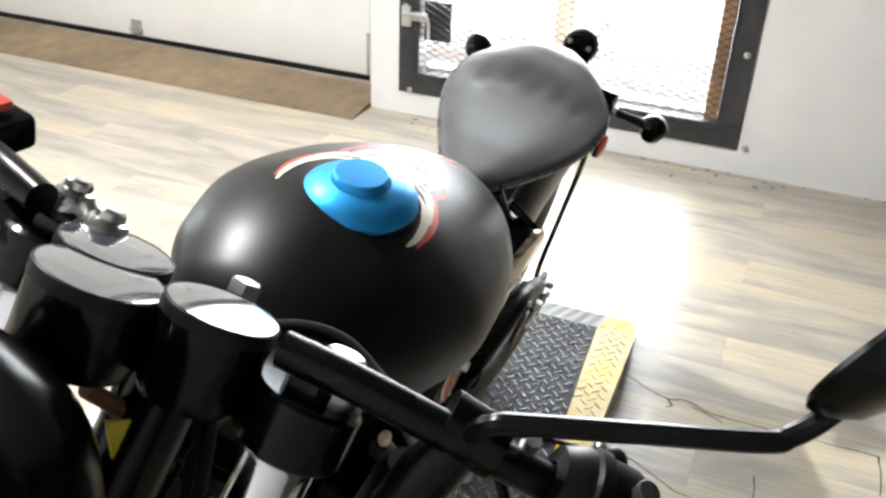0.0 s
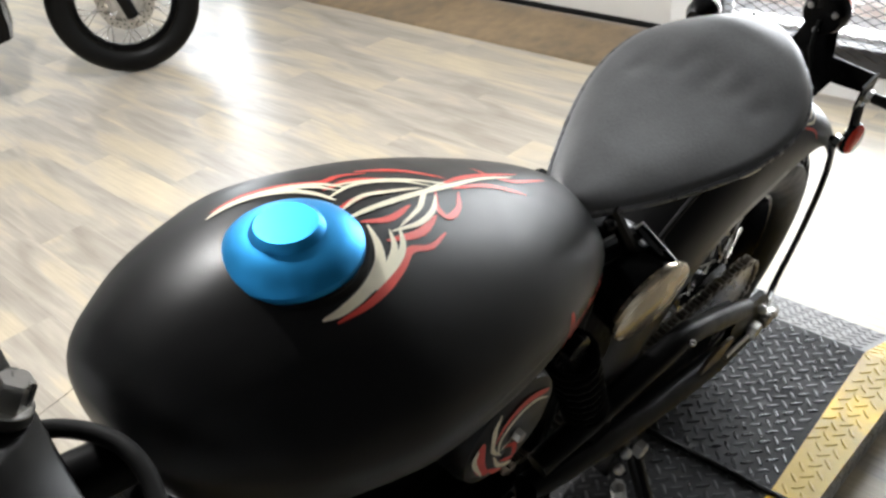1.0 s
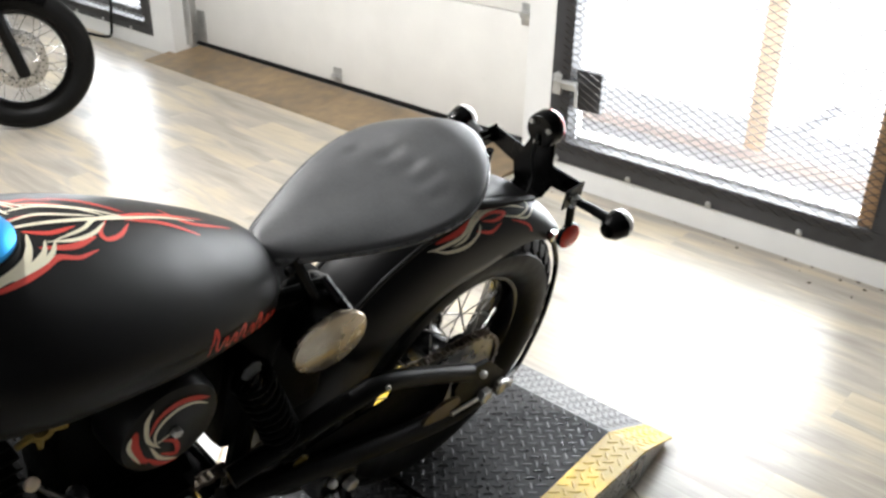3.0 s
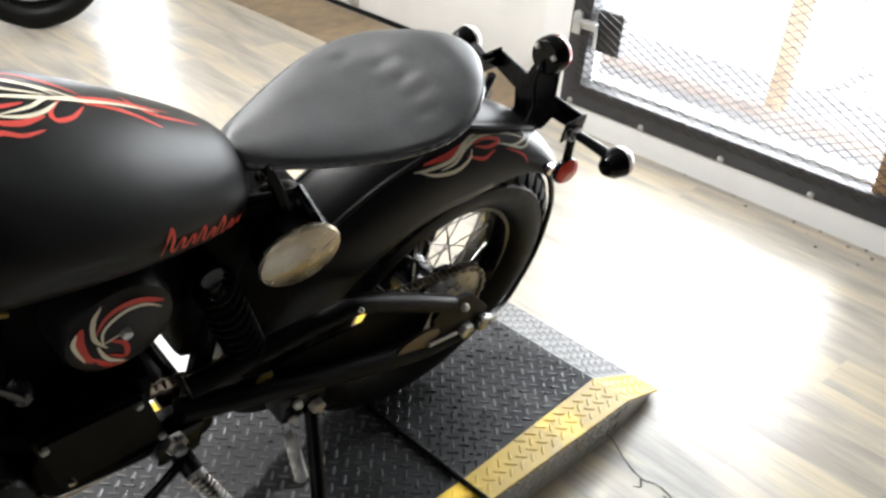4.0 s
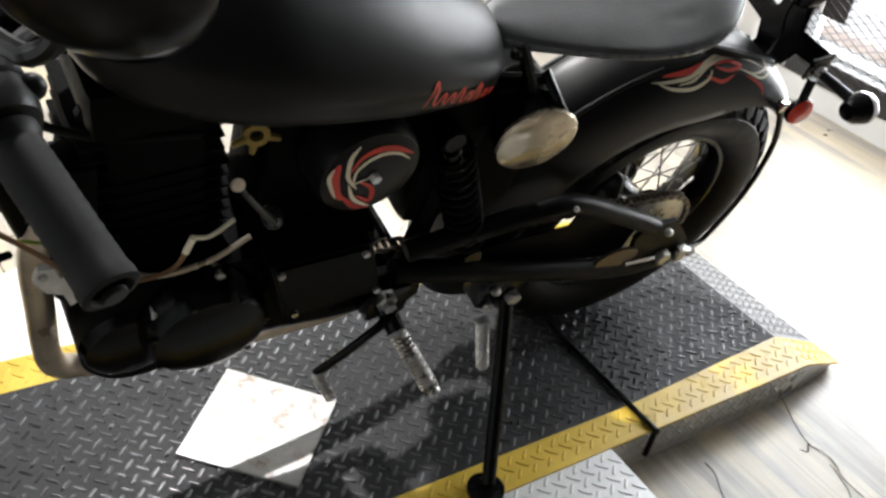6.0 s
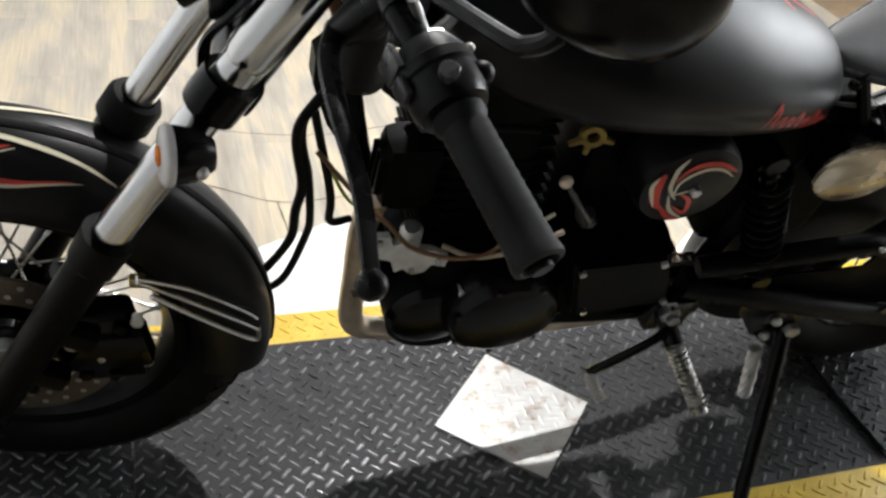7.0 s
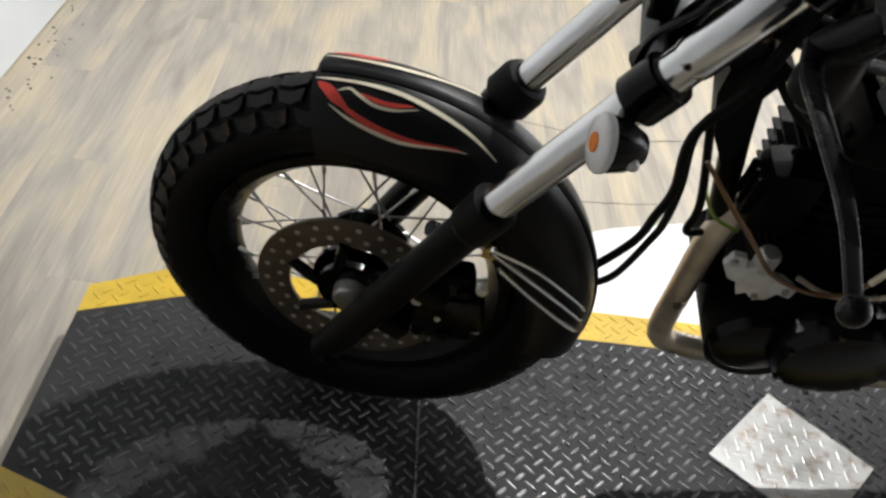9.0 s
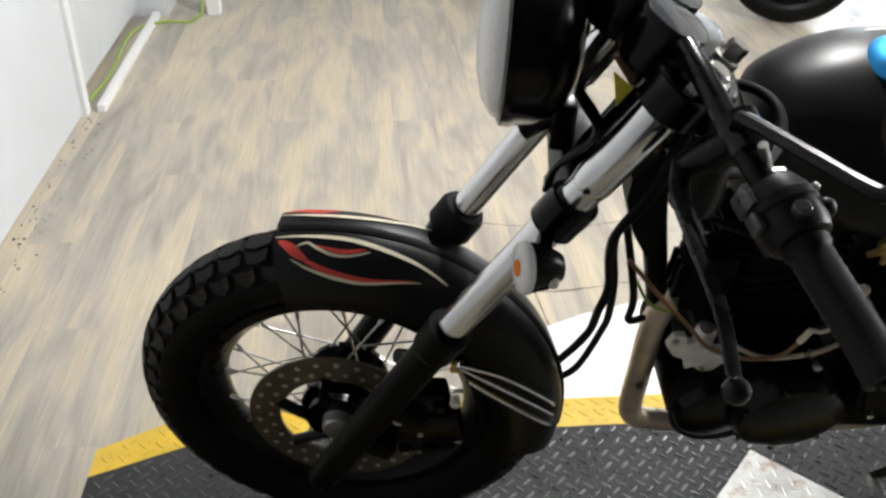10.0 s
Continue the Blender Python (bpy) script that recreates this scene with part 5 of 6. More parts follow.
    b = tube(B(), [H(-0.247, 0.230, 1.045, s), H(-0.260, 0.230, 1.018, s)], 0.0042, 10)
    tube(b, [H(-0.249, 0.230, 1.013, s), H(-0.276, 0.230, 1.014, s)], 0.006, 10, flat=0.5)
    part("cable_adjuster", b, M_ALU, bar, "bright cable adjuster")
    b = B()
    tube(b, curve([H(-0.214, 0.172, 0.972, s), H(-0.200, 0.215, 0.976, s), H(-0.196, 0.27, 0.982, s), H(-0.200, 0.34, 0.976, s), H(-0.196, 0.40, 0.967, s)], 6), [0.010 - 0.004 * k / 24 for k in range(25)], 10, flat=0.7)
    ball(b, H(-0.195, 0.407, 0.966, s), 0.0108, 16)
    part("lever", b, M_LEVER, bar, "worn dark grey lever with a ball end")
# mirror on the left bar: long straight arm, elbow, round head tilted back
b = B()
tube(b, curve([H(-0.238, 0.196, 1.030), H(-0.234, 0.206, 1.052), H(-0.238, 0.222, 1.060), H(-0.256, 0.278, 1.078), H(-0.274, 0.334, 1.096), H(-0.280, 0.344, 1.102), H(-0.286, 0.352, 1.112), H(-0.291, 0.358, 1.126)], 6), 0.0062, 10)
mir = onfork("mirror", b, M_GLOSS, "round black mirror on a cranked stem")
mm = axis_matrix(H(-0.3007, 0.3686, 1.169), UNSTEER.to_3x3() @ V((-0.529, -0.826, 0.195)))
part("mirror_shell", lathe(B(), [(0.0, -0.022), (0.022, -0.021), (0.041, -0.016), (0.054, -0.007), (0.058, 0.002), (0.0555, 0.005)], mm, 36), M_BLACK, mir, "gloss black mirror back")
part("mirror_glass", lathe(B(), [(0.0555, 0.004), (0.0, 0.005)], mm, 36), M_MIRROR, mir, smooth=0)
b = B()
box(b, (-0.006, -0.020, -0.003), (0.006, 0.020, 0.003), 0.002, Matrix.Translation(H(-0.310, -0.206, 1.024)))
onfork("kill_switch", b, M_RED, "red switch on the right bar")
# front turn signals on the lower yoke
for s in (-1, 1):
    c = H(-0.084, 0.180, 0.843, s)
    b = B()
    cyl(b, at_z(0.815) + V((0, OFF[s], 0)), c - V((0.012, 0, 0)), 0.009)
    dd = V((0.95, s * 0.24, 0.12)).normalized()
    lathe(b, [(0, -0.040), (0.014, -0.038), (0.023, -0.022), (0.0265, 0.0), (0.025, 0.003)], axis_matrix(c, dd), 24)
    part_bolt = c - dd * 0.030 + V((0, s * 0.022, 0))
    ts = onfork("turn_signal", b, M_BLACK, "small bullet turn signal with a milky lens")
    part("lens", lathe(B(), [(0.0265, -0.003), (0.027, 0.001), (0.025, 0.0045), (0.014, 0.0065), (0, 0.007)], axis_matrix(c, dd), 28), M_LENSC, ts, "milky signal lens", 60)
    part("bolt", ball(B(), part_bolt, 0.006, 10), M_STEEL, ts)
    part("bulb", lathe(B(), [(0.009, 0.0062), (0.0085, 0.0085), (0, 0.0095)], axis_matrix(c, dd), 20), M_LENSA, ts, "amber bulb behind the lens")

# engine: crankcase, cylinder with fins, covers
b = B()
box(b, (-0.60, -0.105, 0.318), (-0.40, 0.095, 0.53), 0.03)
cyl(b, (-0.432, -0.11, 0.40), (-0.432, 0.10, 0.40), 0.074, seg=36)
engine = add("engine", b, M_CRINKLE, label="black single-cylinder engine")
b = box(B(), (-0.76, -0.105, 0.345), (-0.585, 0.094, 0.53), 0.03)
cyl(b, (-0.66, -0.11, 0.43), (-0.66, 0.10, 0.43), 0.080, seg=36)
part("gearbox", b, M_CRINKLE, engine)
part("inlet_tract", box(B(), (-0.735, -0.055, 0.52), (-0.58, 0.055, 0.74), 0.02), M_CRINKLE, engine)
b = B()
lathe(b, [(0, 0.150), (0.048, 0.150), (0.072, 0.140), (0.081, 0.122), (0.083, 0.092), (0, 0.092)], axis_matrix((-0.506, 0, 0.446), (0, 1, 0)), 40)
for k in range(7):
    t = 2 * math.pi * k / 7 + 0.3
    hexbolt(b, V((-0.506 + 0.074 * math.cos(t), 0.134, 0.446 + 0.074 * math.sin(t))), (0, 1, 0), 0.005, 0.007)
part("alternator_cover", b, M_BLACK, engine, "gloss black domed side cover")
b = B()
lathe(b, [(0, 0.112), (0.040, 0.112), (0.056, 0.104), (0.062, 0.090), (0, 0.088)], axis_matrix((-0.418, 0, 0.410), (0, 1, 0)), 36)
part("front_cover", b, M_BLACK, engine)
b = B()
prism(b, [(-0.575, 0.552), (-0.716, 0.557), (-0.757, 0.440), (-0.612, 0.430)], -0.022, 0.022, 0.006)
cover = part("sprocket_cover", b, M_SATIN, engine, "black slab-sided sprocket cover")
cover.matrix_local = Matrix(((1, 0, 0, 0), (0, 0, 1, 0.112), (0, 1, 0, 0), (0, 0, 0, 1)))
for p in ((-0.745, 0.452), (-0.622, 0.445), (-0.706, 0.545), (-0.588, 0.540)):
    part("cover_bolt", hexbolt(B(), V((p[0], 0.134, p[1])), (0, 1, 0), 0.0055, 0.006), M_STEEL, engine)
cyl_base, cyl_dir = V((-0.475, -0.005, 0.50)), V((0.10, 0, 1)).normalized()
b = B()
cm2 = axis_matrix(cyl_base, cyl_dir)
box(b, (-0.055, -0.055, 0.0), (0.055, 0.055, 0.26), 0.012, cm2)
part("cylinder", b, M_CRINKLE, engine)
fin = None
for k in range(11):
    sz = 0.094 if k < 8 else 0.088
    m_ = cm2 @ Matrix.Translation((0, 0, 0.02 + 0.0205 * k)) @ Matrix.Diagonal((sz / 0.094, sz / 0.094, 1, 1))
    if fin is None:
        o = part("fin", box(B(), (-0.094, -0.086, -0.0022), (0.058, 0.080, 0.0022), 0.0018), M_CRINKLE, engine, smooth=30)
        o.matrix_local, fin = m_, o.data
    else:
        share("fin", fin, engine, m_)
b = B()
box(b, (-0.075, -0.07, 0.245), (0.075, 0.07, 0.315), 0.018, cm2)
for x in (-0.05, 0.05):
    for s in (-1, 1):
        hexbolt(b, cm2 @ V((x, s * 0.068, 0.27)), (0, s, 0), 0.009, 0.012)
part("rocker_cover", b, M_CRINKLE, engine)
for p in ((-0.442, 0.49), (-0.516, 0.545)):
    b = cyl(B(), (p[0], 0.09, p[1]), (p[0], 0.117, p[1]), 0.0045)
    part("case_bolt", hexbolt(b, V((p[0], 0.115, p[1])), (0, 1, 0), 0.0065, 0.006), M_STEEL, engine, "bright bolt head")
# bits on the left of the head: brass choke star, clutch arm and its linkage
b = lathe(B(), [(0.008, -0.004), (0.015, -0.004), (0.016, 0.0), (0.015, 0.005), (0.008, 0.005)], axis_matrix((-0.548, 0.082, 0.742), (0.2, 1, 0.1)), 18, True)
for t in (200, 275, 340):
    tube(b, [V((-0.548, 0.084, 0.742)) + V((0.012 * math.cos(radians(t)), 0, 0.012 * math.sin(radians(t)))), V((-0.548, 0.086, 0.742)) + V((0.030 * math.cos(radians(t)), 0, 0.026 * math.sin(radians(t))))], [0.005, 0.0035], 8)
part("brass_fitting", b, M_BRASSD, engine, "tarnished brass fitting under the tank")
ap, ae = V((-0.580, 0.104, 0.612)), V((-0.526, 0.104, 0.688))
b = B()
lathe(b, [(0, -0.02), (0.010, -0.02), (0.013, -0.012), (0.013, 0.0), (0.009, 0.006), (0, 0.006)], axis_matrix(ap, (0.1, 1, 0.1)), 20)
tube(b, [ap + V((0, 0.004, 0)), ap.lerp(ae, 0.5) + V((0, 0.008, 0)), ae], [0.0075, 0.006, 0.005], 12, flat=0.7)
part("clutch_arm", b, M_PERCH, engine, "worn grey clutch arm")
part("arm_clevis", ball(B(), ae, 0.009, 10, (1, 0.8, 1)), M_RUSTY, engine)
b = tube(B(), curve([(-0.40, 0.10, 0.575), (-0.44, 0.115, 0.568), (-0.50, 0.118, 0.580), (-0.550, 0.110, 0.600)], 6), 0.0035, 8)
part("cable", b, M_RUSTY, engine, "tarnished cable")
# round air cleaner with a pinstriped cover
b = lathe(B(), [(0, 0.022), (0.048, 0.021), (0.064, 0.015), (0.068, 0.004), (0.068, -0.04), (0, -0.04)], axis_matrix((-0.682, 0.108, 0.690), (0, 1, 0)), 40)
aircl = add("air_cleaner", b, M_PAINT, label="round black air cleaner cover with a red and cream pinstripe", smooth=40)
part("centre_bolt", hexbolt(B(), (-0.683, 0.129, 0.692), (0, 1, 0), 0.007, 0.009), M_STEEL, aircl)
put_air = lambda x, z: V((x, 0.1312 - 0.0 if (x + 0.682) ** 2 + (z - 0.69) ** 2 < 0.048 ** 2 else 0.1312 - 0.35 * (math.hypot(x + 0.682, z - 0.69) - 0.048), z))
put_air2 = lambda x, z: put_air(x, z) - V((0, 0.0005, 0))
for ctrl, w in (([(-0.726, 0.713), (-0.707, 0.726), (-0.686, 0.729), (-0.667, 0.720), (-0.656, 0.704), (-0.658, 0.680)], 0.0055), ([(-0.655, 0.744), (-0.645, 0.726), (-0.647, 0.699), (-0.663, 0.676)], 0.006), ([(-0.650, 0.686), (-0.664, 0.657), (-0.690, 0.638)], 0.0055), ([(-0.628, 0.714), (-0.625, 0.695), (-0.638, 0.664)], 0.005), ([(-0.684, 0.694), (-0.652, 0.684)], 0.003)):
    stripe("pinstripe", ctrl, w, put_air, M_CREAM, aircl, 6)
for ctrl, w in (([(-0.730, 0.719), (-0.706, 0.733), (-0.682, 0.737), (-0.660, 0.728), (-0.648, 0.704)], 0.008), ([(-0.634, 0.720), (-0.630, 0.700), (-0.636, 0.676), (-0.648, 0.660)], 0.013), ([(-0.664, 0.688), (-0.684, 0.672), (-0.686, 0.650), (-0.664, 0.664)], 0.007), ([(-0.645, 0.668), (-0.668, 0.642), (-0.690, 0.634)], 0.008)):
    stripe("pinstripe", ctrl, w, put_air2, M_RED, aircl, 6)
b = box(B(), (-0.735, -0.04, 0.700), (-0.635, 0.066, 0.776), 0.014)
add("ignition_coil", b, M_REDDARK, label="dark red coil under the tank")

# carburettor-like casting ahead of the cylinder foot, wires and hoses
b = prism(B(), [(-0.312, 0.572), (-0.318, 0.592), (-0.334, 0.590), (-0.340, 0.572), (-0.356, 0.578), (-0.372, 0.560), (-0.396, 0.556), (-0.418, 0.538), (-0.416, 0.520), (-0.398, 0.526), (-0.390, 0.512), (-0.374, 0.508), (-0.360, 0.522), (-0.350, 0.516), (-0.342, 0.540), (-0.326, 0.548)], -0.005, 0.005, 0.0015)
cast = add("aluminium_bracket", b, M_CAST, label="pale cast aluminium bracket", smooth=30)
cast.matrix_local = Matrix(((1, 0, 0, 0), (0, 0, -1, 0.088), (0, 1, 0, 0), (0, 0, 0, 1)))
prof = [(0, 0.0), (0.019, 0.0)]
for k in range(4):
    prof += [(0.0165, 0.004 + 0.010 * k), (0.0195, 0.006 + 0.010 * k), (0.0195, 0.009 + 0.010 * k), (0.0165, 0.011 + 0.010 * k)]
prof += [(0.013, 0.046), (0, 0.046)]
add("ribbed_collar", lathe(B(), prof, axis_matrix((-0.364, 0.082, 0.566), (0.10, 0.12, 1)) @ Matrix.Scale(0.72, 4), 18), M_ALU, label="ribbed alloy collar")
for q in ((-0.322, 0.582), (-0.405, 0.535), (-0.372, 0.520)):
    add("bracket_bolt", hexbolt(B(), V((q[0], 0.093, q[1])), (0, 1, 0), 0.005, 0.005), M_STEEL)

# black regulator ahead of the cylinder
b = box(B(), (-0.395, 0.0, 0.590), (-0.322, 0.060, 0.700), 0.024)
reg = add("regulator", b, M_CRINKLE, label="black regulator in front of the cylinder")
for k in range(3):
    part("cooling_rib", box(B(), (-0.328, 0.012 + 0.016 * k, 0.616), (-0.317, 0.017 + 0.016 * k, 0.676), 0.002), M_CRINKLE, reg, smooth=30)

# frame tubes
FRAME_TUBES = [
    ([(-0.272, 0, 0.79), (-0.290, 0.0, 0.70), (-0.325, 0, 0.56), (-0.365, 0, 0.42)], 0.016),
    ([(-0.268, 0, 0.86), (-0.42, 0, 0.82), (-0.62, 0, 0.775), (-0.86, 0, 0.740)], 0.021),
]
b = B()
tube(b, [at_z(0.79) - FWD * 0.045, at_z(0.985) - FWD * 0.045], 0.029, 16)
main_frame = add("frame", b, M_BLACK, label="gloss black tubular frame")
gus = part("head_gusset", prism(B(), [(-0.238, 0.765), (-0.258, 0.705), (-0.284, 0.660), (-0.300, 0.700), (-0.280, 0.752), (-0.306, 0.806), (-0.270, 0.835), (-0.238, 0.800)], -0.016, 0.016, 0.004), M_SATIN, main_frame)
gus.matrix_local = Matrix(((1, 0, 0, 0), (0, 0, -1, 0), (0, 1, 0, 0), (0, 0, 0, 1)))
for ctrl, r in FRAME_TUBES:
    part("frame_tube", tube(B(), curve(ctrl, 6), r, 12), M_SATIN, main_frame)
for s in (-1, 1):
    part("frame_tube", tube(B(), curve([(-0.50, s * 0.06, 0.345), (-0.56, s * 0.075, 0.350), (-0.66, s * 0.085, 0.356), (-0.74, s * 0.09, 0.358), (-0.82, s * 0.095, 0.370), (-0.82, s * 0.085, 0.43)], 6), 0.014, 10), M_SATIN, main_frame)
    part("frame_tube", tube(B(), curve([(-0.82, s * 0.085, 0.40), (-0.85, s * 0.07, 0.60), (-0.90, s * 0.055, 0.735)], 5), 0.016, 10), M_SATIN, main_frame)
    part("frame_tube", tube(B(), curve([(-0.84, s * 0.05, 0.745), (-0.90, s * 0.060, 0.744), (-0.95, s * 0.066, 0.742)], 5), 0.013, 10), M_SATIN, main_frame)

# battery box and inner guard filling the middle of the frame
b = box(B(), (-0.985, -0.075, 0.50), (-0.80, 0.075, 0.735), 0.02)
box(b, (-0.83, -0.06, 0.60), (-0.74, 0.06, 0.735), 0.02)
add("battery_box", b, M_CRINKLE, label="black battery box")
for s in (-1, 1):
    a, c = V((-0.803, s * 0.098, 0.705)), V((-0.912, s * 0.112, 0.455))
    b = B()
    cyl(b, a, c, 0.013)
    cyl(b, a - V((0, s * 0.02, 0)), a + V((0, s * 0.016, 0)), 0.016)
    cyl(b, c - V((0, s * 0.02, 0)), c + V((0, s * 0.016, 0)), 0.016)
    shock = add("shock_absorber", b, M_BLACK, label="black coil-over shock absorber")
    dsh = c - a
    q = dsh.normalized().to_track_quat("Z", "Y").to_matrix()
    pts = [a + dsh * (0.10 + 0.78 * k / 143) + q @ V((0.026 * math.cos(2 * math.pi * 11 * k / 143), 0.026 * math.sin(2 * math.pi * 11 * k / 143), 0)) for k in range(144)]
    part("spring", tube(B(), pts, 0.0046, 8), M_CRINKLE, shock)

# round can beside the seat post with a smeared pale end
b = lathe(B(), [(0, -0.09), (0.050, -0.09), (0.054, -0.08), (0.054, 0.0), (0.050, 0.0)], axis_matrix((-0.932, 0.118, 0.690), (0.10, 0.93, -0.10)), 40)
can = add("side_can", b, M_BLACK, label="black round side can with a smeared pale end")
part("can_end", lathe(B(), [(0.0565, -0.006), (0.059, 0.0), (0.057, 0.004), (0.050, 0.007), (0, 0.009)], axis_matrix((-0.932, 0.118, 0.690), (0.10, 0.93, -0.10)), 48), material("smeared_lens", (0.50, 0.43, 0.33), 0.22, 0.7, grain=0.55, scale=30, wear=0.15), can, "smeared pale reflective end")
b = B()
tube(b, [(-0.905, 0.05, 0.80), (-0.93, 0.085, 0.735)], 0.009, 8)
tube(b, [(-0.945, 0.07, 0.765), (-0.955, 0.12, 0.735)], 0.007, 8)
ball(b, (-0.893, 0.06, 0.79), 0.008, 10)
part("bracket", b, M_BLACK, can)

# swing arm, upper tube, chain, sprockets, rear wheel
RAX = V((-1.372, 0, ZR))
rw = wheel("rear_wheel", bike, Matrix.Translation(RAX), RR, RA, 0.204, 0.068, 0.045, (M_BLACK, M_TYRE, M_STEEL, M_BLACK), label="spoked rear wheel with a black rim")
sa = add("swing_arm", cyl(B(), (-0.815, -0.12, 0.395), (-0.815, 0.12, 0.395), 0.026), M_BLACK, label="black tubular swing arm")
for s in (-1, 1):
    part("arm_tube", tube(B(), curve([(-0.785, s * 0.110, 0.448), (-0.91, s * 0.124, 0.423), (-1.045, s * 0.130, 0.382), (-1.26, s * 0.132, 0.318), (-1.38, s * 0.132, 0.310)], 6), 0.019, 14), M_SATIN, sa)
    part("arm_tube", tube(B(), curve([(-0.795, s * 0.110, 0.490), (-0.90, s * 0.122, 0.519), (-1.0, s * 0.130, 0.541), (-1.062, s * 0.132, 0.543), (-1.18, s * 0.132, 0.486), (-1.305, s * 0.132, 0.418)], 6), 0.0165, 14), M_SATIN, sa)
    part("gusset", prism(B(), [(-0.84, 0.44), (-1.00, 0.448), (-1.115, 0.448), (-1.13, 0.50), (-1.20, 0.475), (-1.30, 0.42), (-1.29, 0.315), (-1.05, 0.375)], -0.002, 0.002), M_CRINKLE, sa, smooth=0).matrix_local = Matrix(((1, 0, 0, 0), (0, 0, 1, s * 0.108), (0, 1, 0, 0), (0, 0, 0, 1)))
    part("axle_plate", prism(B(), [(-1.30, 0.30), (-1.42, 0.29), (-1.43, 0.35), (-1.36, 0.42), (-1.29, 0.43), (-1.27, 0.40)], -0.005, 0.005, 0.001), M_SATIN, sa, smooth=0).matrix_local = Matrix(((1, 0, 0, 0), (0, 0, 1, s * 0.132), (0, 1, 0, 0), (0, 0, 0, 1)))
b = B()
hexbolt(b, RAX + V((0, 0.138, 0)), (0, 1, 0), 0.017, 0.016)
tube(b, [RAX + V((-0.03, 0.146, 0.0)), RAX + V((-0.085, 0.146, -0.006))], 0.006, 8)
hexbolt(b, RAX + V((-0.06, 0.146, -0.004)), (-1, 0, 0), 0.011, 0.012)
box(b, (-0.012, -0.008, -0.016), (0.010, 0.008, 0.016), 0.003, Matrix.Translation(RAX + V((-0.045, 0.146, -0.002))))
part("axle_nut", b, M_STEEL, sa, "bright axle nut and chain adjuster")
part("adjuster_plate", prism(B(), [(-1.195 - 0.05 + 0.05 * math.cos(t), 0.356 + 0.026 * math.sin(t)) for t in [2 * math.pi * k / 20 for k in range(20)]], -0.003, 0.003, 0.001), M_DISC, sa, "worn steel chain adjuster plate", smooth=0).matrix_local = Matrix(((1, 0, 0, 0), (0, 0, 1, 0.139), (0, 1, 0, 0), (0, 0, 0, 1)))
part("adjuster_rod", tube(B(), [(-1.27, 0.146, 0.340), (-1.34, 0.148, 0.338)], 0.004, 8), M_STEEL, sa)
part("arm_bolt", ball(B(), (-1.325, 0.152, 0.418), 0.008, 10), M_STEEL, sa)
part("arm_bolt", ball(B(), (-1.05, 0.149, 0.552), 0.005, 8), M_STEEL, sa)
# rear sprocket with teeth
b = B()
spr = []
N = 42
for k in range(N * 4):
    t = 2 * math.pi * k / (N * 4)
    r = 0.098 if k % 4 in (0, 1) else 0.091
    spr.append((r * math.cos(t), r * math.sin(t)))
prism(b, spr, -0.003, 0.003)
o = part("sprocket", b, M_STEEL, rw, "worn steel rear sprocket", smooth=0)
o.matrix_local = Matrix(((1, 0, 0, 0), (0, 0, 1, 0.078), (0, 1, 0, 0), (0, 0, 0, 1)))
drilled_disc(0.07, 0.12, -0.075, 0.005, 22, rw)
# chain: alternating links along a closed loop
C1, C2 = V((-0.70, 0, 0.44)), RAX
r1, r2 = 0.035, 0.097
loop = []
ang = math.atan2(C2.z - C1.z, C2.x - C1.x)
for t in np.linspace(-math.pi / 2, math.pi / 2, 9):
    loop.append(V((C1.x + r1 * math.cos(t), 0.078, C1.z + r1 * math.sin(t))))
for t in np.linspace(math.pi / 2, 3 * math.pi / 2, 22):
    loop.append(V((C2.x + r2 * math.cos(t), 0.078, C2.z + r2 * math.sin(t))))
loop.append(loop[0])
dist, dense = 0.0, []
step = 0.0127
carry = 0.0
for a, c in zip(loop, loop[1:]):
    d = (c - a).length
    while carry < d:
        dense.append((a + (c - a) * (carry / d), (c - a).normalized()))
        carry += step
    carry -= d
chain = add("chain", B(), M_DISC, label="oily steel drive chain")
lk = {}
for i, (p, d) in enumerate(dense):
    m_ = Matrix.Translation(p) @ d.to_track_quat("X", "Z").to_matrix().to_4x4()
    w = 0.0085 if i % 2 else 0.0060
    key = i % 2
    if key not in lk:
        b = B()
        for s in (-1, 1):
            box(b, (-0.0078, s * w - 0.001, -0.0052), (0.0078, s * w + 0.001, 0.0052), 0.0009)
        cyl(b, (-0.0063, -w, 0), (-0.0063, w, 0), 0.0042, seg=8)
        o = part("link", b, M_DISC, chain, smooth=30)
        o.matrix_local, lk[key] = m_, o.data
    else:
        share("link", lk[key], chain, m_)

# rear mudguard
def rear_drop(t):
    """The rear guard's skirt: deep ahead, shallow at the tail."""
    k = min(max((t - 88) / 45, 0.0), 1.0)
    return 0.112 - 0.066 * k * k * (3 - 2 * k)


RG = (0.380, 0.088, rear_drop, 2.8)
RC = RAX + V((0.075, 0, 0.030))
g = guard(RG[0], RG[1], -14, 137, RG[2], 60, 33, box_=RG[3])
for v in g.verts:
    v.co += RC
rear_guard = add("rear_mudguard", g, M_PAINT, label="wide matte black rear mudguard with pinstripes", smooth=50)
for side in (-0.30, 0.30):
    part("shoulder_bead", tube(B(), [RC + guard_top(t, side, *RG, -0.0012) for t in range(18, 78, 2)], 0.0042, 10), M_PAINT, rear_guard)


def rgp(u, f):
    return RC + guard_top(u * 100, f, *RG, 0.0016)


def rgr(u, f):
    return RC + guard_top(u * 100, f, *RG, 0.0010)


RM = (0.66, 0.13)
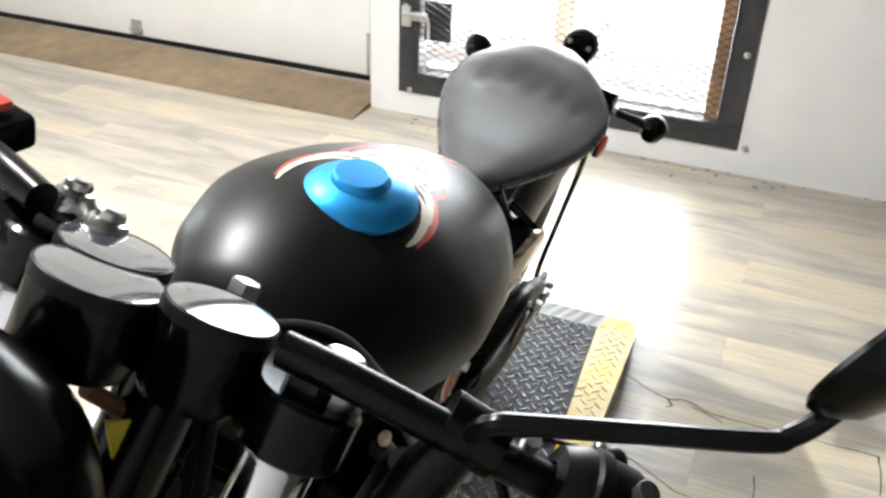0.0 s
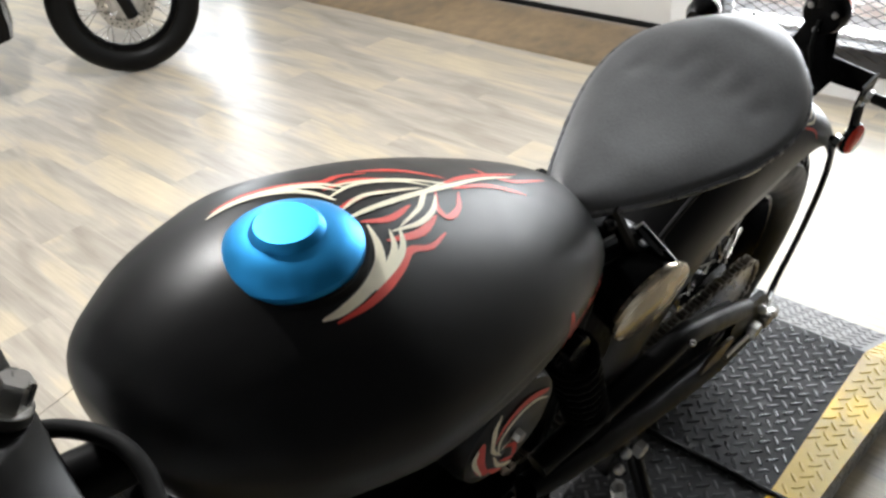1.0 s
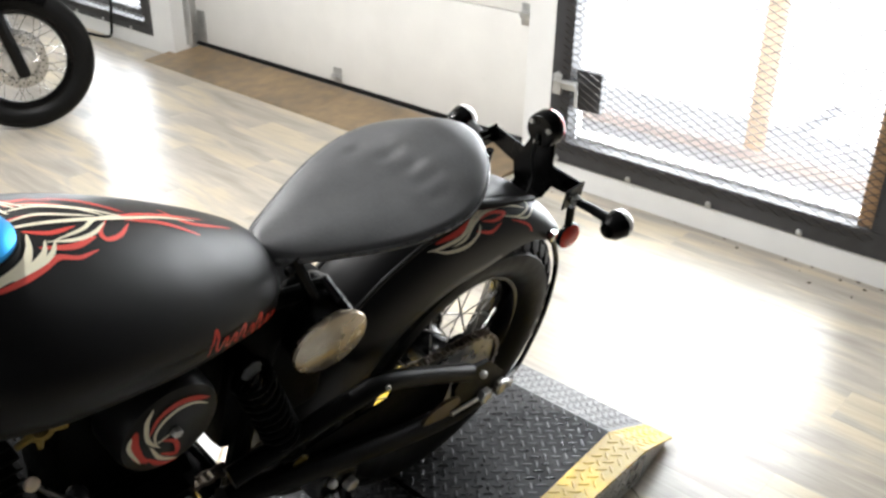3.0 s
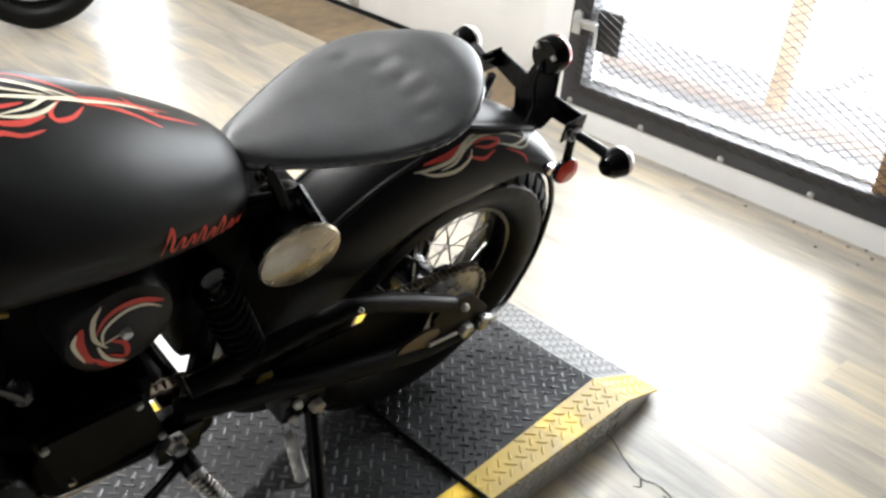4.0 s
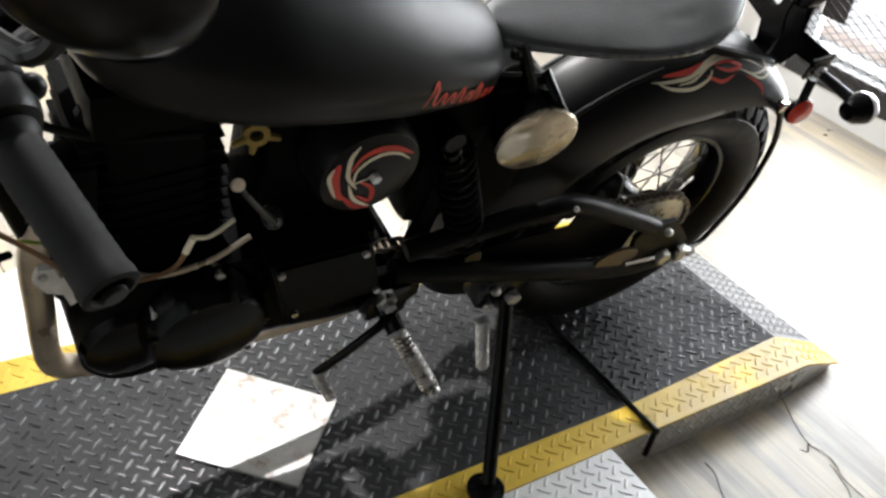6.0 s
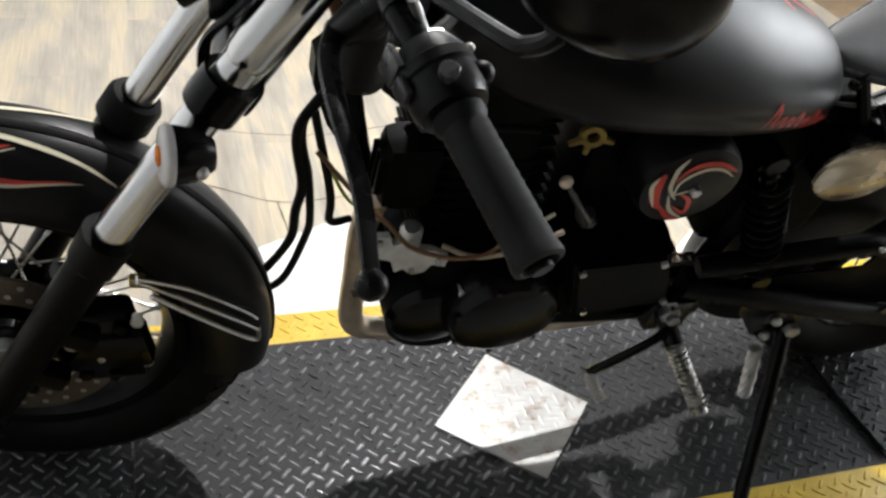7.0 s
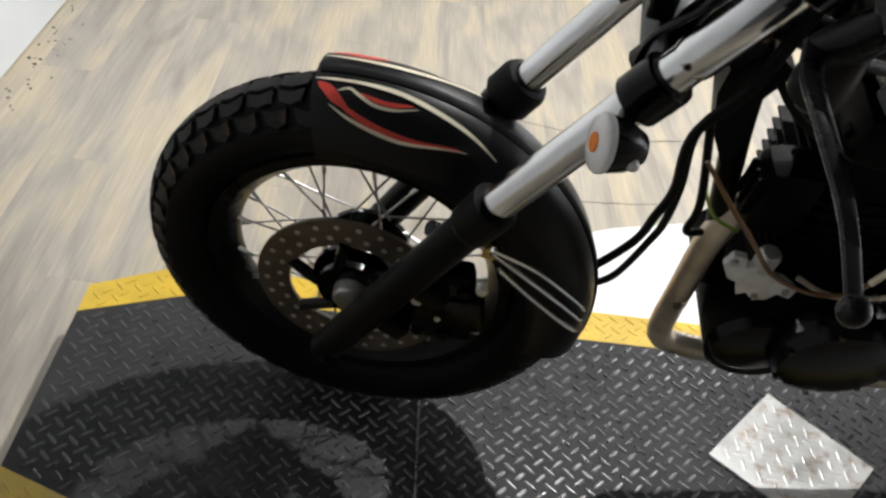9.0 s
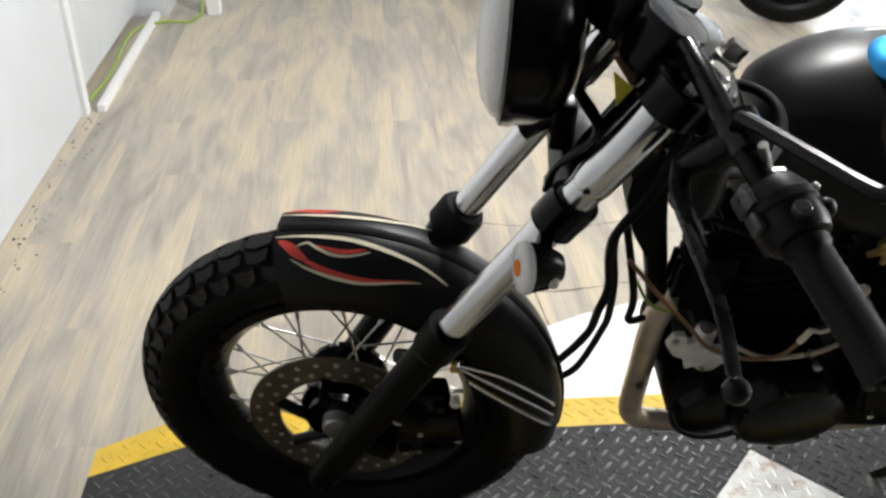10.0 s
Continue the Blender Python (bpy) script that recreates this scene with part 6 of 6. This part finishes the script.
for ctrl, w in (([(0.715, 0.404), (0.759, 0.469), (0.83, 0.488), (0.888, 0.342), (0.944, 0.274), (1.026, 0.297)], 0.007), ([(0.725, 0.422), (0.77, 0.567), (0.837, 0.633), (0.888, 0.563), (0.901, 0.453)], 0.006),
                ([(0.789, 0.548), (0.839, 0.537), (0.882, 0.413), (0.938, 0.33), (1.028, 0.343), (1.109, 0.427)], 0.006), ([(0.998, 0.473), (1.07, 0.534), (1.124, 0.408), (1.113, 0.213)], 0.005), ([(1.033, 0.524), (1.11, 0.581), (1.153, 0.411)], 0.005)):
    stripe("pinstripe", ctrl, w, rgp, M_CREAM, rear_guard, metric=RM)
for ctrl, w in (([(0.747, 0.384), (0.814, 0.419), (0.864, 0.386), (0.902, 0.325)], 0.011), ([(0.904, 0.398), (0.956, 0.369), (1.009, 0.438), (0.963, 0.489), (0.913, 0.43)], 0.007), ([(0.881, 0.517), (0.943, 0.613), (0.988, 0.548)], 0.006), ([(1.033, 0.557), (1.116, 0.695), (1.152, 0.841)], 0.005)):
    stripe("pinstripe", ctrl, w, rgr, M_RED, rear_guard, metric=RM)
# guard stay: thin black strut round the tyre
b = B()
stay = [V((-1.488, 0.094, 0.641)), V((-1.530, 0.094, 0.590)), V((-1.572, 0.094, 0.510)), V((-1.590, 0.096, 0.390)), V((-1.556, 0.104, 0.282)), V((-1.490, 0.122, 0.290)), V((-1.425, 0.136, 0.312))]
tube(b, curve(stay, 5), 0.0055, 8)
st = add("guard_stay", b, M_BLACK, label="thin black mudguard stay")
part("stay_bolt", hexbolt(B(), stay[0] + V((0, 0.004, 0)), (0, 1, 0), 0.011, 0.010), M_CHROME, st)

# tail: bracket, tail light, signals, reflectors
TB = V((-1.505, 0, 0.715))
def upright(bm, x):
    """Turns a slab drawn over (y, z) to stand across the bike at x."""
    for v in bm.verts:
        v.co = TB + V((x + v.co.z, v.co.x, v.co.y))
    return bm


b = upright(prism(B(), [(-0.104, -0.004), (-0.104, 0.030), (-0.034, 0.026), (-0.026, 0.060), (-0.022, 0.082), (0.022, 0.082), (0.026, 0.060), (0.034, 0.026), (0.104, 0.030), (0.104, -0.004), (0.046, -0.012), (0.034, -0.046), (-0.034, -0.046), (-0.046, -0.012)], -0.002, 0.002, 0.0006), -0.020)
tail = add("tail_bracket", b, M_BLACK, label="black folded steel tail bracket", smooth=30)
part("base_plate", box(B(), (-0.022, -0.032, -0.003), (0.052, 0.032, 0.003), 0.002, Matrix.Translation(TB + V((0.0, 0, -0.045)))), M_BLACK, tail)
for s in (-1, 1):
    # ears folded forward, each with a long slot
    m_ = Matrix.Translation(TB + V((0.004, s * 0.104, 0.012))) @ Matrix.Rotation(radians(8), 4, "Y")
    b = B()
    for lo, hi in (((-0.026, -0.0018, -0.020), (0.024, 0.0018, -0.003)), ((-0.026, -0.0018, 0.004), (0.024, 0.0018, 0.020)), ((-0.026, -0.0018, -0.003), (-0.012, 0.0018, 0.004)), ((0.010, -0.0018, -0.003), (0.024, 0.0018, 0.004))):
        box(b, lo, hi, 0, m_)
    part("end_plate", b, M_BLACK, tail, smooth=0)
    part("plate_bolt", ball(B(), TB + V((-0.024, s * 0.080, 0.012)), 0.005, 8), M_STEEL, tail)
part("strut", tube(B(), curve([(-1.205, 0.02, 0.752), (-1.30, 0.045, 0.740), (-1.40, 0.045, 0.712), (-1.485, 0.035, 0.682)], 6), 0.009, 10), M_SATIN, tail, "black strut from the seat to the tail bracket")
part("lamp_cable", tube(B(), curve([TB + V((0.006, 0.0, 0.080)), TB + V((0.012, 0.006, 0.04)), TB + V((0.010, 0.020, 0.0)), TB + V((0.03, 0.030, -0.040))], 6), 0.0032, 8), M_RUBBER, tail)
tlm = axis_matrix(TB + V((-0.012, 0.0, 0.088)), (-1, 0, 0.1))
b = lathe(B(), [(0, -0.018), (0.028, -0.018), (0.032, -0.012), (0.033, 0.008), (0.030, 0.010), (0, 0.006)], tlm, 36)
tl = add("tail_light", b, M_BLACK, label="round black tail light with a red lens")
part("lens", lathe(B(), [(0.031, 0.008), (0.030, 0.018), (0.022, 0.024), (0, 0.026)], tlm, 36), M_LENSR, tl, "red lens", 60)
for t in (30, 150, 270):
    part("screw", hexbolt(B(), tlm @ V((0.022 * math.cos(radians(t)), 0.022 * math.sin(radians(t)), -0.018)), (1, 0, 0), 0.005, 0.005), M_STEEL, tl)
for s in (-1, 1):
    c = TB + V((-0.03, s * 0.19, -0.005))
    b = B()
    dd = V((-0.96, s * 0.05, 0.12)).normalized()
    lathe(b, [(0, -0.036), (0.014, -0.034), (0.023, -0.020), (0.0265, 0.0), (0.024, 0.003)], axis_matrix(c, dd), 24)
    ts = add("turn_signal", b, M_BLACK, label="small black bullet turn signal")
    part("lens", lathe(B(), [(0.0268, -0.002), (0.027, 0.004), (0.0235, 0.013), (0.013, 0.019), (0, 0.021)], axis_matrix(c, dd), 24), M_LENSC, ts, "milky signal lens", 60)
    part("stem", tube(B(), [TB + V((0.0, s * 0.106, 0.004)), TB + V((-0.012, s * 0.13, 0.0)), c], [0.008, 0.0085, 0.0105], 12), M_PLASTIC, ts)
    part("stem_nut", hexbolt(B(), TB + V((-0.001, s * 0.106, 0.004)), (-0.1, s, 0), 0.011, 0.009), M_STEEL, ts)
    rm = axis_matrix(TB + V((-0.022, s * 0.112, -0.082)), (0.15, s * 1.0, 0.1))
    b = lathe(B(), [(0, -0.006), (0.025, -0.006), (0.0265, 0.0), (0.025, 0.004), (0, 0.004)], rm, 28)
    rf = add("reflector", b, M_BLACK, label="round red reflector in a black rim")
    part("lens", lathe(B(), [(0.024, 0.004), (0.022, 0.007), (0, 0.009)], rm, 28), M_LENSR, rf, "red reflector lens", 60)
    b = B()
    tube(b, [TB + V((-0.015, s * 0.10, -0.02)), TB + V((-0.022, s * 0.108, -0.075))], 0.008, 8)
    part("arm", b, M_BLACK, rf)

# exhaust: header on the far side coming down in front, then back under the engine
b = B()
tube(b, curve([(-0.395, 0.0, 0.60), (-0.350, 0.006, 0.585), (-0.329, 0.010, 0.52), (-0.331, 0.012, 0.40), (-0.336, 0.012, 0.30), (-0.352, 0.012, 0.262), (-0.392, 0.012, 0.247), (-0.50, 0.010, 0.226), (-0.70, 0.005, 0.206), (-0.86, -0.02, 0.200), (-1.02, -0.12, 0.25)], 8), 0.0185, 16)
ex = add("exhaust_pipe", b, M_RUSTY, label="heat-stained exhaust header pipe", smooth=60)
part("silencer", lathe(B(), [(0.019, 0.0), (0.036, 0.03), (0.040, 0.06), (0.040, 0.42), (0.034, 0.44), (0.02, 0.44), (0.02, 0.40)], axis_matrix((-1.02, -0.12, 0.25), (-1, -0.14, 0.12)), 28), M_BLACK, ex, "black silencer")

# side stand
b = B()
box(b, (-1.035, 0.095, 0.325), (-0.955, 0.145, 0.395), 0.006)
stand = add("side_stand", b, M_BLACK, label="black side stand folded out to the deck")
L = radians(LEAN_DEG)
def to_local(x, y, z):
    yy = y + 0.13
    return V((x, math.cos(L) * yy - math.sin(L) * z, math.sin(L) * yy + math.cos(L) * z))
foot = to_local(-0.936, 0.240, 0.006)
top_ = V((-1.005, 0.150, 0.345))
part("stand_leg", tube(B(), curve([top_, top_ * 0.6 + foot * 0.4 + V((0, 0.004, 0)), foot + V((0, 0, 0.01))], 6), 0.0125, 12, flat=0.8), M_BLACK, stand)
part("stand_foot", cyl(B(), to_local(-0.930, 0.246, 0.002), to_local(-0.930, 0.246, 0.012), 0.032, seg=20), M_BLACK, stand)
for p in ((-0.972, 0.378), (-1.018, 0.345), (-0.972, 0.338)):
    part("pivot_bolt", ball(B(), (p[0], 0.150, p[1]), 0.0085, 10), M_STEEL, stand)
part("pivot_bolt", hexbolt(B(), (-1.012, 0.148, 0.352), (0, 1, 0), 0.014, 0.014), M_STEEL, stand, "bright pivot bolt")
b = B()
sp0, sp1 = V((-0.960, 0.162, 0.322)), V((-0.996, 0.182, 0.195))
dsp = (sp1 - sp0)
pts = []
for k in range(150):
    f = k / 149
    a = f * 2 * math.pi * 22
    q = dsp.normalized().to_track_quat("Z", "Y").to_matrix()
    pts.append(sp0 + dsp * f + q @ V((0.0095 * math.cos(a), 0.0095 * math.sin(a), 0)))
tube(b, pts, 0.0024, 6)
part("stand_spring", b, M_STEEL, stand, "tarnished return spring")

# footpeg and gear lever
b = B()
box(b, (-0.815, 0.085, 0.365), (-0.745, 0.135, 0.435), 0.010)
tube(b, [(-0.768, 0.125, 0.405), (-0.778, 0.172, 0.384)], 0.015, 12)
peg = add("footpeg", b, M_BLACK, label="ribbed rubber footpeg on a black mount")
pa, pb = V((-0.777, 0.168, 0.386)), V((-0.822, 0.252, 0.312))
pd = (pb - pa).normalized()
pl = (pb - pa).length
prof = [(0, 0), (0.009, 0)]
for k in range(14):
    h = 0.004 + k * (pl - 0.012) / 14
    prof += [(0.0105, h), (0.0142, h + 0.001), (0.0142, h + 0.0035), (0.0105, h + 0.0045)]
prof += [(0.0115, pl - 0.006), (0.0115, pl - 0.001), (0.008, pl), (0, pl)]
part("peg_rubber", lathe(B(), prof, axis_matrix(pa, pd), 20), M_STEEL, peg, "ribbed worn footpeg")
b = B()
hexbolt(b, (-0.763, 0.136, 0.428), (0, 1, 0), 0.017, 0.014)
hexbolt(b, (-0.763, 0.150, 0.428), (0, 1, 0), 0.010, 0.010)
part("peg_bolt", b, M_STEEL, peg)
b = B()
tube(b, curve([(-0.778, 0.150, 0.405), (-0.750, 0.162, 0.392), (-0.70, 0.167, 0.352), (-0.662, 0.168, 0.322)], 5), 0.0072, 10)
gl = add("gear_lever", b, M_BLACK, label="black gear lever with a ribbed toe")
prof = [(0, 0), (0.006, 0)]
for k in range(8):
    h = 0.003 + k * 0.005
    prof += [(0.0068, h), (0.0092, h + 0.001), (0.0092, h + 0.003), (0.0068, h + 0.004)]
prof += [(0.009, 0.044), (0.0, 0.047)]
part("toe_peg", lathe(B(), prof, axis_matrix((-0.662, 0.168, 0.322), (-0.28, 0.8, -0.35)), 16), M_STEEL, gl, "ribbed toe peg")

# cables and hoses in front of the frame
CABLES = [("brake_hose", [(-0.290, 0.02, 0.90), (-0.258, 0.040, 0.80), (-0.220, 0.050, 0.735), (-0.231, 0.050, 0.645), (-0.228, 0.045, 0.590), (-0.231, 0.022, 0.507), (-0.205, 0.005, 0.42), (-0.180, -0.005, 0.38)], 0.0058, M_RUBBER),
          ("speedo_cable", [(-0.285, 0.01, 0.90), (-0.262, 0.030, 0.80), (-0.226, 0.042, 0.735), (-0.240, 0.040, 0.645), (-0.250, 0.030, 0.565), (-0.252, 0.018, 0.510), (-0.230, 0.016, 0.415), (-0.200, 0.0, 0.36), (-0.175, -0.01, 0.345)], 0.0052, M_RUBBER),
          ("throttle_cable", [(-0.23, -0.15, 0.99), (-0.24, -0.05, 0.90), (-0.29, 0.03, 0.80), (-0.38, 0.05, 0.74), (-0.50, 0.05, 0.72)], 0.0048, M_RUBBER),
          ("clutch_cable", [(-0.285, -0.03, 0.90), (-0.322, 0.03, 0.945), (-0.340, 0.075, 0.954), (-0.330, 0.12, 0.948), (-0.29, 0.165, 0.955), (-0.245, 0.185, 0.970)], 0.0058, M_RUBBER),
          ("hose", [(-0.24, 0.03, 0.74), (-0.262, 0.06, 0.64), (-0.27, 0.05, 0.575), (-0.30, 0.03, 0.55)], 0.005, M_RUBBER),
          ("orange_wire", [(-0.238, 0.07, 0.72), (-0.280, 0.10, 0.68), (-0.318, 0.110, 0.640), (-0.350, 0.120, 0.605), (-0.395, 0.122, 0.582), (-0.430, 0.122, 0.577), (-0.457, 0.120, 0.584), (-0.470, 0.120, 0.612)], 0.0029, M_ORWIRE),
          ("wire_end", [(-0.468, 0.120, 0.608), (-0.475, 0.120, 0.632)], 0.0042, M_CREAM),
          ("wire_end", [(-0.475, 0.120, 0.632), (-0.496, 0.118, 0.626), (-0.525, 0.112, 0.640)], 0.0026, M_CREAM),
          ("green_wire", [(-0.26, 0.03, 0.66), (-0.29, 0.05, 0.61), (-0.33, 0.05, 0.585)], 0.0022, M_GREEN),
          ("orange_wire", [(-0.20, -0.02, 0.95), (-0.235, 0.0, 0.90), (-0.26, 0.01, 0.84)], 0.006, M_ORWIRE)]
for name, ctrl, r, mat in CABLES:
    add(name, tube(B(), curve(ctrl, 7), r, 10), mat, smooth=60)
b = B()
prism(b, [(-0.022, 0.0), (0.020, 0.036), (0.004, -0.030), (-0.001, -0.035)], -0.001, 0.001)
for v in b.verts:
    v.co = Matrix.Translation((-0.212, 0.002, 0.908)) @ Matrix.Rotation(radians(90), 4, "X") @ v.co
add("paper_tag", b, M_YTAG, label="yellow tag tied behind the headlight")

# ---- second motorcycle by the garage door: front end ----
other = thing("motorcycle", "black motorcycle with a spoked front wheel near the garage door", "motorcycle", pose(-1.945, -3.085, FLOOR) @ Matrix.Rotation(radians(158), 4, "Z"))
ow = wheel("front_wheel", other, pose(0, 0, 0.318), 0.318, 0.052, 0.222, 0.075, 0.045, (M_BLACK, M_TYRE, M_CHROME, M_ALU), 40, tread=False, label="chrome spoked front wheel")
for side in (-1, 1):
    drilled_disc(0.086, 0.118, side * 0.062, 0.004, 20, ow, mat=M_STEEL, hole=M_BLACK)
    b = lathe(B(), [(0.0, 0.082), (0.018, 0.082), (0.020, 0.074), (0.036, 0.072), (0.040, 0.066), (0.060, 0.064), (0.062, 0.058), (0.050, 0.050), (0.034, 0.046), (0.0, 0.046)], axis_matrix((0, 0, 0), (0, side, 0)), 32)
    part("hub_flange", b, M_ALU, ow, "polished hub flange")
    for k in range(5):
        t = 2 * math.pi * k / 5
        part("carrier_arm", tube(B(), [(0.050 * math.cos(t), side * 0.062, 0.050 * math.sin(t)), (0.090 * math.cos(t), side * 0.062, 0.090 * math.sin(t))], 0.010, 8, flat=0.5), M_ALU, ow)
        part("disc_bolt", hexbolt(B(), (0.080 * math.cos(t), side * 0.066, 0.080 * math.sin(t)), (0, side, 0), 0.009, 0.006), M_CHROME, ow)
part("rim_lip", lathe(B(), [(0.226, 0.030), (0.229, 0.033), (0.232, 0.032), (0.232, 0.028)], axis_matrix((0, 0, 0), (0, 1, 0)), 64, True), M_STEEL, ow)
part("rim_lip", lathe(B(), [(0.226, -0.030), (0.229, -0.033), (0.232, -0.032), (0.232, -0.028)], axis_matrix((0, 0, 0), (0, 1, 0)), 64, True), M_STEEL, ow)
part("brake_caliper", box(B(), (-0.13, -0.085, 0.36), (-0.07, -0.045, 0.46), 0.012), M_ALU, other, "alloy brake caliper")
for s in (-1, 1):
    part("fork_leg", tube(B(), [(0.012, s * 0.09, 0.26), (-0.075, s * 0.095, 0.60)], 0.027, 16), M_BLACK, other)
    part("fork_tube", tube(B(), [(-0.075, s * 0.095, 0.60), (-0.165, s * 0.095, 0.95)], 0.019, 16), M_CHROME, other)
part("mudguard", guard(0.34, 0.07, 165, 60, 0.07), M_BLACK, other).matrix_local = pose(0, 0, 0.318)
part("body", box(B(), (-1.2, -0.12, 0.25), (-0.45, 0.12, 0.75), 0.08), M_BLACK, other)
part("fuel_tank", loft(B(), [[V((x, w * math.cos(2 * math.pi * k / 24), z + h * math.sin(2 * math.pi * k / 24))) for k in range(24)] for x, w, z, h in ((-0.38, 0.03, 0.84, 0.03), (-0.42, 0.10, 0.85, 0.09), (-0.6, 0.14, 0.85, 0.12), (-0.8, 0.12, 0.83, 0.09), (-0.9, 0.05, 0.80, 0.04))]), M_BLACK, other)
part("rear_tyre", tyre_mesh(0.31, 0.06, 0.2, 96, False), M_TYRE, other).matrix_local = pose(-1.45, 0, 0.31)
part("side_stand", tube(B(), [(-0.8, 0.1, 0.3), (-0.9, 0.28, 0.0)], 0.012, 8), M_BLACK, other)

# ---- floor planks ----
PW, PL = 0.152, 1.22
plank = None
row = 0
x = -3.30
while x < 1.12:
    y = ROOM_N - (row * 0.41) % PL
    while y < ROOM_S:
        lo, hi = max(y, ROOM_N), min(y + PL, ROOM_S)
        if hi - lo > 0.1:
            if plank is None:
                b = box(B(), (-PW / 2 + 0.0002, -0.5, -0.006), (PW / 2 - 0.0002, 0.5, 0.0))
                o = finish("plank", b, M_PLANK, floor, smooth=0)
                plank = o.data
            else:
                o = new("plank", plank)
                o.parent = floor
            o.matrix_local = Matrix.Translation((x, (lo + hi) / 2, FLOOR + random.uniform(-0.0001, 0.0001))) @ Matrix.Diagonal((1, hi - lo - 0.0004, 1, 1))
        y += PL
    x += PW
    row += 1

# lifted seams: thin dark cracks in the floor covering
M_CRACK = material("open_seam", (0.035, 0.028, 0.022), 0.8, grain=0.3)
CRACKS = [[(-1.735, 0.246), (-1.700, 0.310), (-1.676, 0.369), (-1.688, 0.414), (-1.668, 0.464), (-1.663, 0.53), (-1.663, 0.625), (-1.670, 0.723), (-1.670, 0.843)],
          [(-1.676, 0.369), (-1.655, 0.385), (-1.645, 0.372)],
          [(-1.432, 0.313), (-1.423, 0.352), (-1.375, 0.434), (-1.370, 0.471)],
          [(-1.669, 0.430), (-1.660, 0.468), (-1.639, 0.504)],
          [(-1.670, 0.843), (-1.60, 0.846), (-1.539, 0.845)],
          [(-1.488, 0.591), (-1.425, 0.594), (-1.36, 0.590)],
          [(-0.10, -1.05), (-0.22, -0.98), (-0.36, -0.90), (-0.50, -0.905), (-0.66, -0.935)],
          [(-0.10, -1.32), (-0.30, -1.25), (-0.52, -1.22), (-0.74, -1.26)],
          [(-0.36, -0.90), (-0.37, -0.76), (-0.40, -0.68)]]
for c in CRACKS:
    pts = curve([(*p, 0) for p in c], 8)
    bm = B()
    ribbon(bm, [(p.x + 0.003 * noise.noise((p.x * 40, p.y * 40, 0)), p.y + 0.003 * noise.noise((p.x * 40, p.y * 40, 5))) for p in pts],
           [0.0022 + 0.0034 * abs(noise.noise((p.x * 22, p.y * 22, 9))) for p in pts], lambda x, y: V((x, y, FLOOR + 0.0012)))
    part("floor_crack", bm, M_CRACK, floor, smooth=0)

# grit swept along the partition
b = B()
for k in range(150):
    t = random.random()
    x, y = ROOM_E - 0.02 - 0.10 * random.random() ** 2, -2.1 + 2.6 * random.random()
    s = random.uniform(0.0012, 0.0042)
    a = random.uniform(0, 3.14)
    box(b, (-s, -s * 0.6, 0.0), (s, s * 0.6, s * 0.7), 0, Matrix.Translation((x, y, FLOOR + 0.0004)) @ Matrix.Rotation(a, 4, "Z"))
# sparse dark specks along the foot of the west wall
for k in range(45):
    x, y = WALL_X + 0.01 + 0.13 * random.random() ** 2, -1.0 + 2.4 * random.random()
    s = random.uniform(0.0015, 0.0055)
    box(b, (-s, -s * 0.6, 0.0), (s, s * 0.6, s * 0.6), 0, Matrix.Translation((x, y, FLOOR + 0.0004)) @ Matrix.Rotation(random.uniform(0, 3.14), 4, "Z"))
tagged(finish("floor_grit", b, M_SUBFLOOR, smooth=0), "grit along the partition and dark specks along the west wall", "grit", kind="stuff")
